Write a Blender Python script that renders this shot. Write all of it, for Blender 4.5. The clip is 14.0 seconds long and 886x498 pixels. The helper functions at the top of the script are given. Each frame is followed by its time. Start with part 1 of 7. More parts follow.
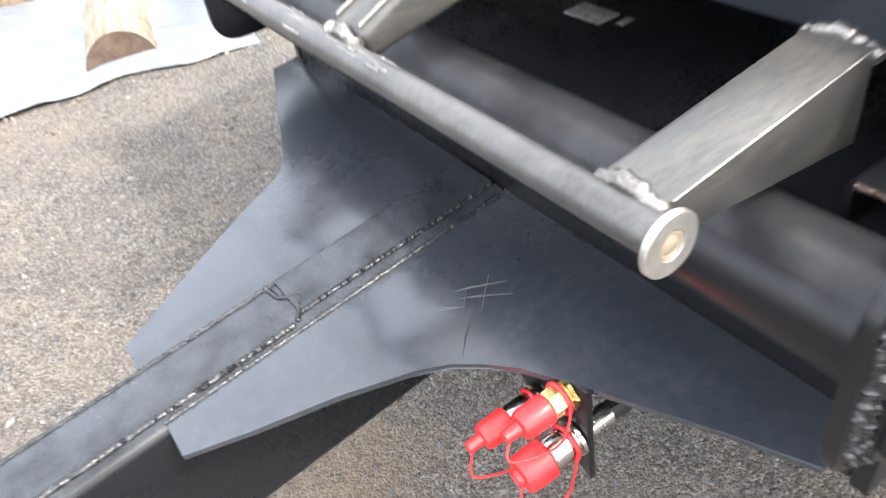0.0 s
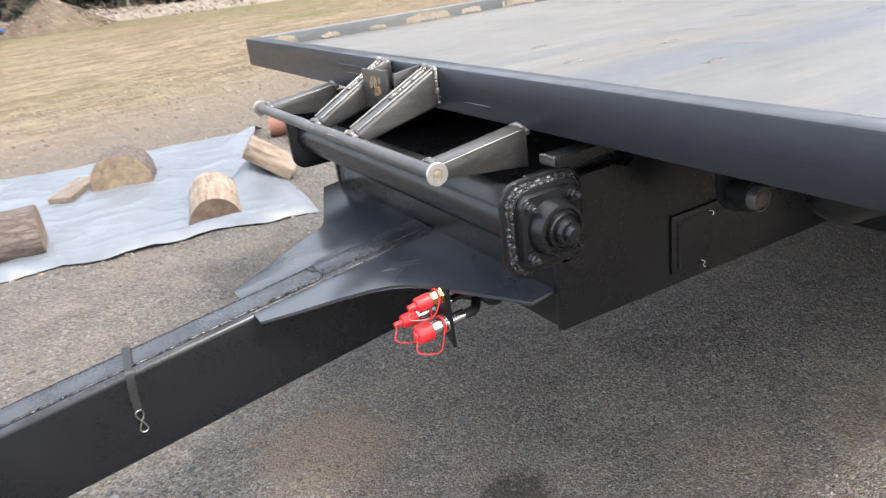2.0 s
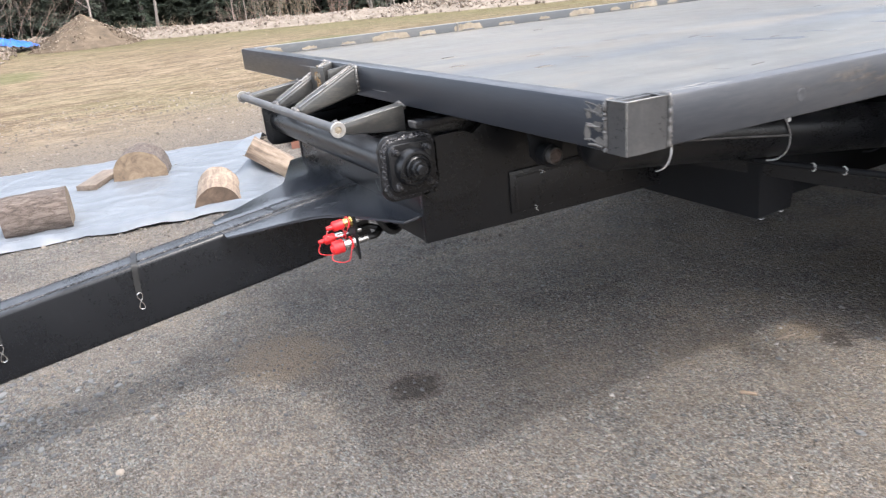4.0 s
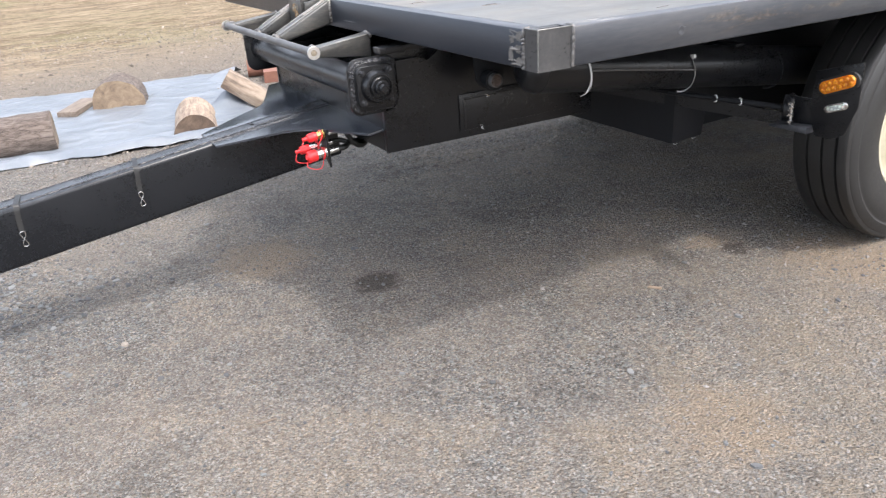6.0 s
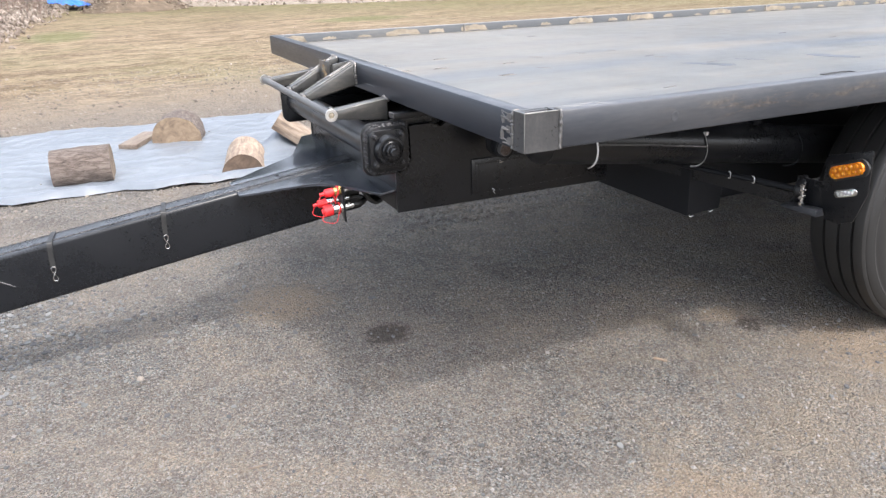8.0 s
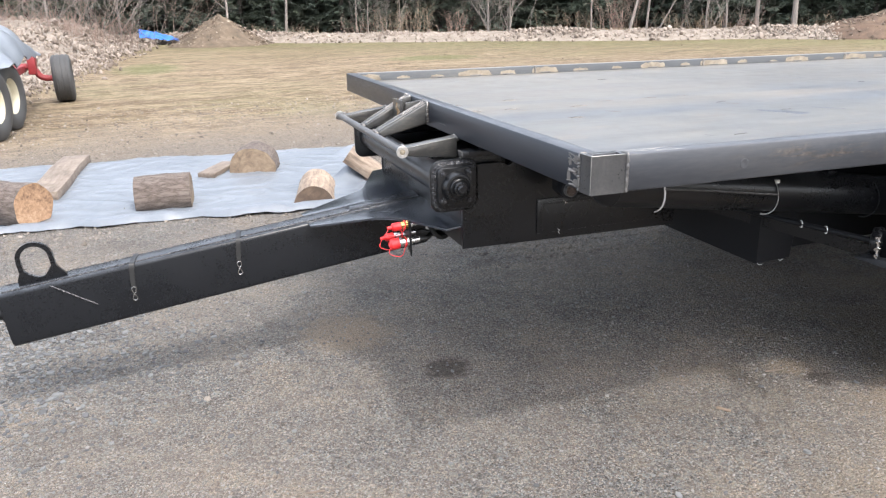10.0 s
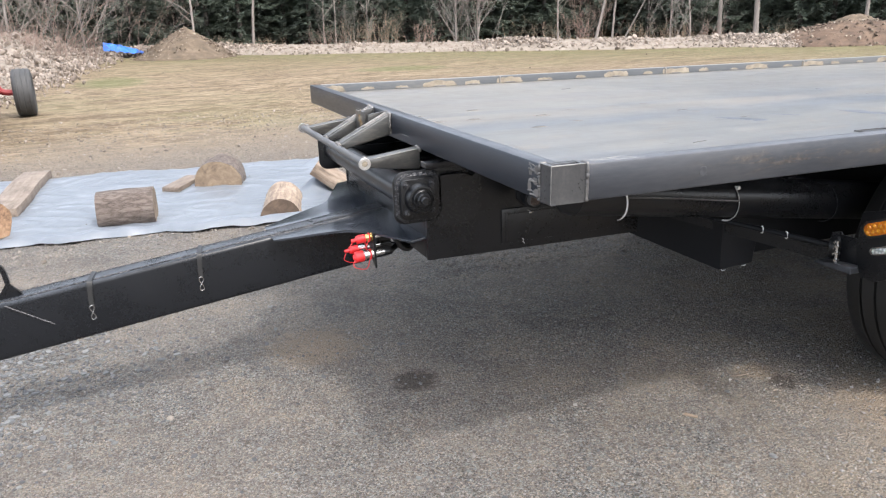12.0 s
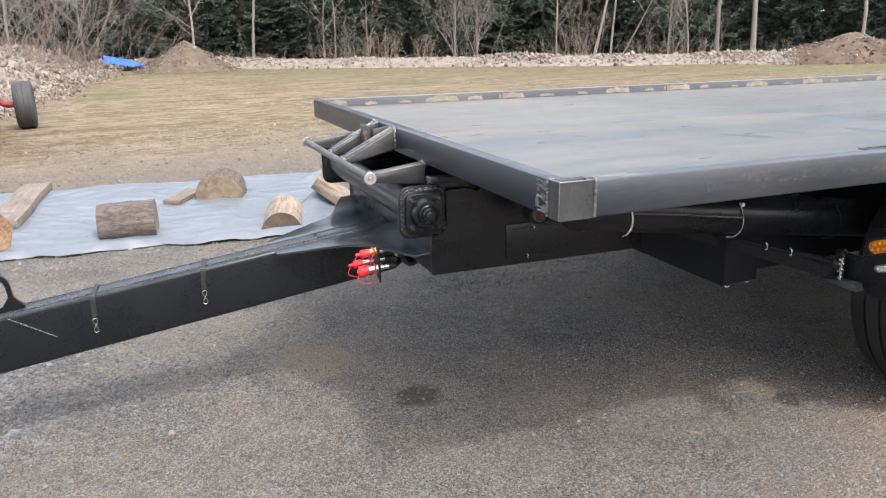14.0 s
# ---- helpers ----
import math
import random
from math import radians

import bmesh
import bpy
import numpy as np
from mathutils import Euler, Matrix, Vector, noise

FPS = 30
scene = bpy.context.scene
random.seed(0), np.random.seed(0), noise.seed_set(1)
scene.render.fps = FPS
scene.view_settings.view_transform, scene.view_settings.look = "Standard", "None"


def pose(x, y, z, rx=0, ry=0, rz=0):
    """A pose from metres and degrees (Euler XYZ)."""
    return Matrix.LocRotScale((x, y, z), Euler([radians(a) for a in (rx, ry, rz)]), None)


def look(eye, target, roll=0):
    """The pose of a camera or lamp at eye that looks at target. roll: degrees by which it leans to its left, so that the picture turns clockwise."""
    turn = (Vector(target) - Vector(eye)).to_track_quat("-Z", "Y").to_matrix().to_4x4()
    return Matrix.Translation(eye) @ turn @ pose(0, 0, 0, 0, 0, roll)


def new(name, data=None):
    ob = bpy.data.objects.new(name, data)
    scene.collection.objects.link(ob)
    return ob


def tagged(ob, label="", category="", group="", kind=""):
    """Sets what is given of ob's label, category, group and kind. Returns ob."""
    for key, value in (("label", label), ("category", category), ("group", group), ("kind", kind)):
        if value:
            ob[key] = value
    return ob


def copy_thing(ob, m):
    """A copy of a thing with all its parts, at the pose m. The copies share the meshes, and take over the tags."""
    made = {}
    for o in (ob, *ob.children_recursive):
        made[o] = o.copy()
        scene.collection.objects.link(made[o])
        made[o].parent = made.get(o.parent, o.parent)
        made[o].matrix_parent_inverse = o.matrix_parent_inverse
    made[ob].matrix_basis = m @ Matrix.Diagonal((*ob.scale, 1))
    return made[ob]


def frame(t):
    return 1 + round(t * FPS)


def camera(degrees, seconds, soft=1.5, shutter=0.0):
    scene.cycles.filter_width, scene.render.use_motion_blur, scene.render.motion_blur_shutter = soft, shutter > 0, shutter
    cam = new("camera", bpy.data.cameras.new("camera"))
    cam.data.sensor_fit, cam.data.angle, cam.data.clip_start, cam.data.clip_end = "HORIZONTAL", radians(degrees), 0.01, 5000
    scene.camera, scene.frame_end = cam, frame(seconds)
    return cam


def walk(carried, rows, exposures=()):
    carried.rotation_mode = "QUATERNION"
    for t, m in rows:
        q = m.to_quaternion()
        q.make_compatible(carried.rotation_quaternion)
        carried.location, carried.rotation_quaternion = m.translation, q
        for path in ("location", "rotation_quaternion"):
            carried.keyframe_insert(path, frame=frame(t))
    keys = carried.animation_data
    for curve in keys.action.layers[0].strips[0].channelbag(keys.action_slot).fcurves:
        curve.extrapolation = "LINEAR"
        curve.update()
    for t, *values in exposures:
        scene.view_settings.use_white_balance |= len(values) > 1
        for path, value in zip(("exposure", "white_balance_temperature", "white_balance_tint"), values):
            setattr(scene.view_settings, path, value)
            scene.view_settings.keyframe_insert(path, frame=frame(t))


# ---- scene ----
cam = camera(61.0, 14.0, soft=1.2, shutter=0.5)
PATH = [
    (0, (-0.464, 0.682, 1.241), (0.283, 2.041, -0.021), -10.3),
    (0.5, (-0.57, 0.501, 1.33), (0.237, 1.957, 0.221), -9.2),
    (1, (-0.76, 0.272, 1.345), (0.186, 1.757, 0.397), -8.0),
    (1.5, (-0.817, 0.061, 1.36), (0.131, 1.612, 0.526), -7.4),
    (2, (-0.803, -0.216, 1.343), (0.061, 1.42, 0.583), -7.7),
    (2.2, (-0.822, -0.295, 1.357), (0.014, 1.371, 0.63), -7.7),
    (4.3, (-0.896, -1.111, 1.334), (-0.029, 0.557, 0.651), -5.3),
    (4.5, (-0.905, -1.172, 1.341), (-0.017, 0.484, 0.656), -5.2),
    (5, (-1.049, -1.28, 1.337), (-0.17, 0.352, 0.586), -4.9),
    (5.5, (-1.133, -1.335, 1.347), (-0.256, 0.276, 0.549), -4.2),
    (6, (-1.071, -1.417, 1.357), (-0.188, 0.178, 0.534), -4.0),
    (6.5, (-0.99, -1.47, 1.408), (-0.162, 0.162, 0.601), -3.5),
    (7, (-0.927, -1.506, 1.423), (-0.125, 0.147, 0.632), -2.9),
    (7.5, (-0.906, -1.526, 1.429), (-0.113, 0.144, 0.665), -2.5),
    (8, (-0.923, -1.531, 1.444), (-0.151, 0.166, 0.722), -2.2),
    (8.5, (-0.929, -1.543, 1.451), (-0.178, 0.178, 0.762), -2.0),
    (9, (-0.937, -1.547, 1.448), (-0.223, 0.2, 0.786), -1.6),
    (9.2, (-0.94, -1.551, 1.459), (-0.256, 0.211, 0.805), -1.5),
    (11.3, (-0.934, -1.572, 1.451), (-0.315, 0.232, 0.848), -1.5),
    (11.5, (-0.915, -1.557, 1.458), (-0.265, 0.233, 0.847), -1.8),
    (12, (-0.907, -1.557, 1.456), (-0.202, 0.215, 0.853), -1.8),
    (12.5, (-0.916, -1.557, 1.463), (-0.197, 0.211, 0.864), -1.9),
    (13, (-0.916, -1.553, 1.465), (-0.201, 0.217, 0.869), -2.2),
    (13.5, (-0.919, -1.547, 1.458), (-0.203, 0.229, 0.881), -1.9),
    (14, (-0.93, -1.546, 1.459), (-0.214, 0.233, 0.892), -1.4),
]
EXPOSURE = [(0, 2.63, 6600, 8), (0.6, 2.36, 6550, 9), (1.5, 2.06, 6500, 9), (2.2, 1.95, 6500, 9), (4.5, 1.95, 6350, 10), (7.5, 1.98, 6350, 10), (11.5, 1.86, 6350, 9), (14, 1.74, 6350, 9)]
walk(cam, [(t, look(eye, target, roll)) for t, eye, target, roll in PATH], EXPOSURE)

# ---- world, sun ----
SUN_WAY = Vector((0.25, -0.685, 1.0)).normalized()   # towards the sun
sky = bpy.data.worlds.new("hazy_sky")
scene.world = sky
sky.use_nodes = True
wn = sky.node_tree
wn.nodes.clear()
w_out = wn.nodes.new("ShaderNodeOutputWorld")
w_bg = wn.nodes.new("ShaderNodeBackground")
w_sky = wn.nodes.new("ShaderNodeTexSky")
w_sky.sky_type = "NISHITA"
w_sky.sun_disc = False
w_sky.sun_elevation = math.asin(SUN_WAY.z)
w_sky.sun_rotation = math.atan2(SUN_WAY.x, SUN_WAY.y)
w_sky.dust_density = 5.5
w_sky.air_density = 0.7
w_sky.ozone_density = 1.0
w_bg.inputs["Strength"].default_value = 0.085
wn.links.new(w_sky.outputs[0], w_bg.inputs["Color"])
w_haze = wn.nodes.new("ShaderNodeBackground")            # thin white cloud over the whole sky
w_haze.inputs["Color"].default_value = (0.93, 0.96, 1.0, 1)
w_haze.inputs["Strength"].default_value = 0.50
w_add = wn.nodes.new("ShaderNodeAddShader")
wn.links.new(w_bg.outputs[0], w_add.inputs[0])
wn.links.new(w_haze.outputs[0], w_add.inputs[1])
wn.links.new(w_add.outputs[0], w_out.inputs["Surface"])

sun_data = bpy.data.lights.new("sun", "SUN")
sun_data.energy = 0.79
sun_data.angle = radians(2.6)
sun_data.color = (1.0, 0.975, 0.945)
sun = new("sun", sun_data)
sun.matrix_world = look(tuple(SUN_WAY * 40), (0, 0, 0))


# ---- materials ----
def material(name):
    m = bpy.data.materials.new(name)
    m.use_nodes = True
    nt = m.node_tree
    return m, nt, nt.nodes["Principled BSDF"]


def nd(nt, kind, **props):
    n = nt.nodes.new(kind)
    for k, v in props.items():
        n.inputs[k].default_value = v
    return n


def coords(nt, space="Object", scale=(1, 1, 1)):
    tc = nt.nodes.new("ShaderNodeTexCoord")
    mp = nt.nodes.new("ShaderNodeMapping")
    mp.inputs["Scale"].default_value = scale
    nt.links.new(tc.outputs[space], mp.inputs["Vector"])
    return mp.outputs[0]


def noise_tex(nt, vec, scale, detail=4.0, rough=0.55, dist=0.0):
    n = nd(nt, "ShaderNodeTexNoise", Scale=scale, Detail=detail, Roughness=rough, Distortion=dist)
    nt.links.new(vec, n.inputs["Vector"])
    return n.outputs["Fac"]


def ramp(nt, fac, stops):
    r = nt.nodes.new("ShaderNodeValToRGB")
    el = r.color_ramp.elements
    while len(el) < len(stops):
        el.new(0.5)
    for e, (p, c) in zip(el, stops):
        e.position = p
        e.color = (*c, 1) if len(c) == 3 else c
    nt.links.new(fac, r.inputs["Fac"])
    return r.outputs["Color"]


def grey(v):
    return (v, v, v)


def mix(nt, fac, a, b, mode="MIX"):
    m = nt.nodes.new("ShaderNodeMix")
    m.data_type = "RGBA"
    m.blend_type = mode
    for sock, val in ((m.inputs["Factor"], fac), (m.inputs["A"], a), (m.inputs["B"], b)):
        if isinstance(val, (int, float)):
            sock.default_value = val
        elif isinstance(val, tuple):
            sock.default_value = (*val, 1)
        else:
            nt.links.new(val, sock)
    return m.outputs["Result"]


def arith(nt, op, a, b=0.0):
    m = nt.nodes.new("ShaderNodeMath")
    m.operation = op
    for i, v in enumerate((a, b)):
        if isinstance(v, (int, float)):
            m.inputs[i].default_value = v
        else:
            nt.links.new(v, m.inputs[i])
    return m.outputs[0]


def bump(nt, bsdf, height, strength, distance):
    b = nd(nt, "ShaderNodeBump", Strength=strength, Distance=distance)
    nt.links.new(height, b.inputs["Height"])
    nt.links.new(b.outputs[0], bsdf.inputs["Normal"])
    return b


def worn(name, stops, rough=(0.4, 0.6), metal=0.0, scale=6.0, fine=60.0, bump_mm=0.3, coat=0.0, stretch=(1, 1, 1), random=0.0):
    """A surface with stains at one scale, grain at another, and fine relief."""
    m, nt, b = material(name)
    v = coords(nt, "Object", stretch)
    big = noise_tex(nt, v, scale, 5, 0.6, 0.4)
    small = noise_tex(nt, v, fine, 4, 0.6)
    mixed = arith(nt, "ADD", arith(nt, "MULTIPLY", big, 0.7), arith(nt, "MULTIPLY", small, 0.3))
    col = ramp(nt, mixed, stops)
    if random:
        oi = nt.nodes.new("ShaderNodeObjectInfo")
        shade = arith(nt, "ADD", arith(nt, "MULTIPLY", oi.outputs["Random"], random), 1 - random / 2)
        hsv = nt.nodes.new("ShaderNodeHueSaturation")
        nt.links.new(shade, hsv.inputs["Value"])
        nt.links.new(col, hsv.inputs["Color"])
        col = hsv.outputs[0]
    nt.links.new(col, b.inputs["Base Color"])
    rr = arith(nt, "ADD", arith(nt, "MULTIPLY", small, rough[1] - rough[0]), rough[0])
    rr = arith(nt, "ADD", rr, arith(nt, "MULTIPLY", arith(nt, "SUBTRACT", big, 0.5), 0.25))
    nt.links.new(rr, b.inputs["Roughness"])
    b.inputs["Metallic"].default_value = metal
    b.inputs["Coat Weight"].default_value = coat
    b.inputs["Coat Roughness"].default_value = 0.2
    if bump_mm:
        bump(nt, b, mixed, 0.6, bump_mm / 1000)
    return m


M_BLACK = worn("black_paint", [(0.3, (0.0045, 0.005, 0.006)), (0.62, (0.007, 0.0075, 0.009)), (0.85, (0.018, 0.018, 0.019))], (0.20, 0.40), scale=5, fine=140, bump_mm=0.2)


def dust_and_light_on_top(m, dust=(0.055, 0.056, 0.060), most=0.4):
    """Lightens faces that look up: some dust, and sky light put into the colour."""
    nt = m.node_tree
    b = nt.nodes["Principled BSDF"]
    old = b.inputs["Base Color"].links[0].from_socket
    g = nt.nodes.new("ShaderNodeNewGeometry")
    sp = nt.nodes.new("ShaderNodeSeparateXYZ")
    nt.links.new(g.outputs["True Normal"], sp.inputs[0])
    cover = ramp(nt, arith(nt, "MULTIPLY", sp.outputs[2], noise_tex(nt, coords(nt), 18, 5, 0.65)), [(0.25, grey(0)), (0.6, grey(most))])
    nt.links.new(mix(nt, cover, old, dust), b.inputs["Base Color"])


dust_and_light_on_top(M_BLACK)
M_BLACK.node_tree.nodes["Principled BSDF"].inputs["Specular IOR Level"].default_value = 0.36
M_BAR = worn("glossy_black_bar", [(0.3, (0.006, 0.0068, 0.0085)), (0.62, (0.0085, 0.0095, 0.0115)), (0.85, (0.018, 0.019, 0.021))], (0.20, 0.38), scale=5, fine=140, bump_mm=0.25)
# drawbar top: dust and sky sheen together in one grey-blue colour
dust_and_light_on_top(M_BAR, (0.052, 0.057, 0.066), 0.8)
M_BAR.node_tree.nodes["Principled BSDF"].inputs["Specular IOR Level"].default_value = 0.32
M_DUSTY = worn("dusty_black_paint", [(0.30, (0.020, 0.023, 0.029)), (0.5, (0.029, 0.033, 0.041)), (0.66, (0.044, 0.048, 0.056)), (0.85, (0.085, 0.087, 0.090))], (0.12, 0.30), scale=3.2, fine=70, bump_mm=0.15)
M_DUSTY.node_tree.nodes["Principled BSDF"].inputs["Specular IOR Level"].default_value = 0.75
# pale flecks at the ramp's top paint in glints on the weld ripples
M_BEAD = worn("painted_weld", [(0.3, grey(0.009)), (0.57, (0.022, 0.022, 0.025)), (0.72, (0.12, 0.12, 0.122))], (0.16, 0.36), scale=120, fine=400, bump_mm=0.3)
M_WELD = worn("bare_weld", [(0.3, (0.08, 0.072, 0.066)), (0.5, (0.22, 0.205, 0.19)), (0.75, (0.40, 0.375, 0.345))], (0.25, 0.45), metal=0.8, scale=90, fine=300, bump_mm=0.8)
M_STEEL = worn("mill_steel", [(0.28, (0.030, 0.033, 0.040)), (0.47, (0.046, 0.050, 0.058)), (0.6, (0.066, 0.068, 0.074)), (0.8, (0.115, 0.106, 0.092))], (0.28, 0.46), metal=0.45, scale=6, fine=90, bump_mm=0.25)
# steel rail tops, here and below: sky brightness put into the colour
dust_and_light_on_top(M_STEEL, (0.15, 0.15, 0.155), 0.35)
M_FRONTRAIL = worn("front_rail_scale", [(0.32, (0.020, 0.023, 0.031)), (0.5, (0.028, 0.032, 0.041)), (0.66, (0.037, 0.041, 0.050)), (0.85, (0.085, 0.082, 0.080))], (0.26, 0.42), metal=0.45, scale=5, fine=110, bump_mm=0.15, stretch=(1, 0.16, 1.6))
dust_and_light_on_top(M_FRONTRAIL, (0.15, 0.15, 0.155), 0.35)
M_FARRAIL = worn("far_rail_scale", [(0.30, (0.048, 0.053, 0.058)), (0.5, (0.070, 0.075, 0.079)), (0.7, (0.115, 0.112, 0.104))], (0.35, 0.55), metal=0.25, scale=4, fine=90, bump_mm=0.2, stretch=(0.25, 1, 1))
dust_and_light_on_top(M_FARRAIL, (0.20, 0.20, 0.20), 0.4)
M_UNDER = worn("matt_black_underbody", [(0.3, (0.0045, 0.005, 0.0065)), (0.6, (0.0075, 0.0085, 0.0105)), (0.85, (0.017, 0.017, 0.019))], (0.45, 0.7), scale=5, fine=90, bump_mm=0.3)
M_UNDER.node_tree.nodes["Principled BSDF"].inputs["Specular IOR Level"].default_value = 0.22
M_UNDER.node_tree.nodes["Principled BSDF"].inputs["Specular IOR Level"].default_value = 0.22
M_CORNER = worn("corner_steel", [(0.28, (0.05, 0.05, 0.052)), (0.5, (0.105, 0.102, 0.10)), (0.72, (0.19, 0.178, 0.162))], (0.32, 0.5), metal=0.5, scale=9, fine=160, bump_mm=0.25)
M_BLOCK = worn("corner_block_steel", [(0.3, (0.046, 0.047, 0.050)), (0.52, (0.072, 0.073, 0.076)), (0.75, (0.115, 0.112, 0.108))], (0.22, 0.40), metal=0.55, scale=9, fine=160, bump_mm=0.2)
M_BRIGHT = worn("ground_steel", [(0.3, (0.05, 0.050, 0.051)), (0.50, (0.085, 0.084, 0.081)), (0.66, (0.14, 0.13, 0.112)), (0.8, (0.19, 0.155, 0.11))], (0.24, 0.42), metal=0.6, scale=14, fine=220, bump_mm=0.25, stretch=(0.3, 1, 1))
M_EDGE = worn("ground_edge_steel", [(0.3, (0.13, 0.13, 0.13)), (0.55, (0.24, 0.236, 0.225)), (0.8, (0.38, 0.36, 0.32))], (0.36, 0.55), metal=0.8, scale=60, fine=300, bump_mm=0.2)
M_ZINC = worn("zinc_plate", [(0.3, (0.42, 0.41, 0.40)), (0.6, (0.60, 0.59, 0.56)), (0.85, (0.66, 0.62, 0.52))], (0.25, 0.45), metal=0.85, scale=60, fine=300, bump_mm=0.15)
M_TAN = worn("bare_tan_patch", [(0.3, (0.11, 0.094, 0.072)), (0.5, (0.23, 0.195, 0.145)), (0.75, (0.34, 0.30, 0.24))], (0.5, 0.75), metal=0.2, scale=20, fine=120, bump_mm=0.4)
M_RUST = worn("rusty_steel", [(0.3, (0.10, 0.042, 0.028)), (0.55, (0.175, 0.076, 0.050)), (0.8, (0.25, 0.128, 0.088))], (0.6, 0.85), scale=9, fine=150, bump_mm=0.6)
M_BEAM = worn("brown_grey_rust", [(0.3, (0.095, 0.062, 0.049)), (0.55, (0.145, 0.098, 0.078)), (0.8, (0.20, 0.15, 0.122))], (0.6, 0.85), scale=9, fine=150, bump_mm=0.5)
M_PIPEEND = worn("rust_brown_pipe_end", [(0.3, (0.030, 0.021, 0.018)), (0.52, (0.060, 0.041, 0.034)), (0.75, (0.15, 0.12, 0.105))], (0.2, 0.4), scale=30, fine=150)
M_HEAT = worn("faint_heat_tint", [(0.3, (0.098, 0.088, 0.077)), (0.5, (0.142, 0.122, 0.098)), (0.75, (0.165, 0.143, 0.115))], (0.4, 0.6), scale=40, fine=150)
M_SCALE = worn("blue_mill_scale", [(0.3, (0.055, 0.066, 0.088)), (0.6, (0.080, 0.090, 0.106)), (0.8, (0.11, 0.115, 0.12))], (0.3, 0.5), metal=0.1, scale=30, fine=120, bump_mm=0.1)
M_TANRUST = worn("rust_stain", [(0.3, (0.12, 0.065, 0.03)), (0.5, (0.27, 0.17, 0.08)), (0.75, (0.36, 0.27, 0.17))], (0.5, 0.7), metal=0.2, scale=60, fine=220, bump_mm=0.4)
M_RUBBER = worn("black_rubber", [(0.3, grey(0.008)), (0.6, grey(0.013)), (0.85, (0.028, 0.027, 0.025))], (0.38, 0.62), scale=8, fine=80, bump_mm=0.4)
M_OLDRUBBER = worn("dusty_old_rubber", [(0.3, grey(0.030)), (0.6, grey(0.046)), (0.85, (0.075, 0.070, 0.064))], (0.6, 0.8), scale=8, fine=80, bump_mm=0.4)
M_HOSE = worn("hose_rubber", [(0.3, grey(0.008)), (0.7, grey(0.018))], (0.45, 0.6), scale=30, fine=200)
M_RIM = worn("cream_rim_paint", [(0.3, (0.36, 0.33, 0.24)), (0.7, (0.48, 0.45, 0.35))], (0.35, 0.5), scale=8, fine=60)
M_REDPLASTIC = worn("red_plastic", [(0.3, (0.58, 0.014, 0.018)), (0.7, (0.74, 0.03, 0.032))], (0.3, 0.42), scale=30, fine=200, bump_mm=0.1)
M_BRASS = worn("brass_fitting", [(0.3, (0.55, 0.38, 0.14)), (0.7, (0.75, 0.58, 0.25))], (0.2, 0.35), metal=1.0, scale=60, fine=300, bump_mm=0.1)
M_CHROME = worn("plated_fitting", [(0.3, (0.45, 0.45, 0.45)), (0.7, (0.65, 0.64, 0.62))], (0.15, 0.3), metal=1.0, scale=60, fine=300, bump_mm=0.1)
M_LABEL = worn("printed_paper_label", [(0.34, (0.16, 0.14, 0.13)), (0.46, (0.42, 0.39, 0.36)), (0.6, (0.58, 0.56, 0.53))], (0.5, 0.7), scale=70, fine=260, bump_mm=0)
M_TIE = worn("white_nylon", [(0.3, grey(0.55)), (0.7, grey(0.68))], (0.4, 0.5), scale=40, fine=200, bump_mm=0)
M_REDPAINT = worn("red_machine_paint", [(0.3, (0.16, 0.014, 0.018)), (0.6, (0.23, 0.024, 0.028)), (0.85, (0.24, 0.09, 0.07))], (0.4, 0.6), scale=6, fine=60)
M_YELLOW = worn("yellow_paint", [(0.3, (0.50, 0.30, 0.03)), (0.7, (0.66, 0.43, 0.07))], (0.35, 0.55), scale=20, fine=300)
M_BLUETARP = worn("blue_plastic_sheet", [(0.3, (0.02, 0.08, 0.32)), (0.6, (0.04, 0.16, 0.55)), (0.85, (0.16, 0.30, 0.62))], (0.3, 0.5), scale=3, fine=40)
M_SOIL = worn("dry_soil", [(0.36, (0.055, 0.040, 0.026)), (0.5, (0.092, 0.068, 0.045)), (0.64, (0.145, 0.110, 0.076))], (0.8, 0.95), scale=2.6, fine=30, bump_mm=18)
M_DARKSOIL = worn("dark_stony_soil", [(0.36, (0.046, 0.028, 0.018)), (0.5, (0.085, 0.054, 0.035)), (0.64, (0.135, 0.092, 0.062))], (0.8, 0.95), scale=2.6, fine=30, bump_mm=25)
M_RUBBLE = worn("sandy_rubble", [(0.35, (0.12, 0.098, 0.076)), (0.5, (0.19, 0.160, 0.130)), (0.66, (0.26, 0.226, 0.188))], (0.8, 0.95), scale=3, fine=14, bump_mm=20)
M_SCUFF = worn("scuffed_paint", [(0.3, (0.022, 0.025, 0.030)), (0.7, (0.034, 0.036, 0.041))], (0.30, 0.45), scale=60, fine=300, bump_mm=0)
M_BARKGREY = worn("grey_bark", [(0.3, (0.12, 0.105, 0.094)), (0.55, (0.21, 0.187, 0.168)), (0.8, (0.32, 0.295, 0.265))], (0.75, 0.95), scale=3, fine=22, bump_mm=6, stretch=(1, 1, 0.35), random=0.5)
M_DARKBARK = worn("dark_spruce_bark", [(0.3, (0.035, 0.030, 0.026)), (0.7, (0.075, 0.066, 0.058))], (0.8, 0.95), scale=3, fine=22, bump_mm=6, stretch=(1, 1, 0.35))
M_TWIG = worn("brown_twig", [(0.3, (0.15, 0.102, 0.082)), (0.7, (0.28, 0.208, 0.172))], (0.8, 0.95), scale=4, fine=30, bump_mm=1, random=0.4)
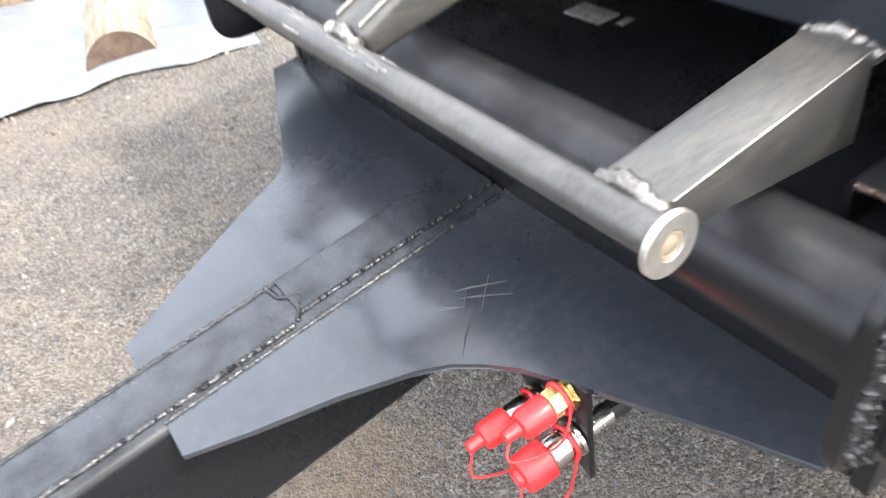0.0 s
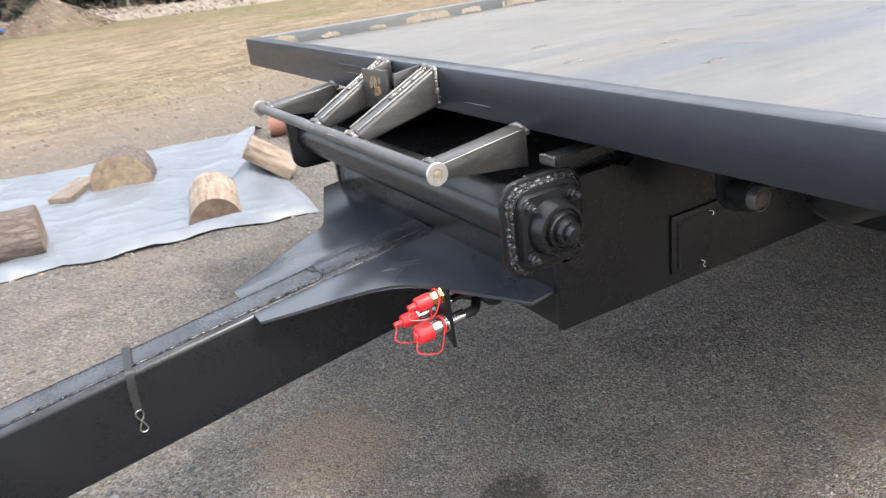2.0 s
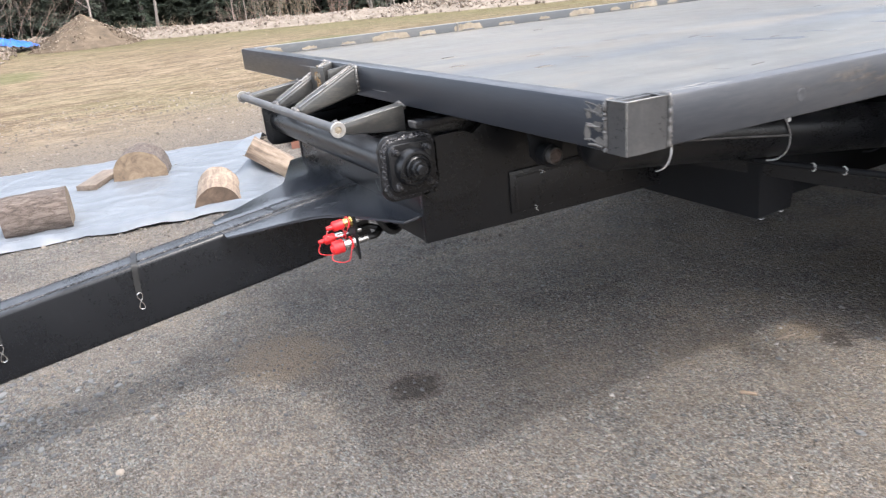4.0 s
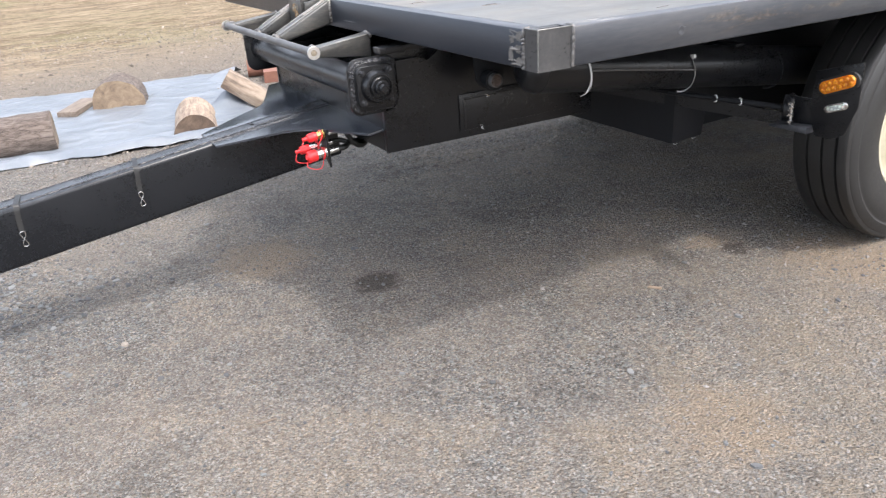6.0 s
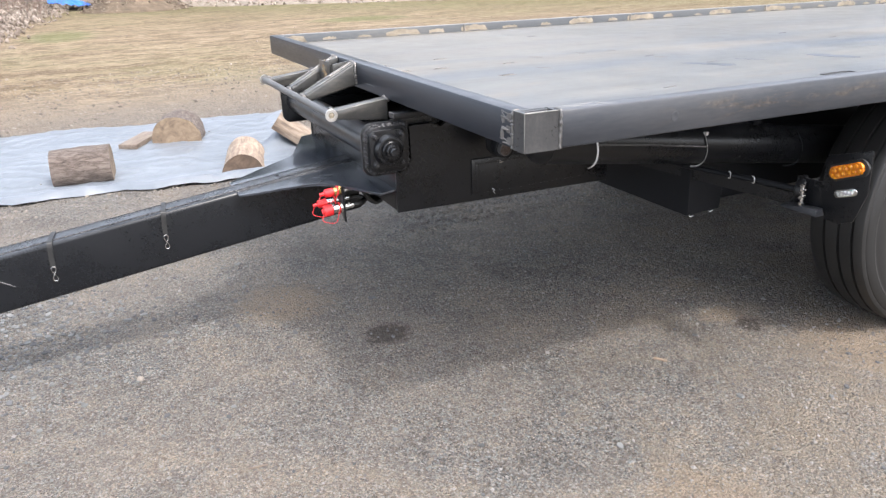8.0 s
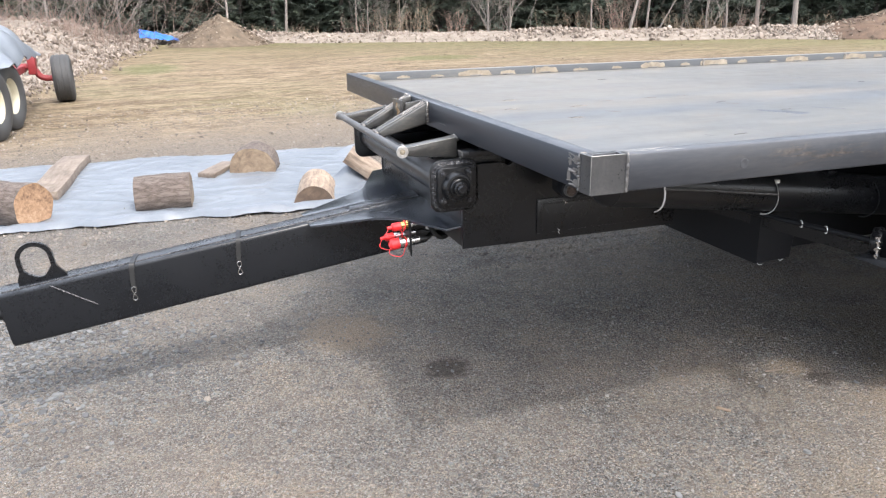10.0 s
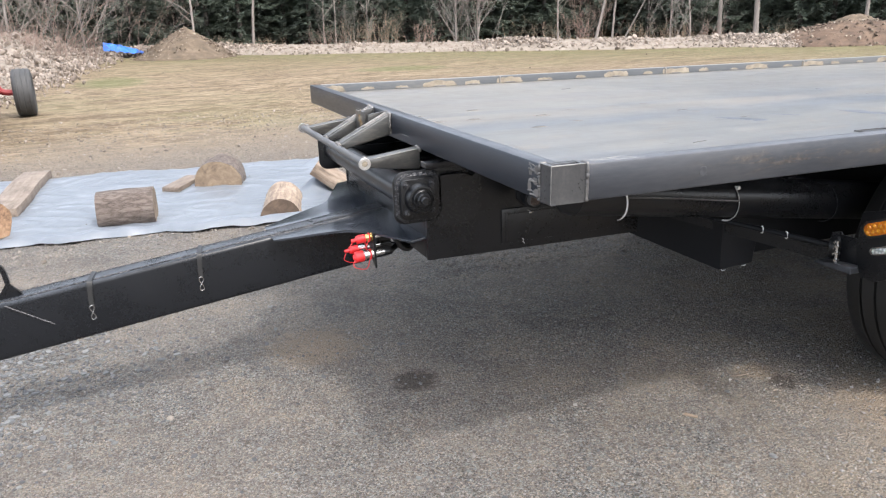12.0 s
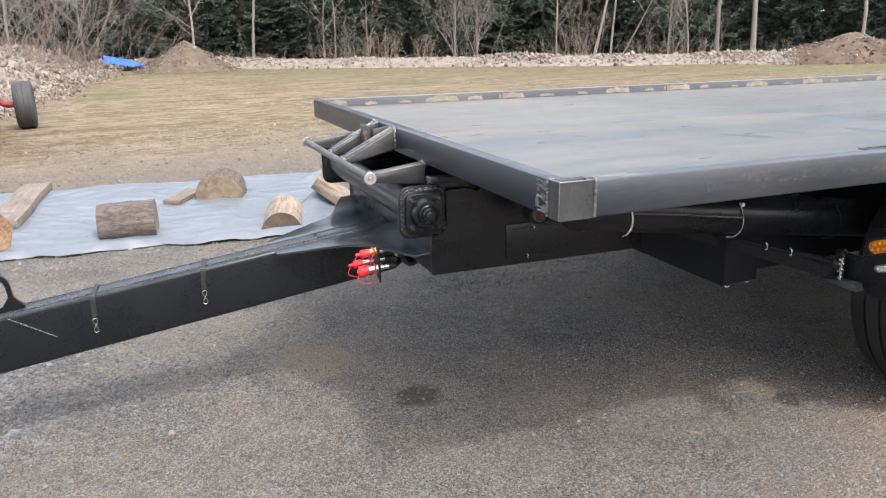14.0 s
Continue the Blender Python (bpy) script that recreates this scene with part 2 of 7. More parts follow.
M_DEADGRASS = worn("dead_grass", [(0.3, (0.16, 0.12, 0.085)), (0.7, (0.28, 0.22, 0.16))], (0.8, 0.95), scale=2, fine=20, bump_mm=0, random=0.3)


def leafy(name, a, b):
    m, nt, bs = material(name)
    g = nt.nodes.new("ShaderNodeNewGeometry")
    oi = nt.nodes.new("ShaderNodeObjectInfo")
    f = arith(nt, "ADD", arith(nt, "MULTIPLY", g.outputs["Random Per Island"], 0.7), arith(nt, "MULTIPLY", oi.outputs["Random"], 0.3))
    nt.links.new(ramp(nt, f, [(0.1, a), (0.95, b)]), bs.inputs["Base Color"])
    bs.inputs["Roughness"].default_value = 0.7
    return m


# needle green made paler and bluer: haze put into the colour
M_NEEDLE = leafy("conifer_needles", (0.112, 0.140, 0.118), (0.165, 0.198, 0.152))


def see_through(m, amount):
    """Thin leaves pass part of the light that falls on them."""
    nt = m.node_tree
    b = nt.nodes["Principled BSDF"]
    tr = nt.nodes.new("ShaderNodeBsdfTranslucent")
    nt.links.new(b.inputs["Base Color"].links[0].from_socket, tr.inputs["Color"])
    ms = nt.nodes.new("ShaderNodeMixShader")
    ms.inputs[0].default_value = amount
    nt.links.new(b.outputs[0], ms.inputs[1])
    nt.links.new(tr.outputs[0], ms.inputs[2])
    out = [n for n in nt.nodes if n.bl_idname == "ShaderNodeOutputMaterial"][0]
    nt.links.new(ms.outputs[0], out.inputs["Surface"])


see_through(M_NEEDLE, 0.6)


def gravel_ground():
    """Gravel yard that turns into dry lawn farther out, in one sheet."""
    m, nt, b = material("gravel_and_lawn")
    v = coords(nt, "Object")
    sep = nt.nodes.new("ShaderNodeSeparateXYZ")
    nt.links.new(v, sep.inputs[0])
    # gravel: chips of three sizes, each cell with its own shade
    def cells(scale):
        vo = nd(nt, "ShaderNodeTexVoronoi", Scale=scale)
        nt.links.new(v, vo.inputs["Vector"])
        sc = nt.nodes.new("ShaderNodeSeparateColor")
        nt.links.new(vo.outputs["Color"], sc.inputs[0])
        return vo.outputs["Distance"], sc.outputs[0], sc.outputs[1]
    d1, c1, u1 = cells(80.0)
    d2, c2, u2 = cells(150.0)
    d3, c3, u3 = cells(310.0)
    patch = ramp(nt, noise_tex(nt, v, 9.0, 4, 0.6), [(0.42, grey(0)), (0.6, grey(1))])
    grain = arith(nt, "ADD", arith(nt, "MULTIPLY", c2, 0.5), arith(nt, "MULTIPLY", c3, 0.5))
    coarse = arith(nt, "ADD", arith(nt, "MULTIPLY", c1, 0.55), arith(nt, "MULTIPLY", c2, 0.45))
    grain = mix(nt, arith(nt, "MULTIPLY", patch, 0.55), grain, coarse)
    base = ramp(nt, grain, [(0.12, (0.036, 0.033, 0.031)), (0.34, (0.091, 0.085, 0.079)), (0.58, (0.160, 0.149, 0.138)), (0.76, (0.222, 0.209, 0.194)), (0.92, (0.33, 0.315, 0.295))])
    base = mix(nt, 1.0, base, ramp(nt, u2, [(0.1, (0.90, 1.0, 1.06)), (0.5, (1.0, 1.0, 1.0)), (0.9, (1.09, 1.0, 0.90))]), "MULTIPLY")
    big = noise_tex(nt, v, 1.1, 6, 0.62, 0.3)
    med = noise_tex(nt, v, 6.0, 5, 0.6)
    tan = ramp(nt, arith(nt, "ADD", arith(nt, "MULTIPLY", big, 0.65), arith(nt, "MULTIPLY", med, 0.35)), [(0.41, grey(0)), (0.56, grey(1))])
    away = ramp(nt, arith(nt, "MULTIPLY", arith(nt, "SUBTRACT", sep.outputs[1], 4.6), 0.30), [(0.0, grey(0)), (1.0, grey(1))])
    tan = mix(nt, 1.0, tan, away, "LIGHTEN")
    tinted = mix(nt, arith(nt, "MULTIPLY", tan, 0.7), base, mix(nt, 0.5, base, (0.213, 0.176, 0.141)))
    # fine grit between the chips, and darker damp patches
    speck = noise_tex(nt, v, 210.0, 3, 0.7)
    tinted = mix(nt, 1.0, tinted, ramp(nt, speck, [(0.32, grey(0.45)), (0.48, grey(0.95)), (0.66, grey(1.12))]), "MULTIPLY")
    damp = ramp(nt, noise_tex(nt, v, 2.6, 6, 0.7, 0.6), [(0.34, grey(0.78)), (0.5, grey(1.0)), (0.64, (1.16, 1.12, 1.06))])
    tinted = mix(nt, 1.0, tinted, damp, "MULTIPLY")
    # sandy worn patches, more of them in front of the wheel
    zone = arith(nt, "ADD", arith(nt, "MULTIPLY", sep.outputs[0], 0.35), arith(nt, "MULTIPLY", sep.outputs[1], -0.45))
    worn_p = arith(nt, "ADD", noise_tex(nt, v, 3.3, 7, 0.72, 0.5), arith(nt, "MULTIPLY", zone, 0.16))
    worn_p = ramp(nt, worn_p, [(0.50, grey(0)), (0.66, grey(0.5))])
    tinted = mix(nt, worn_p, tinted, mix(nt, c3, (0.129, 0.104, 0.075), (0.222, 0.181, 0.134)))
    far_tan = ramp(nt, arith(nt, "MULTIPLY", arith(nt, "SUBTRACT", sep.outputs[1], 5.0), 0.35), [(0.0, grey(0)), (1.0, grey(0.7))])
    tinted = mix(nt, far_tan, tinted, mix(nt, c1, (0.090, 0.072, 0.053), (0.270, 0.219, 0.165)))
    # oil stains
    def spot(cx, cy, r):
        dx = arith(nt, "SUBTRACT", sep.outputs[0], cx)
        dy = arith(nt, "SUBTRACT", sep.outputs[1], cy)
        d = arith(nt, "SQRT", arith(nt, "ADD", arith(nt, "MULTIPLY", dx, dx), arith(nt, "MULTIPLY", dy, dy)))
        d = arith(nt, "ADD", arith(nt, "DIVIDE", d, r), arith(nt, "MULTIPLY", arith(nt, "SUBTRACT", noise_tex(nt, v, 22, 4, 0.7), 0.5), 1.6))
        return ramp(nt, d, [(0.55, grey(1)), (1.0, grey(0))])
    sand = mix(nt, 1.0, mix(nt, 1.0, spot(1.62, 0.12, 0.30), spot(-0.30, 1.62, 0.26), "ADD"), mix(nt, 1.0, spot(1.30, 0.58, 0.10), spot(0.42, -0.30, 0.22), "ADD"), "ADD")
    tinted = mix(nt, arith(nt, "MULTIPLY", sand, 0.6), tinted, mix(nt, c3, (0.149, 0.113, 0.079), (0.270, 0.211, 0.153)))
    oil = mix(nt, 1.0, spot(0.01, 1.10, 0.115), spot(1.34, 0.45, 0.07), "ADD")
    oiled = mix(nt, arith(nt, "MULTIPLY", oil, 0.72), tinted, (0.028, 0.022, 0.019))
    # lawn
    l1 = noise_tex(nt, coords(nt, "Object", (0.42, 1.5, 1)), 1.1, 8, 0.74, 0.6)
    l2 = noise_tex(nt, v, 24.0, 6, 0.8)
    l3 = noise_tex(nt, v, 0.13, 4, 0.55, 0.3)
    l4 = noise_tex(nt, coords(nt, "Object", (0.7, 1.8, 1)), 6.5, 7, 0.8, 0.3)
    lf = arith(nt, "ADD", arith(nt, "ADD", arith(nt, "MULTIPLY", l1, 0.27), arith(nt, "MULTIPLY", l2, 0.30)), arith(nt, "MULTIPLY", l4, 0.43))
    dry = ramp(nt, lf, [(0.42, (0.046, 0.033, 0.020)), (0.465, (0.105, 0.077, 0.047)), (0.505, (0.172, 0.130, 0.084)), (0.555, (0.290, 0.232, 0.162))])
    dash = ramp(nt, noise_tex(nt, coords(nt, "Object", (0.75, 1.6, 1)), 2.3, 6, 0.72, 0.4), [(0.50, grey(0)), (0.58, grey(0.72))])
    dry = mix(nt, dash, dry, (0.085, 0.062, 0.032))
    green = mix(nt, 0.8, dry, (0.075, 0.088, 0.028))
    gmask = ramp(nt, arith(nt, "ADD", arith(nt, "MULTIPLY", l3, 0.6), arith(nt, "MULTIPLY", l1, 0.4)), [(0.50, grey(0)), (0.64, grey(0.55))])
    # greener strip along the foot of the berm
    foot = arith(nt, "ADD", sep.outputs[1], arith(nt, "MULTIPLY", sep.outputs[0], 0.83))
    foot = ramp(nt, arith(nt, "DIVIDE", arith(nt, "SUBTRACT", foot, 24.0), 12.0), [(0.0, grey(0)), (0.45, grey(0.55)), (0.8, grey(0.75)), (0.9, grey(0.2))])
    foot = mix(nt, 1.0, foot, ramp(nt, l1, [(0.38, grey(0.25)), (0.56, grey(1))]), "MULTIPLY")
    def green_at(cx, cy, rx, ry):
        dx = arith(nt, "DIVIDE", arith(nt, "SUBTRACT", sep.outputs[0], cx), rx)
        dy = arith(nt, "DIVIDE", arith(nt, "SUBTRACT", sep.outputs[1], cy), ry)
        d = arith(nt, "ADD", arith(nt, "MULTIPLY", dx, dx), arith(nt, "MULTIPLY", dy, dy))
        d = arith(nt, "ADD", d, arith(nt, "MULTIPLY", arith(nt, "SUBTRACT", l4, 0.5), 2.2))
        return ramp(nt, d, [(0.2, grey(0.8)), (1.0, grey(0))])
    gmask = mix(nt, 1.0, gmask, green_at(-1.35, 19.6, 1.0, 2.4), "LIGHTEN")
    gmask = mix(nt, 1.0, gmask, green_at(6.0, 18.5, 1.6, 1.2), "LIGHTEN")
    lawn = mix(nt, mix(nt, 1.0, gmask, foot, "LIGHTEN"), dry, green)
    # border: wavering, running roughly along x beyond the sheet
    edge = arith(nt, "SUBTRACT", arith(nt, "SUBTRACT", sep.outputs[1], arith(nt, "MULTIPLY", sep.outputs[0], 0.1)), 8.6)
    edge = arith(nt, "ADD", edge, arith(nt, "MULTIPLY", arith(nt, "SUBTRACT", noise_tex(nt, v, 0.8, 6, 0.7), 0.5), 5.0))
    em = ramp(nt, arith(nt, "ADD", arith(nt, "MULTIPLY", edge, 0.30), 0.5), [(0.1, grey(0)), (0.9, grey(1))])
    fin = mix(nt, em, oiled, lawn)
    nt.links.new(fin, b.inputs["Base Color"])
    b.inputs["Roughness"].default_value = 0.9
    b.inputs["Specular IOR Level"].default_value = 0.25
    h = arith(nt, "ADD", arith(nt, "ADD", arith(nt, "MULTIPLY", d1, -0.5), arith(nt, "MULTIPLY", d2, -0.6)), arith(nt, "MULTIPLY", d3, -0.3))
    hh = mix(nt, em, h, l2)
    bump(nt, b, hh, 1.0, 0.013)
    return m


M_GROUND = gravel_ground()


def deck_steel():
    """Hot-rolled plate: blue-grey scale in long streaks, pale dusty clouds, tan traces."""
    m, nt, b = material("deck_plate_steel")
    v = coords(nt, "Object")
    vs = coords(nt, "Object", (0.35, 1.5, 1))
    a = noise_tex(nt, vs, 1.5, 6, 0.62, 0.8)
    c = noise_tex(nt, v, 7, 6, 0.68, 0.4)
    d = noise_tex(nt, v, 70, 4, 0.6)
    e = noise_tex(nt, coords(nt, "Object", (0.6, 0.8, 1)), 0.9, 4, 0.55, 1.2)
    f = arith(nt, "ADD", arith(nt, "MULTIPLY", a, 0.65), arith(nt, "MULTIPLY", c, 0.35))
    col = ramp(nt, f, [(0.30, (0.072, 0.084, 0.104)), (0.43, (0.096, 0.102, 0.110)), (0.54, (0.118, 0.117, 0.113)), (0.70, (0.160, 0.150, 0.133))])
    dust = ramp(nt, e, [(0.42, grey(0)), (0.62, grey(0.75))])
    col = mix(nt, dust, col, mix(nt, c, (0.100, 0.093, 0.083), (0.165, 0.156, 0.139)))
    rusty = ramp(nt, noise_tex(nt, vs, 6.5, 6, 0.75, 0.8), [(0.57, grey(0)), (0.68, grey(0.36))])
    col = mix(nt, rusty, col, (0.26, 0.17, 0.10))
    scratch = ramp(nt, noise_tex(nt, coords(nt, "Object", (1.0, 26, 1)), 5.0, 5, 0.7, 0.4), [(0.62, grey(0)), (0.74, grey(0.16))])
    col = mix(nt, scratch, col, (0.30, 0.30, 0.30))
    blot = ramp(nt, noise_tex(nt, coords(nt, "Object", (0.5, 1.6, 1)), 3.4, 6, 0.72, 1.0), [(0.58, grey(0)), (0.70, grey(0.38))])
    col = mix(nt, blot, col, (0.050, 0.060, 0.085))
    # rolled bands along the plate: blue scale and tan oxide
    sep = nt.nodes.new("ShaderNodeSeparateXYZ")
    nt.links.new(v, sep.inputs[0])
    across = arith(nt, "DIVIDE", arith(nt, "ADD", sep.outputs[1], arith(nt, "MULTIPLY", arith(nt, "SUBTRACT", noise_tex(nt, coords(nt, "Object", (0.4, 1, 1)), 2.2, 6, 0.65, 0.4), 0.5), 0.22)), 2.4)
    blue = ramp(nt, across, [(0.02, grey(0.55)), (0.10, grey(0.15)), (0.20, grey(0.0)), (0.325, grey(0.0)), (0.372, grey(0.50)), (0.40, grey(0.40)), (0.46, grey(0.0)), (0.515, grey(0.0)), (0.545, grey(0.35)), (0.58, grey(0.0)), (0.74, grey(0.4)), (0.80, grey(0.0))])
    ochre = ramp(nt, across, [(0.41, grey(0.0)), (0.475, grey(0.30)), (0.53, grey(0.0)), (0.60, grey(0.0)), (0.68, grey(0.25)), (0.80, grey(0.0))])
    broken = ramp(nt, noise_tex(nt, coords(nt, "Object", (0.5, 1.3, 1)), 2.6, 6, 0.7, 0.6), [(0.36, grey(0.25)), (0.55, grey(1))])
    col = mix(nt, arith(nt, "MULTIPLY", blue, broken), col, (0.050, 0.072, 0.112))
    col = mix(nt, arith(nt, "MULTIPLY", ochre, broken), col, (0.195, 0.145, 0.10))
    pale = ramp(nt, across, [(0.50, grey(0.0)), (0.66, grey(0.35)), (0.82, grey(0.5)), (0.97, grey(0.6))])
    col = mix(nt, arith(nt, "MULTIPLY", pale, broken), col, (0.148, 0.134, 0.113))
    col = mix(nt, arith(nt, "MULTIPLY", d, 0.3), col, (0.16, 0.158, 0.15))
    grain = noise_tex(nt, coords(nt, "Object", (0.22, 2.4, 1)), 8.0, 8, 0.75, 0.3)
    col = mix(nt, 1.0, col, ramp(nt, grain, [(0.30, grey(0.72)), (0.5, grey(0.97)), (0.68, (1.20, 1.16, 1.10))]), "MULTIPLY")
    nt.links.new(col, b.inputs["Base Color"])
    nt.links.new(arith(nt, "ADD", arith(nt, "ADD", arith(nt, "MULTIPLY", c, 0.26), 0.20), arith(nt, "MULTIPLY", dust, 0.10)), b.inputs["Roughness"])
    b.inputs["Metallic"].default_value = 0.08
    b.inputs["Specular IOR Level"].default_value = 0.36
    bump(nt, b, arith(nt, "ADD", a, arith(nt, "MULTIPLY", d, 0.04)), 0.35, 0.003)
    return m


M_DECK = deck_steel()


def sheet_mat():
    m, nt, b = material("silver_plastic_sheet")
    v = coords(nt, "Object")
    a = noise_tex(nt, v, 2.2, 6, 0.6, 0.8)
    c = noise_tex(nt, v, 11, 5, 0.65, 1.0)
    col = ramp(nt, arith(nt, "ADD", arith(nt, "MULTIPLY", a, 0.5), arith(nt, "MULTIPLY", c, 0.5)), [(0.3, (0.108, 0.123, 0.142)), (0.55, (0.138, 0.153, 0.173)), (0.8, (0.182, 0.197, 0.217))])
    nt.links.new(col, b.inputs["Base Color"])
    nt.links.new(arith(nt, "ADD", arith(nt, "MULTIPLY", c, 0.22), 0.27), b.inputs["Roughness"])
    vo = nd(nt, "ShaderNodeTexVoronoi", Scale=1.9)
    vo.feature = "DISTANCE_TO_EDGE"
    warp = nt.nodes.new("ShaderNodeVectorMath")
    warp.operation = "MULTIPLY_ADD"
    nz = nd(nt, "ShaderNodeTexNoise", Scale=2.5, Detail=3.0)
    nt.links.new(v, nz.inputs["Vector"])
    nt.links.new(nz.outputs["Color"], warp.inputs[0])
    warp.inputs[1].default_value = (0.6, 0.9, 0.0)
    nt.links.new(v, warp.inputs[2])
    nt.links.new(warp.outputs[0], vo.inputs["Vector"])
    crease = ramp(nt, vo.outputs["Distance"], [(0.0, grey(1)), (0.05, grey(0.35)), (0.22, grey(0))])
    bump(nt, b, arith(nt, "ADD", arith(nt, "MULTIPLY", a, 0.14), arith(nt, "ADD", arith(nt, "MULTIPLY", c, 0.05), arith(nt, "MULTIPLY", crease, 0.10))), 0.5, 0.02)
    return m


M_SHEET = sheet_mat()


def bark_mat():
    m, nt, b = material("log_bark")
    v = coords(nt, "Object", (0.38, 1.25, 1.25))
    vo = nd(nt, "ShaderNodeTexVoronoi", Scale=46.0, Randomness=1.0)
    wob = nt.nodes.new("ShaderNodeVectorMath")
    wob.operation = "ADD"
    nz = nd(nt, "ShaderNodeTexNoise", Scale=16.0, Detail=5.0, Roughness=0.7)
    nt.links.new(v, nz.inputs["Vector"])
    sc = nt.nodes.new("ShaderNodeVectorMath")
    sc.operation = "SCALE"
    sc.inputs["Scale"].default_value = 0.11
    nt.links.new(nz.outputs["Color"], sc.inputs[0])
    nt.links.new(v, wob.inputs[0])
    nt.links.new(sc.outputs[0], wob.inputs[1])
    nt.links.new(wob.outputs[0], vo.inputs["Vector"])
    vo.feature = "DISTANCE_TO_EDGE"
    vo.inputs["Scale"].default_value = 24.0
    plate = ramp(nt, vo.outputs["Distance"], [(0.0, grey(0.0)), (0.10, grey(0.45)), (0.28, grey(0.7))])
    a = noise_tex(nt, v, 34, 6, 0.75, 0.5)
    f = arith(nt, "ADD", arith(nt, "MULTIPLY", plate, 0.34), arith(nt, "MULTIPLY", a, 0.72))
    nt.links.new(ramp(nt, f, [(0.20, (0.026, 0.019, 0.016)), (0.42, (0.085, 0.066, 0.055)), (0.62, (0.135, 0.109, 0.093)), (0.85, (0.20, 0.172, 0.152))]), b.inputs["Base Color"])
    b.inputs["Roughness"].default_value = 0.9
    bump(nt, b, f, 1.0, 0.014)
    return m


def wood_mat(name, lo, mid, hi, ring=False):
    m, nt, b = material(name)
    v = coords(nt, "Object", (1, 1, 1) if ring else (0.14, 1, 1))
    if ring:
        w = nd(nt, "ShaderNodeTexWave", Scale=26.0, Distortion=2.5, Detail=3.0)
        w.wave_type = "RINGS"
        w.rings_direction = "X"
        nt.links.new(v, w.inputs["Vector"])
        g = w.outputs["Fac"]
        f = arith(nt, "ADD", arith(nt, "MULTIPLY", g, 0.012), arith(nt, "MULTIPLY", noise_tex(nt, v, 11, 7, 0.74, 0.8), 0.988))
    else:
        f = noise_tex(nt, v, 36, 5, 0.65, 0.6)
        f = arith(nt, "ADD", arith(nt, "MULTIPLY", f, 0.6), arith(nt, "MULTIPLY", noise_tex(nt, coords(nt), 6, 4, 0.6), 0.4))
    nt.links.new(ramp(nt, f, [(0.3, lo), (0.52, mid), (0.75, hi)] if ring else [(0.37, lo), (0.50, mid), (0.66, hi)]), b.inputs["Base Color"])
    b.inputs["Roughness"].default_value = 0.75
    bump(nt, b, f, 0.8, 0.005)
    return m


M_BARK = bark_mat()
M_WOODSIDE = wood_mat("peeled_wood", (0.105, 0.072, 0.050), (0.225, 0.168, 0.122), (0.35, 0.285, 0.218))
M_DARKEND = wood_mat("dark_sawn_log_end", (0.035, 0.022, 0.016), (0.095, 0.064, 0.044), (0.17, 0.122, 0.085), True)
M_GREYSIDE = wood_mat("weathered_log_side", (0.075, 0.055, 0.042), (0.18, 0.135, 0.10), (0.30, 0.245, 0.19))
M_WOODEND = wood_mat("sawn_log_end", (0.07, 0.050, 0.034), (0.175, 0.128, 0.085), (0.28, 0.215, 0.15), True)
M_SPLIT = wood_mat("orange_split_wood", (0.12, 0.07, 0.04), (0.27, 0.165, 0.095), (0.38, 0.26, 0.17))
M_PLANK = wood_mat("weathered_plank", (0.085, 0.065, 0.050), (0.155, 0.122, 0.096), (0.225, 0.186, 0.152))


def amber_mat(name, col, rough):
    m, nt, b = material(name)
    v = coords(nt, "Object")
    vo = nd(nt, "ShaderNodeTexVoronoi", Scale=82.0, Randomness=0.25)
    nt.links.new(v, vo.inputs["Vector"])
    nt.links.new(ramp(nt, vo.outputs["Distance"], [(0.12, tuple(min(1, c * 1.35) for c in col)), (0.55, tuple(c * 0.5 for c in col))]), b.inputs["Base Color"])
    b.inputs["Roughness"].default_value = rough
    b.inputs["Coat Weight"].default_value = 0.3
    b.inputs["Subsurface Weight"].default_value = 0.2
    bump(nt, b, vo.outputs["Distance"], 0.5, 0.002)
    return m


M_AMBER = amber_mat("amber_lens", (0.95, 0.27, 0.008), 0.22)
M_DIODE = amber_mat("amber_diode", (1.0, 0.33, 0.015), 0.15)
M_CLEAR = amber_mat("clear_lens", (0.62, 0.62, 0.60), 0.15)


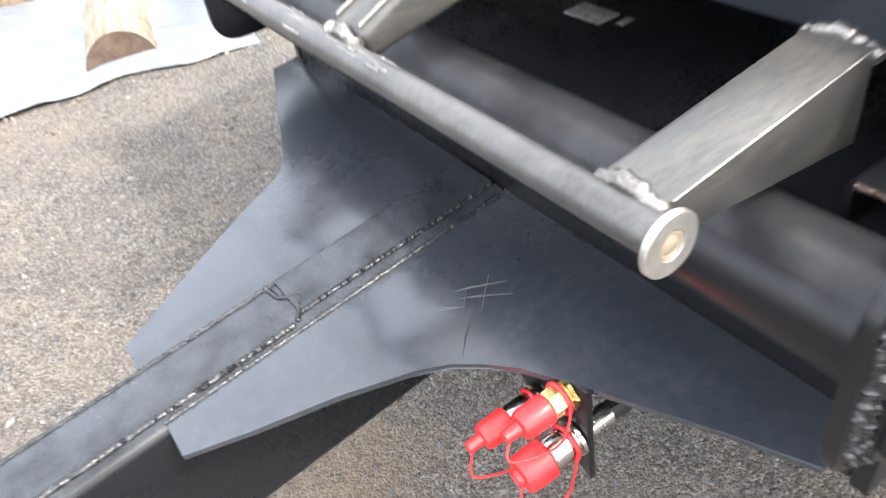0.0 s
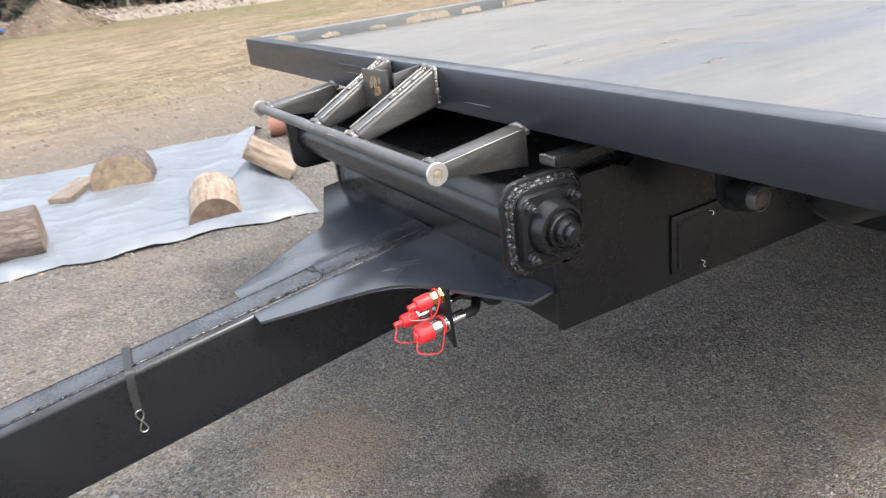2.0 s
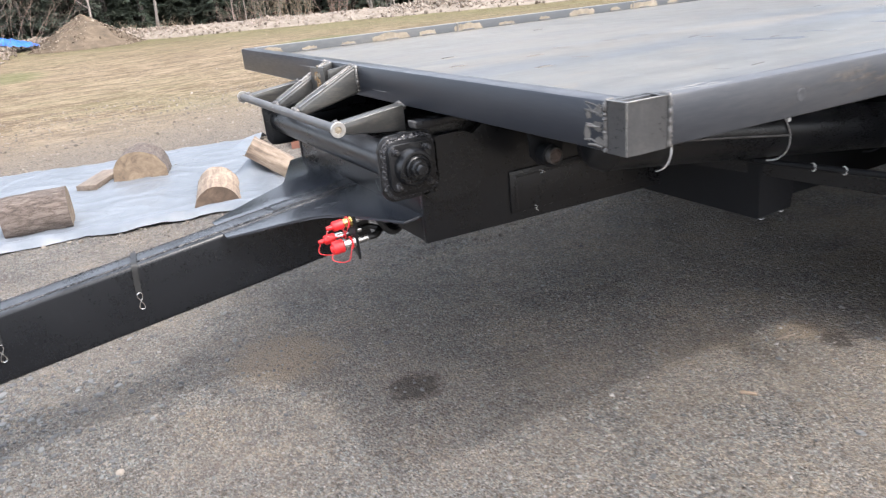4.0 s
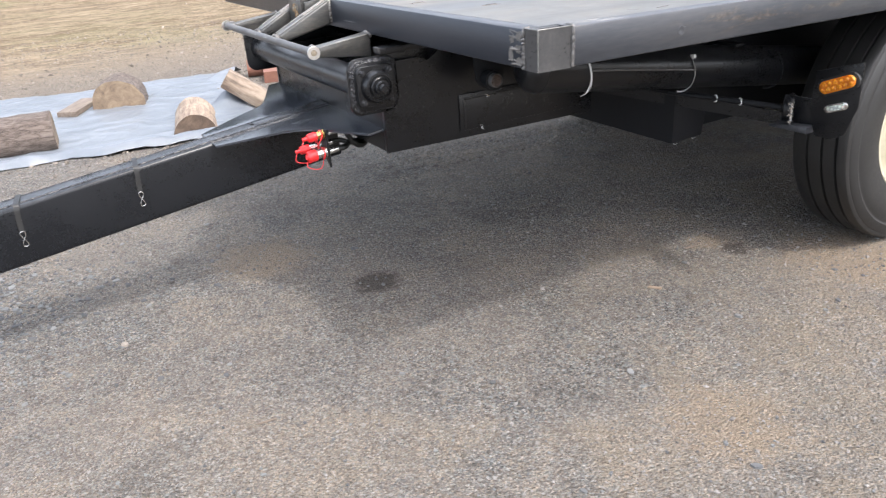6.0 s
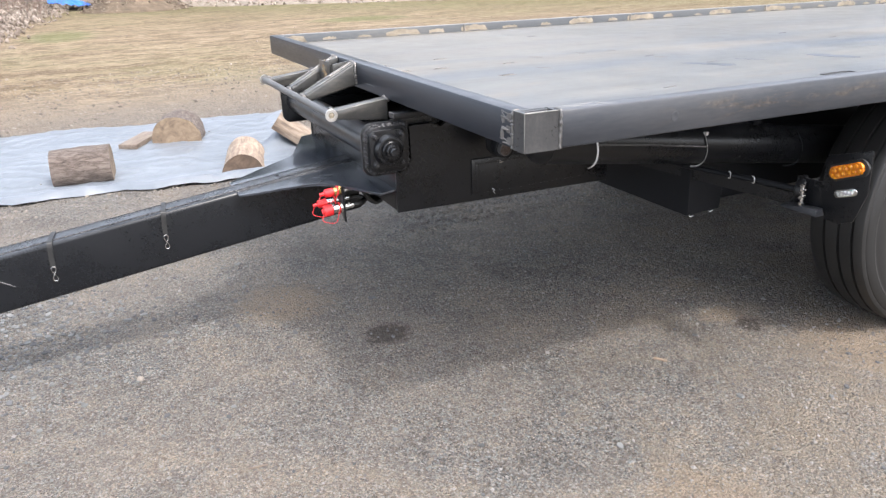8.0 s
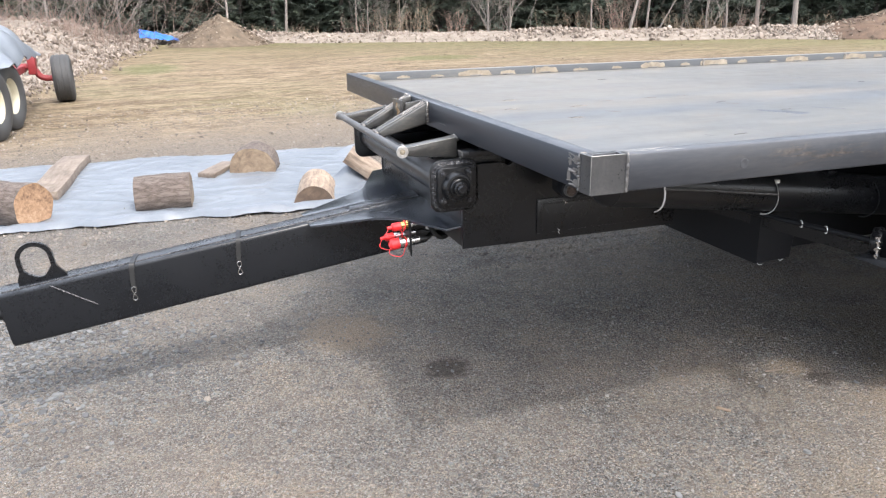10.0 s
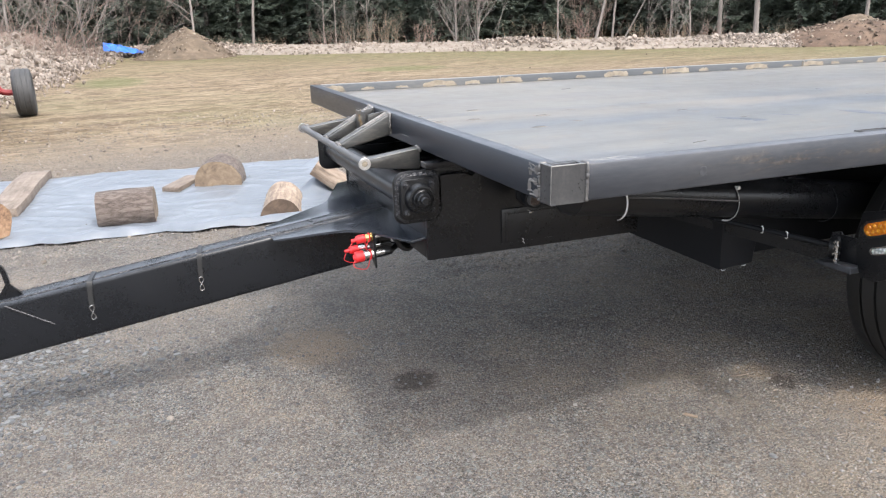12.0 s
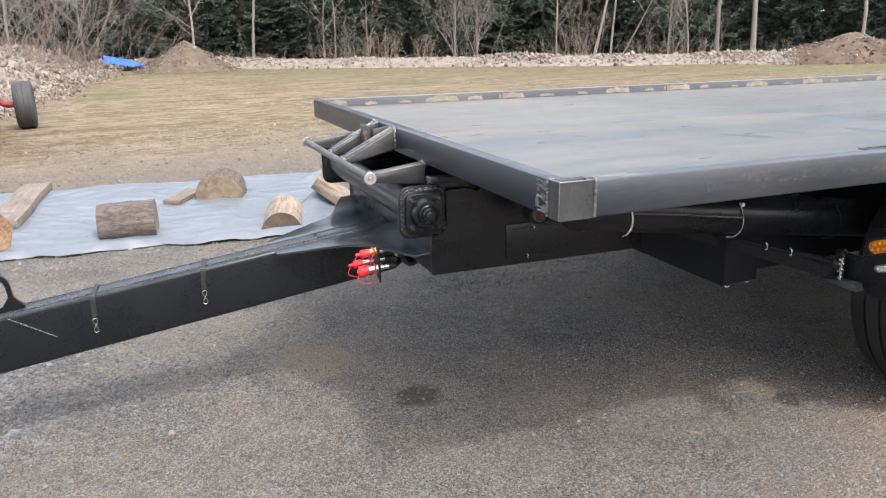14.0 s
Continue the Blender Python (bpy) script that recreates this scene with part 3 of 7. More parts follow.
def side_rail_mat():
    """Mill scale with a streak of tan and rusty stains half-way along."""
    m = M_STEEL.copy()
    m.name = "stained_rail_steel"
    nt = m.node_tree
    for n in nt.nodes:
        if n.bl_idname == "ShaderNodeMapping":
            n.inputs["Scale"].default_value = (0.22, 1, 1.3)
    b = nt.nodes["Principled BSDF"]
    old = b.inputs["Base Color"].links[0].from_socket
    v = coords(nt)
    sep = nt.nodes.new("ShaderNodeSeparateXYZ")
    nt.links.new(v, sep.inputs[0])
    mid = arith(nt, "ADD", sep.outputs[2], arith(nt, "MULTIPLY", sep.outputs[0], 0.0126))
    off = arith(nt, "ABSOLUTE", arith(nt, "SUBTRACT", mid, 1.048))
    band = ramp(nt, arith(nt, "MULTIPLY", off, 20.0), [(0.15, grey(1)), (0.8, grey(0))])
    along = ramp(nt, arith(nt, "MULTIPLY", sep.outputs[0], 0.4), [(0.14, grey(0)), (0.26, grey(1)), (0.62, grey(1)), (0.8, grey(0.35))])
    patch = ramp(nt, noise_tex(nt, coords(nt, "Object", (0.7, 1, 3.2)), 11, 6, 0.72, 0.6), [(0.50, grey(0)), (0.62, grey(0.65))])
    mask = mix(nt, 1.0, mix(nt, 1.0, band, along, "MULTIPLY"), patch, "MULTIPLY")
    hue = ramp(nt, noise_tex(nt, v, 45, 4, 0.6), [(0.38, (0.050, 0.040, 0.034)), (0.55, (0.115, 0.094, 0.072)), (0.72, (0.21, 0.185, 0.15))])
    nt.links.new(mix(nt, mask, old, hue), b.inputs["Base Color"])
    return m


M_SIDERAIL = side_rail_mat()


# ---- mesh helpers ----
def finish(name, bm, mat, smooth=True, sharp=35):
    bmesh.ops.recalc_face_normals(bm, faces=bm.faces)
    me = bpy.data.meshes.new(name)
    bm.to_mesh(me)
    bm.free()
    mats = mat if isinstance(mat, (list, tuple)) else [mat]
    for mm in mats:
        me.materials.append(mm)
    if smooth:
        for p in me.polygons:
            p.use_smooth = True
        me.set_sharp_from_angle(angle=radians(sharp))
    return me


def part(name, bm, mat, parent, label="", smooth=True):
    ob = new(name, finish(name, bm, mat, smooth, 75 if "weld" in name else 35))
    ob.parent = parent
    if label:
        tagged(ob, label)
    return ob


def thing(name, label, category, at=(0, 0, 0), group="", kind=""):
    ob = new(name)
    ob.empty_display_size = 0.1
    ob.location = at
    return tagged(ob, label, category, group, kind)


def solid(name, bm, mat, label, category, at=None, group="", kind="", smooth=True):
    ob = new(name, finish(name, bm, mat, smooth))
    if at is not None:
        ob.matrix_world = at
    return tagged(ob, label, category, group, kind)


def box(bm, lo, hi, bevel=0.003, m=None, seg=2):
    lo, hi = Vector(lo), Vector(hi)
    got = bmesh.ops.create_cube(bm, size=1.0)["verts"]
    for v in got:
        v.co = Vector((lo[i] + (v.co[i] + 0.5) * (hi[i] - lo[i]) for i in range(3)))
    if bevel:
        edges = list({e for v in got for e in v.link_edges})
        out = bmesh.ops.bevel(bm, geom=edges, offset=bevel, segments=seg, profile=0.5, affect="EDGES")
        got = list({v for f in out["faces"] for v in f.verts} | {v for v in got if v.is_valid})
    if m is not None:
        for v in got:
            v.co = m @ v.co
    return got


def prism(bm, outline, a, b, axis="z", bevel=0.002, m=None):
    """A plate: an outline of 2D points, thick from a to b along an axis."""
    def at(p, h):
        return {"z": (p[0], p[1], h), "y": (p[0], h, p[1]), "x": (h, p[0], p[1])}[axis]
    lo = [bm.verts.new(at(p, a)) for p in outline]
    hi = [bm.verts.new(at(p, b)) for p in outline]
    n = len(outline)
    f1, f2 = bm.faces.new(lo[::-1]), bm.faces.new(hi)
    sides = [bm.faces.new((lo[i], lo[(i + 1) % n], hi[(i + 1) % n], hi[i])) for i in range(n)]
    got = lo + hi
    if bevel:
        edges = list(set(f1.edges) | set(f2.edges))
        out = bmesh.ops.bevel(bm, geom=edges, offset=bevel, segments=2, profile=0.5, affect="EDGES")
        got = list({v for f in out["faces"] for v in f.verts} | {v for v in got if v.is_valid} | {v for f in (f1, f2, *sides) if f.is_valid for v in f.verts})
    if m is not None:
        for v in got:
            v.co = m @ v.co
    return got


def rounded(x0, z0, x1, z1, r, seg=6):
    pts = []
    for cx, cz, a0 in ((x1 - r, z1 - r, 0), (x0 + r, z1 - r, 90), (x0 + r, z0 + r, 180), (x1 - r, z0 + r, 270)):
        for k in range(seg + 1):
            a = radians(a0 + 90 * k / seg)
            pts.append((cx + r * math.cos(a), cz + r * math.sin(a)))
    return pts


def frame_of(way):
    w = Vector(way).normalized()
    u = w.orthogonal().normalized()
    return u, w.cross(u), w


def lathe(bm, p0, way, profile, seg=32, m=None, close=True):
    """Turns a profile of (distance along, radius) about an axis."""
    u, v, w = frame_of(way)
    p0 = Vector(p0)
    rings = []
    for d, r in profile:
        c = p0 + w * d
        if r < 1e-6:
            rings.append([bm.verts.new(c)])
        else:
            rings.append([bm.verts.new(c + (u * math.cos(a) + v * math.sin(a)) * r) for a in (2 * math.pi * k / seg for k in range(seg))])
    for a, b in zip(rings, rings[1:]):
        if len(a) == 1 and len(b) == 1:
            continue
        for k in range(seg):
            j = (k + 1) % seg
            if len(a) == 1:
                bm.faces.new((a[0], b[j], b[k]))
            elif len(b) == 1:
                bm.faces.new((a[k], a[j], b[0]))
            else:
                bm.faces.new((a[k], a[j], b[j], b[k]))
    if close:
        for r in (rings[0], rings[-1]):
            if len(r) > 2:
                bm.faces.new(r)
    if m is not None:
        for r in rings:
            for vv in r:
                vv.co = m @ vv.co
    return rings


def rod(bm, p0, p1, r, seg=16, bevel=0.0, m=None):
    p0, p1 = Vector(p0), Vector(p1)
    d = (p1 - p0).length
    b = bevel or min(r * 0.15, d * 0.2)
    return lathe(bm, p0, p1 - p0, [(0, r - b), (b, r), (d - b, r), (d, r - b)], seg, m)


def sweep(bm, pts, radius, seg=8, m=None, closed=False, flat=None):
    """A tube along points; radius is a number or a list; flat=(a, b) gives an oblong section."""
    pts = [Vector(p) for p in pts]
    n = len(pts)
    rad = radius if isinstance(radius, (list, tuple)) else [radius] * n
    rings = []
    u = None
    for i, p in enumerate(pts):
        if closed:
            t = (pts[(i + 1) % n] - pts[i - 1]).normalized()
        else:
            t = (pts[min(i + 1, n - 1)] - pts[max(i - 1, 0)]).normalized()
        if u is None:
            u = t.orthogonal().normalized()
        u = (u - t * u.dot(t)).normalized()
        w = t.cross(u)
        fa, fb = flat or (1, 1)
        rings.append([bm.verts.new(p + (u * math.cos(a) * fa + w * math.sin(a) * fb) * rad[i]) for a in (2 * math.pi * k / seg for k in range(seg))])
    pairs = list(zip(rings, rings[1:])) + ([(rings[-1], rings[0])] if closed else [])
    for a, b in pairs:
        for k in range(seg):
            bm.faces.new((a[k], a[(k + 1) % seg], b[(k + 1) % seg], b[k]))
    if not closed:
        bm.faces.new(rings[0][::-1])
        bm.faces.new(rings[-1])
    if m is not None:
        for r in rings:
            for vv in r:
                vv.co = m @ vv.co


def curve_pts(ctrl, n=24):
    """Points on a smooth curve through the control points."""
    c = [Vector(p) for p in ctrl]
    c = [c[0] * 2 - c[1]] + c + [c[-1] * 2 - c[-2]]
    out = []
    spans = len(c) - 3
    for i in range(n + 1):
        s = i / n * spans
        k = min(int(s), spans - 1)
        t = s - k
        p0, p1, p2, p3 = c[k:k + 4]
        out.append(0.5 * ((2 * p1) + (p2 - p0) * t + (2 * p0 - 5 * p1 + 4 * p2 - p3) * t * t + (3 * p1 - p0 - 3 * p2 + p3) * t ** 3))
    return out


def bead(bm, p0, p1, r, seed=0, m=None, step=None, ripple=0.2):
    """A ripple-topped weld bead along a line or a chain of points."""
    chain = [Vector(p0), Vector(p1)] if not isinstance(p0, list) else [Vector(p) for p in p0]
    rnd = random.Random(seed)
    step = step or r * 0.55
    pts, rad = [], []
    for a, b in zip(chain, chain[1:]):
        k = max(2, int((b - a).length / step))
        for i in range(k):
            pts.append(a.lerp(b, i / k) + Vector((rnd.uniform(-1, 1), rnd.uniform(-1, 1), rnd.uniform(-1, 1))) * r * 0.12)
            rad.append(r * (0.84 + ripple * (i % 2) + rnd.uniform(-0.5, 0.7) * ripple))
    pts.append(chain[-1])
    rad.append(r * 0.6)
    sweep(bm, pts, rad, 9, m)


def ribbon(bm, pts, width, thick):
    """A flat band along points, its width along x."""
    rings = []
    n = len(pts)
    for i, p in enumerate(pts):
        t = (pts[min(i + 1, n - 1)] - pts[max(i - 1, 0)]).normalized()
        nn = t.cross(Vector((1, 0, 0))).normalized() * thick / 2
        wx = Vector((width / 2, 0, 0))
        rings.append([bm.verts.new(p + a) for a in (wx + nn, wx - nn, -wx - nn, -wx + nn)])
    for a, b in zip(rings, rings[1:]):
        for k in range(4):
            bm.faces.new((a[k], a[(k + 1) % 4], b[(k + 1) % 4], b[k]))
    bm.faces.new(rings[0][::-1])
    bm.faces.new(rings[-1])


def hexnut(bm, p, way, r, h, m=None):
    lathe(bm, p, way, [(0, r * 0.96), (h * 0.1, r), (h * 0.85, r), (h, r * 0.86)], 6, m)


def blob(bm, c, r, seed, flatten=0.6, sub=1, jag=0.25):
    """An uneven stone."""
    rnd = random.Random(seed)
    got = bmesh.ops.create_icosphere(bm, subdivisions=sub, radius=1.0)["verts"]
    rot = Euler((rnd.uniform(0, 6), rnd.uniform(0, 6), rnd.uniform(0, 6))).to_matrix()
    for v in got:
        v.co *= 1 + rnd.uniform(-jag, jag)
        v.co = rot @ Vector((v.co.x * rnd.uniform(0.98, 1.02), v.co.y * 0.8, v.co.z * 0.75))
        v.co.z *= flatten
        v.co = v.co * r + Vector(c)


# ---- ground ----
def build_ground():
    bm = bmesh.new()
    # fine mesh near, coarse to the horizon
    xs = [-2500, -600, -150, -60, -30] + [-20 + i * 0.8 for i in range(76)] + [60, 150, 600, 2500]
    ys = [-2500, -600, -150, -50, -20, -10] + [-6 + i * 0.6 for i in range(85)] + [60, 150, 600, 2500]
    grid = []
    for y in ys:
        row = []
        for x in xs:
            far = max(0.0, min(1.0, (math.hypot(x, y) - 7) / 8))
            z = noise.noise(Vector((x * 0.22, y * 0.22, 0.3))) * 0.05 * far if abs(x) < 60 and abs(y) < 60 else 0.0
            row.append(bm.verts.new((x, y, z)))
        grid.append(row)
    for a, b in zip(grid, grid[1:]):
        for i in range(len(xs) - 1):
            bm.faces.new((a[i], a[i + 1], b[i + 1], b[i]))
    solid("ground", bm, M_GROUND, "grey gravel yard fading into dry straw-coloured lawn", "ground", kind="structure")


build_ground()


# ---- the trailer ----
YC = 1.355          # middle of drawbar and cross tube
WIDTH = 2.633       # across the deck
LENGTH = 6.6
DECK = pose(0, 0, 1.09, 0, 0.72, 0)                       # top of the rails, a little lower at the rear
TONGUE = pose(0, YC, 0.699, 0, -6.84, 0)                  # drawbar, falling towards its front
trailer = thing("flatbed_trailer", "steel flatbed trailer with bare mill-scale deck and black-painted running gear", "trailer")

RAIL_H, RAIL_W, SINK = 0.095, 0.052, 0.042


def pocket(bm, x0, y0, x1, y1, wall, z0, z1, m):
    """Upright square tube, open at the top."""
    outer, inner = rounded(x0, y0, x1, y1, 0.004, 3), rounded(x0 + wall, y0 + wall, x1 - wall, y1 - wall, 0.003, 3)
    loops = [[bm.verts.new(m @ Vector((x, y, z))) for x, y in pts] for pts, z in ((outer, z0), (outer, z1), (inner, z1), (inner, z0))]
    n = len(outer)
    for a, b in zip(loops, loops[1:] + loops[:1]):
        for k in range(n):
            bm.faces.new((a[k], a[(k + 1) % n], b[(k + 1) % n], b[k]))
    bmesh.ops.recalc_face_normals(bm, faces=bm.faces)


def build_deck():
    bm = bmesh.new()
    box(bm, (RAIL_W, RAIL_W, -SINK - 0.006), (LENGTH - 0.05, WIDTH - RAIL_W, -SINK), 0.001, DECK, 1)
    plate = part("deck_plate", bm, M_DECK, trailer, "blue-grey mill-scale steel deck plate")
    # plug welds in rows over the cross members
    rnd = random.Random(4)
    k = 0
    for x in (0.35, 0.70, 1.24, 1.85, 2.37, 3.0, 3.6, 4.3):
        for y in (0.30, 0.68, 1.03, 1.38, 1.70, 2.10):
            if rnd.random() < 0.74:
                continue
            bm = bmesh.new()
            px, py = x + rnd.uniform(-0.05, 0.05), y + rnd.uniform(-0.06, 0.06)
            bead(bm, (px - 0.03, py - 0.006, -SINK + 0.0005), (px + 0.03, py + 0.006, -SINK + 0.0005), 0.0016, k, DECK, 0.005)
            ob = part("plug_weld", bm, M_CORNER, plate)
            k += 1
    for px, py in ((0.444, 1.437), (0.326, 1.162), (0.169, 1.164), (0.152, 1.355), (0.45, 0.862), (0.616, 1.142)):
        bm = bmesh.new()
        bead(bm, [(px - 0.026, py - 0.004, -SINK + 0.0005), (px - 0.01, py + 0.005, -SINK + 0.0005), (px + 0.024, py + 0.003, -SINK + 0.0005)], None, 0.0028, k, DECK, 0.0016)
        weld = part("plug_weld", bm, M_CORNER, plate)
        bm = bmesh.new()
        prism(bm, [(px + 0.034 * math.cos(q * 0.449) * (1 + 0.25 * math.sin(q * 2.7 + k)), py + 0.013 * math.sin(q * 0.449) * (1 + 0.25 * math.sin(q * 1.9 + k))) for q in range(14)], -SINK + 0.0001, -SINK + 0.0006, "z", 0, DECK)
        part("heat_stain", bm, M_HEAT, weld, "tan heat stain round the weld")
        k += 1
    # scuffs of blue scale and pale rubbed marks
    sr = random.Random(21)
    for px, py, ln, wd, turn, mat, what in ((1.22, 0.675, 0.11, 0.036, -62, M_SCALE, "scale_scuff"), (1.25, 0.655, 0.06, 0.012, -40, M_SCALE, "scale_scuff"), (1.775, 0.59, 0.12, 0.038, -70, M_SCALE, "scale_scuff"), (1.45, 0.69, 0.06, 0.014, -50, M_SCALE, "scale_scuff"),
                                            (2.27, 1.69, 0.060, 0.016, -80, M_EDGE, "rubbed_mark"), (0.63, 0.356, 0.018, 0.006, -60, M_EDGE, "rubbed_mark"), (1.21, 0.348, 0.014, 0.007, -60, M_EDGE, "rubbed_mark"), (0.816, 1.257, 0.035, 0.010, -50, M_HEAT, "rubbed_mark"),
                                            (1.04, 1.265, 0.030, 0.010, -55, M_HEAT, "rubbed_mark"), (1.22, 0.952, 0.030, 0.009, -60, M_HEAT, "rubbed_mark"), (0.654, 0.95, 0.035, 0.010, -50, M_HEAT, "rubbed_mark"), (1.21, 1.265, 0.025, 0.008, -60, M_HEAT, "rubbed_mark")):
        bm = bmesh.new()
        cs, sn = math.cos(radians(turn)), math.sin(radians(turn))
        ring = []
        for q in range(16):
            u, v = ln * math.cos(q * math.pi / 8) * sr.uniform(0.7, 1.1), wd * math.sin(q * math.pi / 8) * sr.uniform(0.4, 1.3)
            ring.append((px + u * cs - v * sn, py + u * sn + v * cs))
        prism(bm, ring, -SINK + 0.0001, -SINK + 0.0005, "z", 0, DECK)
        part(what, bm, mat, plate)
    # lifting slots near the rail: thin black plates stand in for their shade
    for x in (1.375, 2.7, 4.0):
        bm = bmesh.new()
        prism(bm, rounded(x - 0.060, 0.212, x + 0.060, 0.252, 0.003), -SINK + 0.0003, -SINK + 0.0012, "z", 0, DECK)
        slot = part("deck_slot", bm, M_BLACK, plate, "black plate for the shade in an oblong deck pocket opening")
        bm = bmesh.new()
        pocket(bm, x - 0.068, 0.205, x + 0.068, 0.259, 0.006, -SINK + 0.0003, -SINK + 0.004, DECK)
        part("slot_rim", bm, M_CORNER, slot, "thin steel rim")
    # front rail in two looks: tube with its corner block
    bm = bmesh.new()
    box(bm, (0, 0.056, -RAIL_H), (RAIL_W, WIDTH - 0.004, 0), 0.006, DECK)
    front = part("front_rail", bm, M_FRONTRAIL, trailer, "dark mill-scale front rail of the deck")
    bm = bmesh.new()
    pocket(bm, -0.001, -0.001, 0.099, 0.054, 0.011, -RAIL_H - 0.001, 0.001, DECK)
    corner = part("corner_block", bm, M_BLOCK, trailer, "square steel corner pocket with an open top")
    # black sheet just under the rim stands in for the hollow's shade
    bm = bmesh.new()
    box(bm, (0.0105, 0.0105, -0.018), (0.0875, 0.0425, -0.010), 0, DECK)
    part("pocket_shade", bm, M_BLACK, corner)
    bm = bmesh.new()
    box(bm, (0.0105, 0.0310, -0.06), (0.0875, 0.0425, 0.0005), 0.001, DECK)
    part("pocket_web", bm, M_BLOCK, corner)
    bm = bmesh.new()
    sweep(bm, [(0.098, -0.001, 0.001), (0.05, -0.0012, 0.0012), (-0.001, -0.001, 0.001), (-0.0012, 0.03, 0.0012), (-0.001, 0.054, 0.001)], [0.0008, 0.0015, 0.0018, 0.0015, 0.0008], 6, DECK)
    sweep(bm, [(-0.001, -0.001, 0.0), (-0.0012, -0.0012, -0.05), (-0.001, -0.001, -RAIL_H)], [0.0016, 0.0012, 0.0008], 6, DECK)
    part("bright_rim", bm, M_EDGE, corner, "bright worn rim of the pocket")
    for chain, sd in (([(0.101, 0.0, -RAIL_H), (0.101, -0.001, 0.0), (0.101, 0.030, 0.0)], 3), ([(0.0, 0.0555, -RAIL_H), (-0.001, 0.0555, 0.0), (0.018, 0.0555, 0.0)], 5)):
        bm = bmesh.new()
        bead(bm, chain, None, 0.0042, sd, DECK, 0.004, 0.5)
        part("corner_weld", bm, M_CORNER, corner, "lumpy weld seam round the corner piece")
    # patches ground bright beside the corner on the front rail
    sr = random.Random(15)
    for cy, cz, ry, rz in ((0.118, -0.020, 0.011, 0.012), (0.121, -0.050, 0.015, 0.010), (0.117, -0.078, 0.012, 0.013), (0.146, -0.030, 0.008, 0.010), (0.150, -0.066, 0.010, 0.016)):
        bm = bmesh.new()
        prism(bm, [(cy - 0.043 + ry * math.cos(q * 0.5236) * sr.uniform(0.6, 1.2), cz + rz * math.sin(q * 0.5236) * sr.uniform(0.6, 1.2)) for q in range(12)], -0.0012, 0.001, "x", 0, DECK)
        part("ground_patch", bm, M_CORNER, front, "patch ground bright")
    # scraped marks beside the corner on the front rail
    sr = random.Random(9)
    for i in range(9):
        z, y = sr.uniform(-0.088, -0.008), 0.063 + sr.random() * 0.02
        bm = bmesh.new()
        bead(bm, [(-0.0003, y, z), (-0.0003, y + sr.uniform(0.01, 0.03), z + sr.gauss(0, 0.006)), (-0.0003, y + sr.uniform(0.03, 0.05), z + sr.gauss(0, 0.010))], None, sr.uniform(0.0010, 0.0026), 20 + i, DECK)
        part("scrape_mark", bm, M_WELD if i % 4 == 0 else M_CORNER, front)
    # rubbed bright streaks on top of the rails by the corner
    sr = random.Random(17)
    for k in range(8):
        x0 = 0.108 + sr.random() * 0.12
        ln, y = sr.uniform(0.02, 0.08), sr.uniform(0.012, 0.046)
        bm = bmesh.new()
        sweep(bm, [(x0, y, 0.0), (x0 + ln * 0.5, y + sr.gauss(0, 0.003), 0.0), (x0 + ln, y + sr.gauss(0, 0.004), 0.0)], [0.0004, sr.uniform(0.0008, 0.0018), 0.0004], 6, DECK, flat=(1, 0.25))
        part("rub_mark", bm, M_EDGE, front)
    for y0, y1, x in ((0.12, 0.42, 0.046), (0.50, 0.72, 0.044), (0.95, 1.22, 0.046)):
        bm = bmesh.new()
        sweep(bm, [(x, y0, 0.0), (x + 0.001, (y0 + y1) / 2, 0.0), (x, y1, 0.0)], [0.0008, 0.0022, 0.0008], 6, DECK, flat=(1, 0.35))
        part("rub_mark", bm, M_EDGE, front)
    # chalk-bright rub marks along the front rail
    for y0, y1, z in ((1.02, 1.12, -0.066), (1.62, 1.78, -0.030), (1.60, 1.74, -0.050)):
        bm = bmesh.new()
        mid = (y0 + y1) / 2
        sweep(bm, [(0.0, y0, z), (0.0, mid - 0.03, z + 0.0004), (0.0, mid + 0.02, z - 0.0003), (0.0, y1, z)], [0.0003, 0.0012, 0.0009, 0.0003], 6, DECK)
        part("rub_mark", bm, M_CORNER, front)
    bm = bmesh.new()
    box(bm, (0.104, 0, -RAIL_H), (LENGTH, RAIL_W, 0), 0.006, DECK)
    side = part("side_rail", bm, M_SIDERAIL, trailer, "mill-scale side rail with tan stains")
    for x in (0.46, 1.9, 3.4):
        bm = bmesh.new()
        lathe(bm, DECK @ Vector((x, 0.0005, -0.052)), (0, -1, 0), [(0, 0.014), (0.0012, 0.013), (0.0015, 0.009), (0.0006, 0.006)], 20)
        part("rail_plug", bm, M_STEEL, side, "round welded plug in the rail")
    # far rail in lengths, with tan ground patches and tacks
    x0, idx = 0.0, 0
    rr = random.Random(8)
    for x1 in (1.14, 2.35, 3.55, 4.75, 5.95, LENGTH):
        bm = bmesh.new()
        box(bm, (x0 + (0.053 if idx == 0 else 0.002), WIDTH - RAIL_W, -RAIL_H), (x1 - 0.002, WIDTH, 0), 0.005, DECK)
        rail = part("far_rail", bm, M_FARRAIL, trailer, "far side rail with tan ground patches and tack welds")
        n = 5
        for k in range(n):
            cx = x0 + (k + 0.35) * (x1 - x0) / n
            wide = rr.uniform(0.07, 0.115) if k % 3 == 0 else rr.uniform(0.028, 0.05)
            cx += rr.uniform(-0.03, 0.03)
            bm = bmesh.new()
            top = -0.002 if k % 3 == 0 else rr.uniform(-0.024, -0.010)
            tall = top + SINK - 0.002
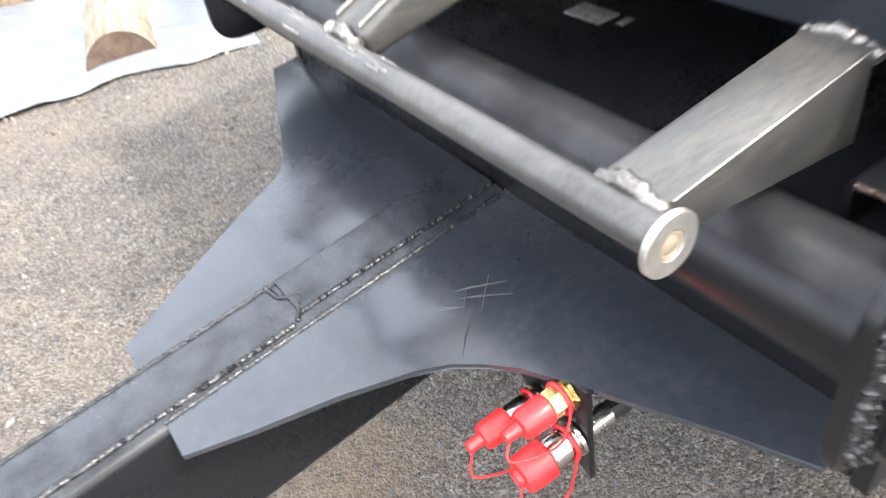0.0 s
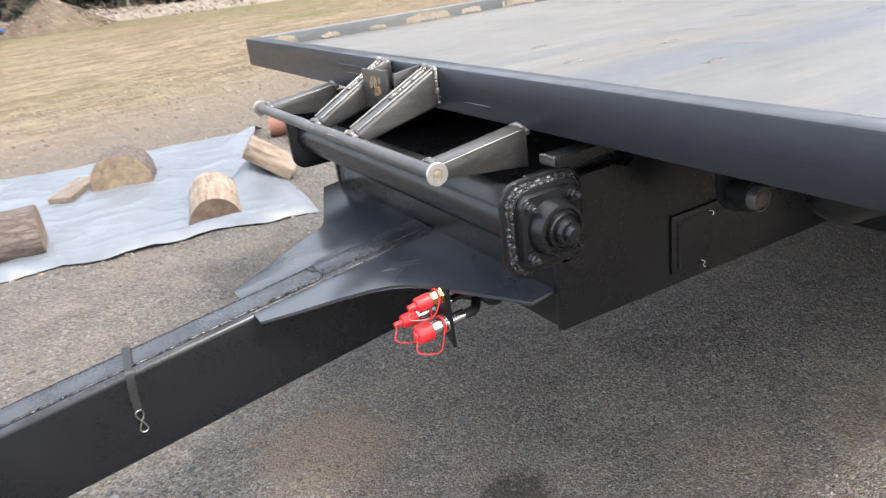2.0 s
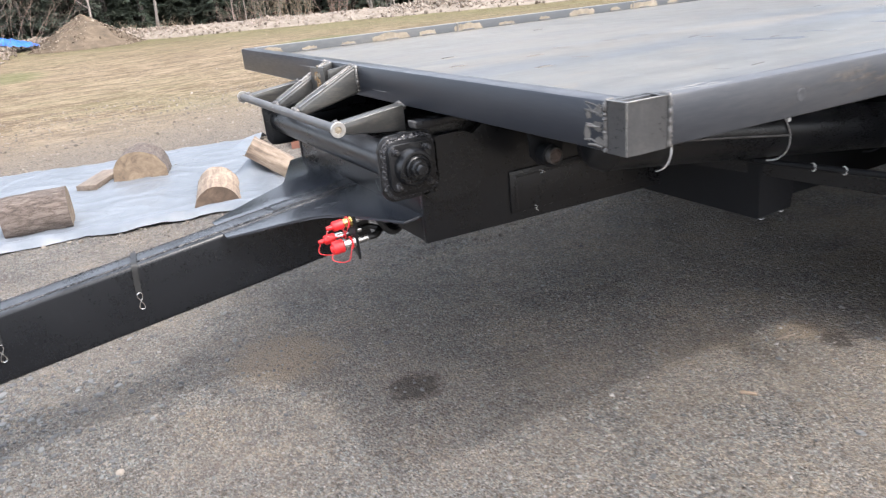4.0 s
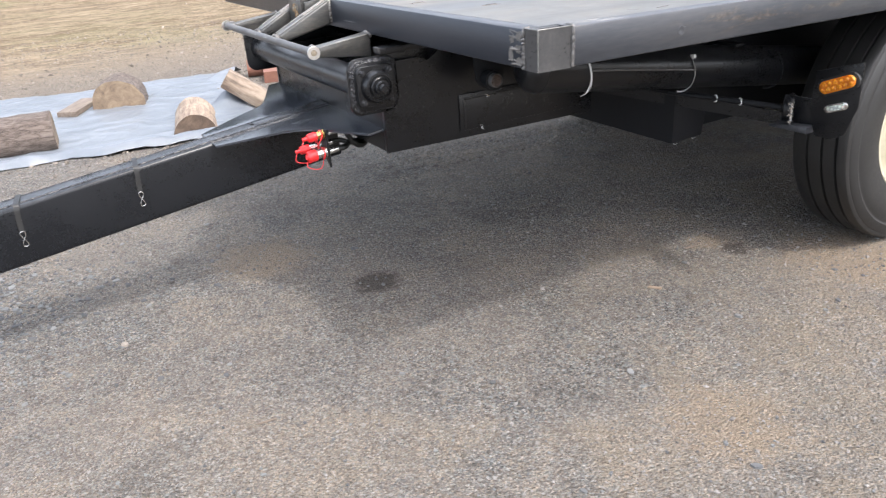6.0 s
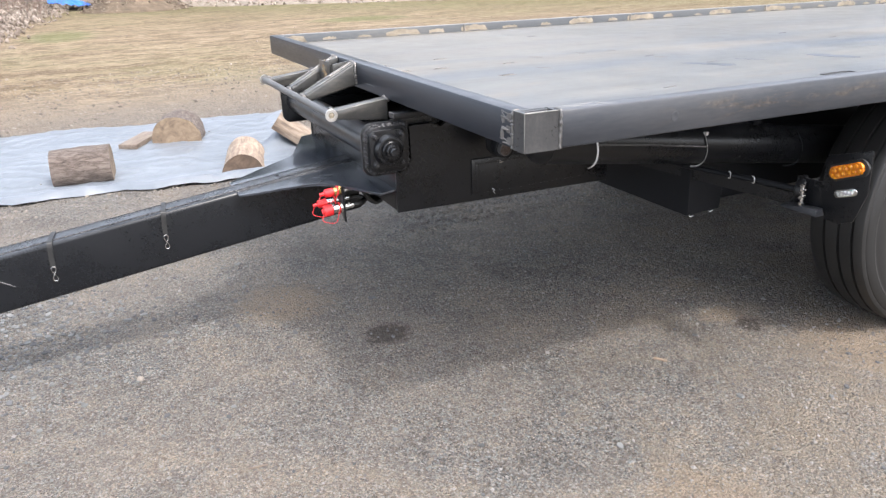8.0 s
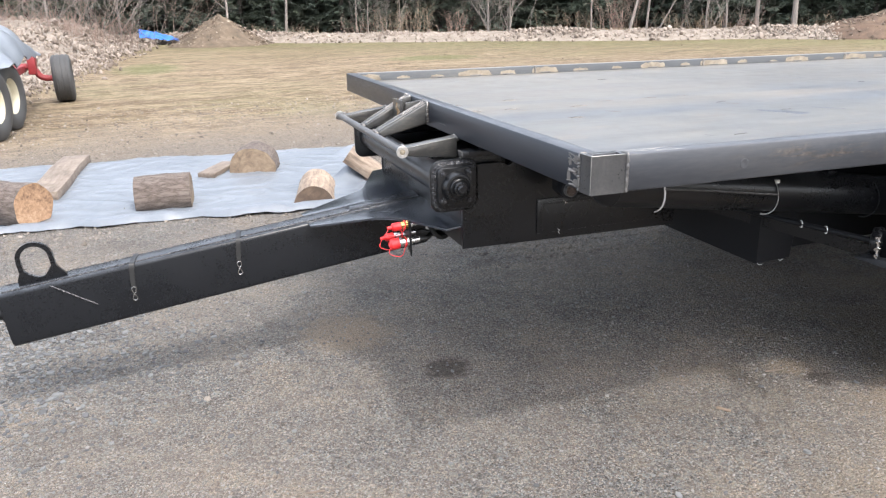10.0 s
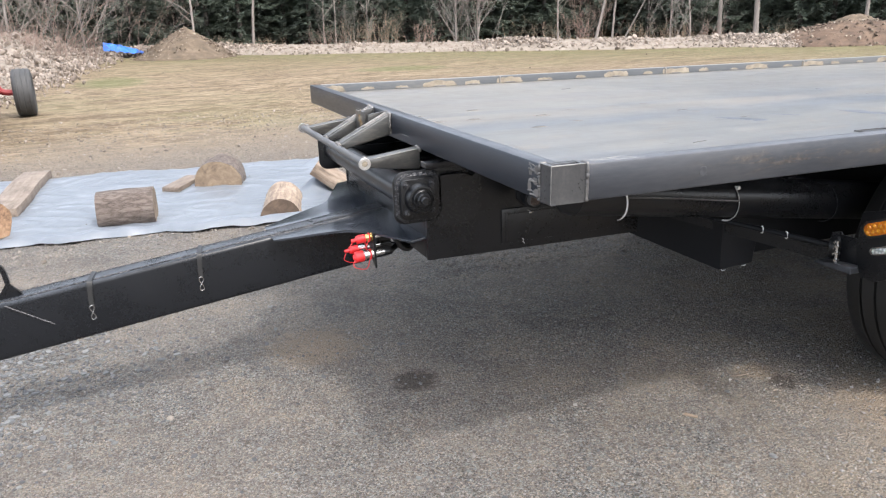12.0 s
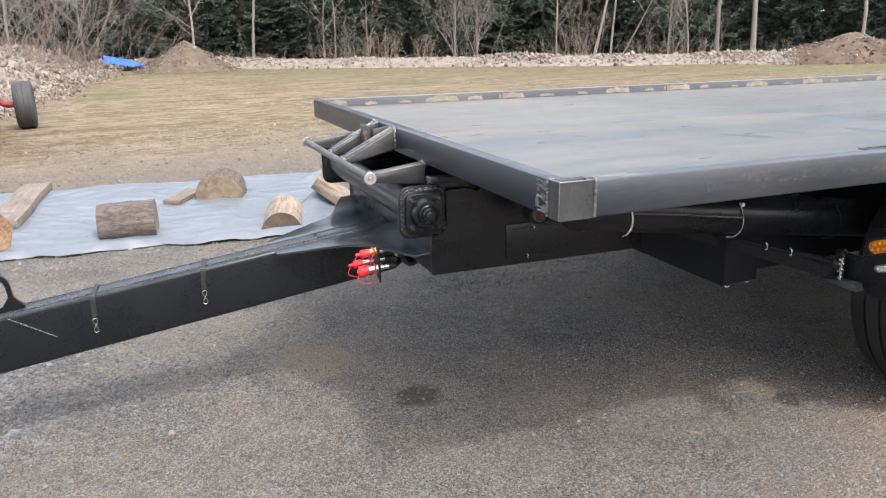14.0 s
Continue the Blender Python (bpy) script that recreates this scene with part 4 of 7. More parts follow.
            edge = [(cx + wide * math.cos(a) * rr.uniform(0.86, 1.1), -SINK + 0.002 + tall * math.sin(a) ** 0.35 * rr.uniform(0.72, 1.0)) for a in (math.pi * (q + 0.5) / 12 for q in range(12))]
            prism(bm, [(cx + wide, -SINK + 0.002)] + edge + [(cx - wide, -SINK + 0.002)], WIDTH - RAIL_W - 0.0015, WIDTH - RAIL_W + 0.001, "y", 0, DECK)
            part("ground_patch", bm, M_TAN, rail, "tan ground patch")
            bm = bmesh.new()
            bead(bm, (cx - 0.035, WIDTH - RAIL_W - 0.003, -SINK + 0.003), (cx + 0.035, WIDTH - RAIL_W - 0.003, -SINK + 0.003), 0.005, 40 + idx * 9 + k, DECK)
            part("tack_weld", bm, M_CORNER, rail)
        bm = bmesh.new()
        bead(bm, (x1, WIDTH - RAIL_W - 0.001, -SINK), (x1, WIDTH - RAIL_W - 0.001, 0), 0.006, 80 + idx, DECK)
        part("joint_weld", bm, M_WELD, rail)
        x0, idx = x1, idx + 1
    bm = bmesh.new()
    box(bm, (LENGTH - 0.05, RAIL_W + 0.002, -RAIL_H), (LENGTH, WIDTH - RAIL_W - 0.002, 0), 0.006, DECK)
    part("rear_rail", bm, M_STEEL, trailer)
    # cross members under the plate
    for k in range(14):
        x = 0.35 + k * 0.44
        bm = bmesh.new()
        box(bm, (x, RAIL_W + 0.002, -RAIL_H), (x + 0.04, WIDTH - RAIL_W - 0.002, -SINK - 0.0065), 0.003, DECK, 1)
        part("cross_member", bm, M_UNDER, trailer)


def build_drawbar():
    W, H = 0.058, 0.205
    bm = bmesh.new()
    prism(bm, rounded(-W, -H, W, 0.0, 0.015), -1.615, -0.02, "x", 0.002, TONGUE)
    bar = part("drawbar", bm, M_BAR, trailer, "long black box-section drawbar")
    bm = bmesh.new()
    box(bm, (-1.62, -0.050, -0.195), (-1.6155, 0.050, -0.010), 0.004, TONGUE)
    part("end_cap", bm, M_BLACK, bar)
    bm = bmesh.new()
    lathe(bm, (-1.62, 0, -0.085), (-1, 0, 0), [(0, 0.034), (0.008, 0.034), (0.009, 0.024), (0.075, 0.024), (0.08, 0.02)], 20, TONGUE)
    part("hitch_stub", bm, M_BLACK, bar)
    # raised cap strip with weld beads
    for v, r, a, b, sd in ((-0.038, 0.0040, -1.60, -0.322, 1), (0.042, 0.0013, -1.60, -0.03, 2), (-0.026, 0.0030, -0.31, -0.02, 3), (0.012, 0.0014, -0.30, -0.02, 4)):
        bm = bmesh.new()
        bead(bm, (a, v, 0.0005), (b, v, 0.0005), r, sd, TONGUE, None, 0.4)
        part("weld_bead", bm, M_BEAD, bar, "glossy painted weld bead")
    bm = bmesh.new()
    box(bm, (-0.31, -0.024, -0.004), (-0.02, 0.044, 0.0035), 0.0015, TONGUE)
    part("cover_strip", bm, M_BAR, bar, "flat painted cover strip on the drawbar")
    bm = bmesh.new()
    bead(bm, [(-0.322, 0.046, 0.001), (-0.318, 0.018, 0.001), (-0.296, -0.004, 0.001), (-0.318, -0.036, 0.001)], None, 0.0034, 8, TONGUE)
    part("notch_weld", bm, M_BEAD, bar)
    bm = bmesh.new()
    bead(bm, (-1.44, -W, -0.008), (-1.305, -W, -0.122), 0.0045, 9, TONGUE)
    part("side_weld", bm, M_BEAD, bar, "slanting weld seam on the drawbar side")
    # arched hose guide standing on the bar, its feet flared
    mid, up = -1.470, 0.088
    outline = [(mid + 0.062 * math.cos(q), up + 0.062 * math.sin(q)) for q in (math.pi * k / 18 for k in range(19))]
    outline += [(mid - 0.062, 0.045), (mid - 0.074, 0.024), (mid - 0.076, -0.003), (mid + 0.088, -0.003), (mid + 0.086, 0.010), (mid + 0.070, 0.032), (mid + 0.062, 0.046)]
    hole = [(mid + 0.046 * math.cos(q), up + 0.046 * math.sin(q)) for q in (math.pi * k / 18 for k in range(19))]
    hole += [(mid - 0.046, 0.050), (mid - 0.034, 0.036), (mid - 0.008, 0.019), (mid + 0.008, 0.017), (mid + 0.020, 0.021), (mid + 0.036, 0.040), (mid + 0.046, 0.052)]
    bm = bmesh.new()
    rims = [[bm.verts.new(TONGUE @ Vector((px, h, pz))) for px, pz in pts] for pts in (outline, hole) for h in (-0.007, 0.007)]
    n = len(outline)
    for k in range(n):
        j = (k + 1) % n
        for a, b in ((0, 1), (3, 2), (2, 0), (1, 3)):
            bm.faces.new((rims[a][k], rims[a][j], rims[b][j], rims[b][k]))
    bmesh.ops.recalc_face_normals(bm, faces=bm.faces)
    part("hose_guide", bm, M_BLACK, bar, "black arched steel hose guide with flared feet")
    # gusset plate, flared towards the cross tube
    near = [(-0.492, -0.103), (-0.42, -0.131), (-0.335, -0.160), (-0.262, -0.192), (-0.228, -0.212), (-0.203, -0.238), (-0.183, -0.268), (-0.163, -0.31), (-0.139, -0.365), (-0.105, -0.445), (-0.078, -0.520)]
    far = [(-0.492, 0.100), (-0.385, 0.158), (-0.276, 0.214), (-0.212, 0.240), (-0.196, 0.252), (-0.181, 0.275), (-0.150, 0.347), (-0.125, 0.408), (-0.067, 0.543)]
    for name, side_pts in (("near", [(-0.492, -W + 0.013)] + near + [(-0.016, -0.520), (-0.016, -W + 0.013)]), ("far", [(-0.492, W - 0.013)] + far + [(-0.016, 0.540), (-0.016, W - 0.013)])):
        bm = bmesh.new()
        prism(bm, side_pts, -0.009, -0.001, "z", 0.0015, TONGUE)
        plate = part("gusset_plate", bm, M_DUSTY, trailer, "dusty black flared gusset plate beside the drawbar")
        s = -1 if name == "near" else 1
        bm = bmesh.new()
        bead(bm, (-0.492, s * (W - 0.010), -0.002), (-0.03, s * (W - 0.010), -0.002), 0.0036 if s < 0 else 0.0024, 14 + s, TONGUE)
        part("weld_bead", bm, M_BEAD, plate)
    # scratched cross on the plate
    rnd = random.Random(3)
    for k in range(9):
        a = radians(40 if k < 5 else -38) + rnd.uniform(-0.2, 0.2)
        cx, cy = -0.165 + rnd.uniform(-0.03, 0.03), -0.165 + rnd.uniform(-0.03, 0.03)
        h = rnd.uniform(0.014, 0.032)
        bm = bmesh.new()
        d = Vector((math.cos(a) * h, math.sin(a) * h, 0))
        c = Vector((cx, cy, -0.0010))
        sweep(bm, [c - d, c - d * 0.3 + Vector((0, 0.001, 0)), c + d], [0.0004, 0.0017, 0.0005], 7, TONGUE, flat=(1, 0.12))
        part("scratch", bm, M_SCUFF, plate)


def build_crosshead():
    # round cross tube between the end plates
    bm = bmesh.new()
    rod(bm, (-0.070, 0.795, 0.855), (-0.070, 1.915, 0.855), 0.049, 44, 0.002)
    part("cross_tube", bm, M_BLACK, trailer, "round black cross tube of the pivot")
    # frame box behind it
    bm = bmesh.new()
    prism(bm, [(-0.020, 0.613), (0.87, 0.598), (0.87, 0.93), (0.20, 0.93), (0.12, 0.875), (-0.020, 0.875)], 0.817, 0.835, "y", 0.002)
    part("frame_side", bm, M_BLACK, trailer, "black frame side plate")
    bm = bmesh.new()
    prism(bm, [(-0.020, 0.613), (0.87, 0.598), (0.87, 0.93), (0.20, 0.93), (0.12, 0.875), (-0.020, 0.875)], 1.875, 1.893, "y", 0.002)
    part("frame_side", bm, M_BLACK, trailer, "black frame side plate")
    bm = bmesh.new()
    box(bm, (-0.018, 0.836, 0.616), (-0.004, 1.874, 0.86), 0.002)
    part("frame_front", bm, M_BLACK, trailer)
    bm = bmesh.new()
    box(bm, (0.006, 0.837, 0.80), (0.86, 1.873, 0.812), 0.002)
    part("frame_pan", bm, M_BLACK, trailer, "dusty black pan inside the frame")
    bm = bmesh.new()
    box(bm, (0.55, 0.837, 0.813), (0.565, 1.873, 0.975), 0.002)
    part("frame_bulkhead", bm, M_BLACK, trailer)
    # pale label on the pan
    bm = bmesh.new()
    box(bm, (0.205, 1.372, 0.8125), (0.245, 1.44, 0.8145), 0.0005)
    part("label", bm, M_LABEL, trailer, "small pale printed label on the pan")
    bm = bmesh.new()
    box(bm, (0.222, 1.345, 0.8125), (0.245, 1.358, 0.8145), 0.0005)
    part("label", bm, M_LABEL, trailer, "small pale printed label on the pan")
    # long frame beams to the rear
    for y in (0.842, 1.80):
        bm = bmesh.new()
        box(bm, (0.872, y, 0.72), (LENGTH - 0.1, y + 0.07, 0.985), 0.006)
        part("frame_beam", bm, M_UNDER, trailer)
    # proud access panel and the arc of the pivot arm
    bm = bmesh.new()
    box(bm, (0.268, 0.811, 0.635), (0.86, 0.8165, 0.765), 0.002)
    panel = part("side_panel", bm, M_BLACK, trailer)
    bm = bmesh.new()
    box(bm, (0.283, 0.8085, 0.645), (0.292, 0.8108, 0.752), 0.001)
    box(bm, (0.2925, 0.8085, 0.743), (0.84, 0.8108, 0.752), 0.001)
    part("panel_edge", bm, M_BLACK, panel)
    bm = bmesh.new()
    pts = rounded(-0.04, 0.732, 0.188, 0.918, 0.088, 10)
    prism(bm, pts, 0.803, 0.8165, "y", 0.003)
    part("pivot_arm", bm, M_BLACK, trailer, "black pivot arm with a rounded end")
    # end plates, doubled and welded, with flange bearings
    for y, s in ((0.815, -1), (1.895, 1)):
        end = thing_part("end_plate", trailer)
        bm = bmesh.new()
        prism(bm, rounded(-0.142, 0.762, 0.032, 0.943, 0.038, 8), y - 0.012 if s < 0 else y, y if s < 0 else y + 0.012, "y", 0.002)
        part("outer_plate", bm, M_BLACK, end)
        y1 = y + s * 0.013
        bm = bmesh.new()
        prism(bm, rounded(-0.126, 0.776, 0.018, 0.929, 0.032, 8), min(y1, y1 + s * 0.012), max(y1, y1 + s * 0.012), "y", 0.002)
        part("inner_plate", bm, M_BLACK, end)
        for off, shrink, sd in ((s * 0.012, 0.010, 50), (s * 0.016, 0.015, 51)):
            loop = [(x, y + off, z) for x, z in rounded(-0.142 + shrink, 0.762 + shrink, 0.032 - shrink, 0.943 - shrink, 0.036, 6)]
            bm = bmesh.new()
            bead(bm, loop + [loop[0]], None, 0.0045, sd + (0 if s < 0 else 5), None, 0.0035, 0.5)
            lump = random.Random(sd)
            for q in range(380):
                i0 = lump.randrange(len(loop))
                p = Vector(loop[i0]).lerp(Vector(loop[(i0 + 1) % len(loop)]), lump.random())
                inward = Vector((-0.055, p.y, 0.852)) - p
                p += inward.normalized() * lump.uniform(-0.004, 0.005) + Vector((0, s * lump.uniform(0, 0.004), 0))
                blob(bm, p, lump.uniform(0.0020, 0.0052), sd * 200 + q, 0.8, 1, 0.35)
            part("weld_bead", bm, M_BEAD, end, "glossy painted weld bead")
        flange_bearing(end, Vector((-0.060, y + s * 0.026, 0.856)), s)
    # stop bar on an upright web, with an open square tube beside it, on both sides
    for near in (True, False):
        def ym(v0, v1):
            return (v0, v1) if near else (2 * YC - v1, 2 * YC - v0)
        y0, y1 = ym(0.799, 0.846)
        bm = bmesh.new()
        box(bm, (-0.022, y0, 0.9445), (0.22, y1, 0.966), 0.003)
        stop = part("stop_bar", bm, M_BLACK, trailer, "black stop bar with a bright worn end")
        bm = bmesh.new()
        box(bm, (-0.0252, y0 + 0.002, 0.950), (-0.0222, y1 - 0.002, 0.963), 0.001)
        bead(bm, [(-0.023, y0 + 0.002, 0.964), (-0.024, (y0 + y1) / 2, 0.9655), (-0.023, y1 - 0.002, 0.964)], None, 0.0026, 60, None, None, 0.5)
        part("worn_end", bm, M_CORNER, stop, "worn steel end")
        bm = bmesh.new()
        u0, u1 = ym(0.8365, 0.8455)
        prism(bm, rounded(u0, 0.894, u1, 0.944, 0.003, 3), 0.014, 0.20, "x", 0.001)
        part("stop_web", bm, M_BLACK, trailer)
        t0, t1 = ym(0.848, 0.893)
        bm = bmesh.new()
        outer, inner = rounded(t0, 0.872, t1, 0.920, 0.008, 4), rounded(t0 + 0.006, 0.878, t1 - 0.006, 0.914, 0.005, 4)
        loops = [[bm.verts.new((xx, yy, zz)) for yy, zz in pts] for pts, xx in ((outer, 0.26), (outer, -0.032), (inner, -0.032), (inner, 0.10))]
        n = len(outer)
        for la, lb in zip(loops, loops[1:]):
            for q in range(n):
                bm.faces.new((la[q], la[(q + 1) % n], lb[(q + 1) % n], lb[q]))
        bm.faces.new(loops[-1])
        bm.faces.new(loops[0][::-1])
        bmesh.ops.recalc_face_normals(bm, faces=bm.faces)
        tube = part("square_tube", bm, M_BLACK, trailer, "black square tube with a rusty open end")
        bm = bmesh.new()
        bead(bm, [(-0.0322, t0 + 0.006, 0.9165), (-0.0322, (t0 + t1) / 2, 0.917), (-0.0322, t1 - 0.006, 0.9165)], None, 0.0022, 63, None, None, 0.5)
        part("rusty_rim", bm, M_PIPEEND, tube, "rust-stained rim")
        bm = bmesh.new()
        s0, s1 = ym(0.842, 0.893)
        box(bm, (-0.010, s0, 0.832), (0.30, s1, 0.8715), 0.003)
        part("tube_seat", bm, M_BLACK, trailer)


def thing_part(name, parent, label=""):
    ob = new(name)
    ob.empty_display_size = 0.05
    ob.parent = parent
    if label:
        tagged(ob, label)
    return ob


def flange_bearing(end, c, s):
    """Four-bolt square flange bearing with a stepped hub."""
    way = (0, s, 0)
    bm = bmesh.new()
    y0, y1 = sorted((c.y, c.y + s * 0.016))
    prism(bm, rounded(c.x - 0.064, c.z - 0.064, c.x + 0.064, c.z + 0.064, 0.018, 5), y0, y1, "y", 0.003)
    part("bearing_flange", bm, M_BLACK, end)
    bm = bmesh.new()
    lathe(bm, c + Vector((0, s * 0.015, 0)), way, [(0, 0.053), (0.012, 0.052), (0.026, 0.048), (0.030, 0.046), (0.031, 0.040), (0.027, 0.038), (0.027, 0.034), (0.036, 0.033), (0.038, 0.030),
                                                  (0.036, 0.028), (0.036, 0.023), (0.050, 0.0225), (0.052, 0.021), (0.052, 0.015), (0.060, 0.0145), (0.064, 0.012), (0.064, 0.0)], 40, None, False)
    part("bearing_hub", bm, M_BLACK, end, "stepped black bearing hub with shaft end")
    for dx in (-0.047, 0.047):
        for dz in (-0.047, 0.047):
            bm = bmesh.new()
            p = c + Vector((dx, s * 0.016, dz))
            lathe(bm, p, way, [(0, 0.0115), (0.0015, 0.0115), (0.002, 0.011)], 20)
            hexnut(bm, p + Vector((0, s * 0.002, 0)), way, 0.0098, 0.009)
            rod(bm, p + Vector((0, s * 0.010, 0)), p + Vector((0, s * 0.020, 0)), 0.0052, 12)
            part("bolt", bm, M_BEAD, end, "painted bolt with nut")


def build_bumper():
    y0, y1, x, z = 0.894, 1.872, -0.210, 0.967
    bm = bmesh.new()
    rod(bm, (x, y0, z), (x, y1, z), 0.0134, 28, 0.001)
    bar = part("bumper_bar", bm, M_CORNER, trailer, "mill-scale round bar across the front")
    for y, s in ((y0, -1), (y1, 1)):
        bm = bmesh.new()
        lathe(bm, (x, y, z), (0, s, 0), [(0.0, 0.0208), (0.0006, 0.0214), (0.0042, 0.0214), (0.005, 0.0204), (0.005, 0.0105), (0.003, 0.0098), (0.003, 0.0)], 36, None, False)
        w = part("end_washer", bm, M_ZINC, bar, "pale zinc washer on the bar end")
        bm = bmesh.new()
        lathe(bm, (x, y + s * 0.0032, z), (0, s, 0), [(0, 0.0101), (0.0012, 0.0094), (0.0012, 0.0072), (0.0004, 0.0066), (0.0014, 0.005), (0.0014, 0)], 20, None, False)
        part("bar_core", bm, M_TAN, w, "dull tan end of the bar inside the washer")
        # end arm: a tapering channel back to the deck rail
        a0, a1 = (y0 + 0.012, y0 + 0.066) if s < 0 else (y1 - 0.066, y1 - 0.012)
        bm = bmesh.new()
        prism(bm, [(-0.196, 0.978), (-0.002, 1.001), (-0.002, 0.925), (-0.19, 0.947), (-0.20, 0.962)], a0, a1, "y", 0.007)
        arm = part("end_arm", bm, M_BRIGHT, trailer, "ground steel end arm from bar to deck")
        # bright strip puts the highlight of the ground edge into the colour
        bm = bmesh.new()
        sweep(bm, [(-0.19, a0 + 0.001, 0.977), (-0.10, a0 + 0.001, 0.988), (-0.006, a0 + 0.001, 0.999)], [0.0008, 0.0016, 0.0008], 6)
        part("edge_highlight", bm, M_EDGE, arm, "bright ground edge, its highlight put into the colour")
        for chain, r, sd in (([(-0.199, a0, 0.972), (-0.197, (a0 + a1) / 2, 0.981), (-0.199, a1, 0.972)], 0.007, 70), ([(-0.002, a0 - 0.002, 0.992), (-0.003, (a0 + a1) / 2, 1.003), (-0.002, a1 + 0.002, 0.994)], 0.006, 71)):
            bm = bmesh.new()
            bead(bm, chain, None, r, sd)
            part("weld_bead", bm, M_WELD, arm, "lumpy bright weld")
    # two inclined brackets up to the top of the deck rail
    for yb0, yb1, yd0, yd1, sd in ((1.243, 1.296, 1.222, 1.276, 72), (1.448, 1.500, 1.452, 1.504, 75)):
        bm = bmesh.new()
        lo = [(-0.200, 0.985), (-0.002, 1.089), (-0.002, 1.004), (-0.192, 0.957)]
        ring = []
        for t in (0, 1):
            ys = [(yb0, yd0), (yb1, yd1)][t]
            ring.append([bm.verts.new((px, ys[0] + (ys[1] - ys[0]) * (px + 0.2) / 0.2, pz)) for px, pz in lo])
        bm.faces.new(ring[0])
        bm.faces.new(ring[1][::-1])
        for k in range(4):
            bm.faces.new((ring[0][k], ring[1][k], ring[1][(k + 1) % 4], ring[0][(k + 1) % 4]))
        bmesh.ops.recalc_face_normals(bm, faces=bm.faces)
        bmesh.ops.bevel(bm, geom=list(bm.edges), offset=0.008, segments=3, profile=0.5, affect="EDGES")
        br = part("bracket", bm, M_BRIGHT, trailer, "inclined ground steel bracket with welded edges")
        ym, yt = (yb0 + yb1) / 2, (yd0 + yd1) / 2
        for chain, r, k in (([(-0.204, yb0 - 0.002, 0.975), (-0.202, ym, 0.984), (-0.204, yb1 + 0.002, 0.975)], 0.0062, 0), ([(-0.003, yd0, 1.01), (-0.004, yd0, 1.086), (-0.004, yd1, 1.088)], 0.0052, 1), ([(-0.105, ym * 0.5 + yt * 0.5, 1.036), (-0.01, yt, 1.086)], 0.0045, 2)):
            bm = bmesh.new()
            bead(bm, chain, None, r, sd + k, None, None, 0.4)
            part("weld_bead", bm, M_WELD, br, "lumpy bright weld")
        # two pale strips paint in the highlights of the bracket's top edges
        for w0, w1, inset in ((yb0, yd0, 0.006), (yb1, yd1, -0.006)):
            bm = bmesh.new()
            sweep(bm, [(-0.194, w0 + inset, 0.9895), (-0.10, (w0 + w1) / 2 + inset, 1.0385), (-0.008, w1 + inset, 1.0865)], [0.0018, 0.0030, 0.0022], 6)
            part("edge_highlight", bm, M_EDGE, br, "bright ground edge, its highlight put into the colour")
    bm = bmesh.new()
    prism(bm, [(1.318, 1.030), (1.345, 1.004), (1.445, 0.992), (1.445, 1.084), (1.318, 1.088)], -0.078, -0.070, "x", 0.002)
    tab = part("bracket_tab", bm, M_BRIGHT, trailer, "upright steel tab with a rust-stained weld spot")
    sr = random.Random(44)
    for k in range(16):
        cy, cz, rad = sr.gauss(1.375, 0.018), sr.gauss(1.050, 0.016), sr.uniform(0.003, 0.010)
        bm = bmesh.new()
        prism(bm, [(cy + rad * math.cos(q * 0.6283) * sr.uniform(0.5, 1.2), cz + rad * math.sin(q * 0.6283) * sr.uniform(0.5, 1.2)) for q in range(10)], -0.0788 - 0.0001 * k, -0.0775, "x", 0)
        part("rust_spot", bm, M_TANRUST if k % 3 else M_TAN, tab, "rust-tan spatter")
    bm = bmesh.new()
    prism(bm, [(-0.069, 1.045), (-0.002, 1.05), (-0.002, 1.088), (-0.069, 1.080)], 1.296, 1.304, "y", 0.0015)
    part("tab_web", bm, M_BRIGHT, tab)
    bm = bmesh.new()
    prism(bm, [(-0.069, 1.03), (-0.002, 1.03), (-0.002, 1.088), (-0.069, 1.074)], 1.436, 1.4445, "y", 0.0015)
    part("tab_web", bm, M_BRIGHT, tab)
    # scraped bright patches and spatter on the bar where the brackets land
    sr = random.Random(12)
    for i in range(22):
        y, ang = sr.uniform(1.17, 1.56), radians(sr.uniform(20, 150))
        ln = sr.uniform(0.010, 0.045)
        p = Vector((x - 0.0128 * math.cos(ang), y, z + 0.0128 * math.sin(ang)))
        bm = bmesh.new()
        bead(bm, [p, p + Vector((0, ln * 0.5, 0)), p + Vector((0, ln, 0))], None, sr.uniform(0.0009, 0.0017), 300 + i, None, 0.0025, 0.5)
        part("scrape_mark", bm, M_EDGE, bar)


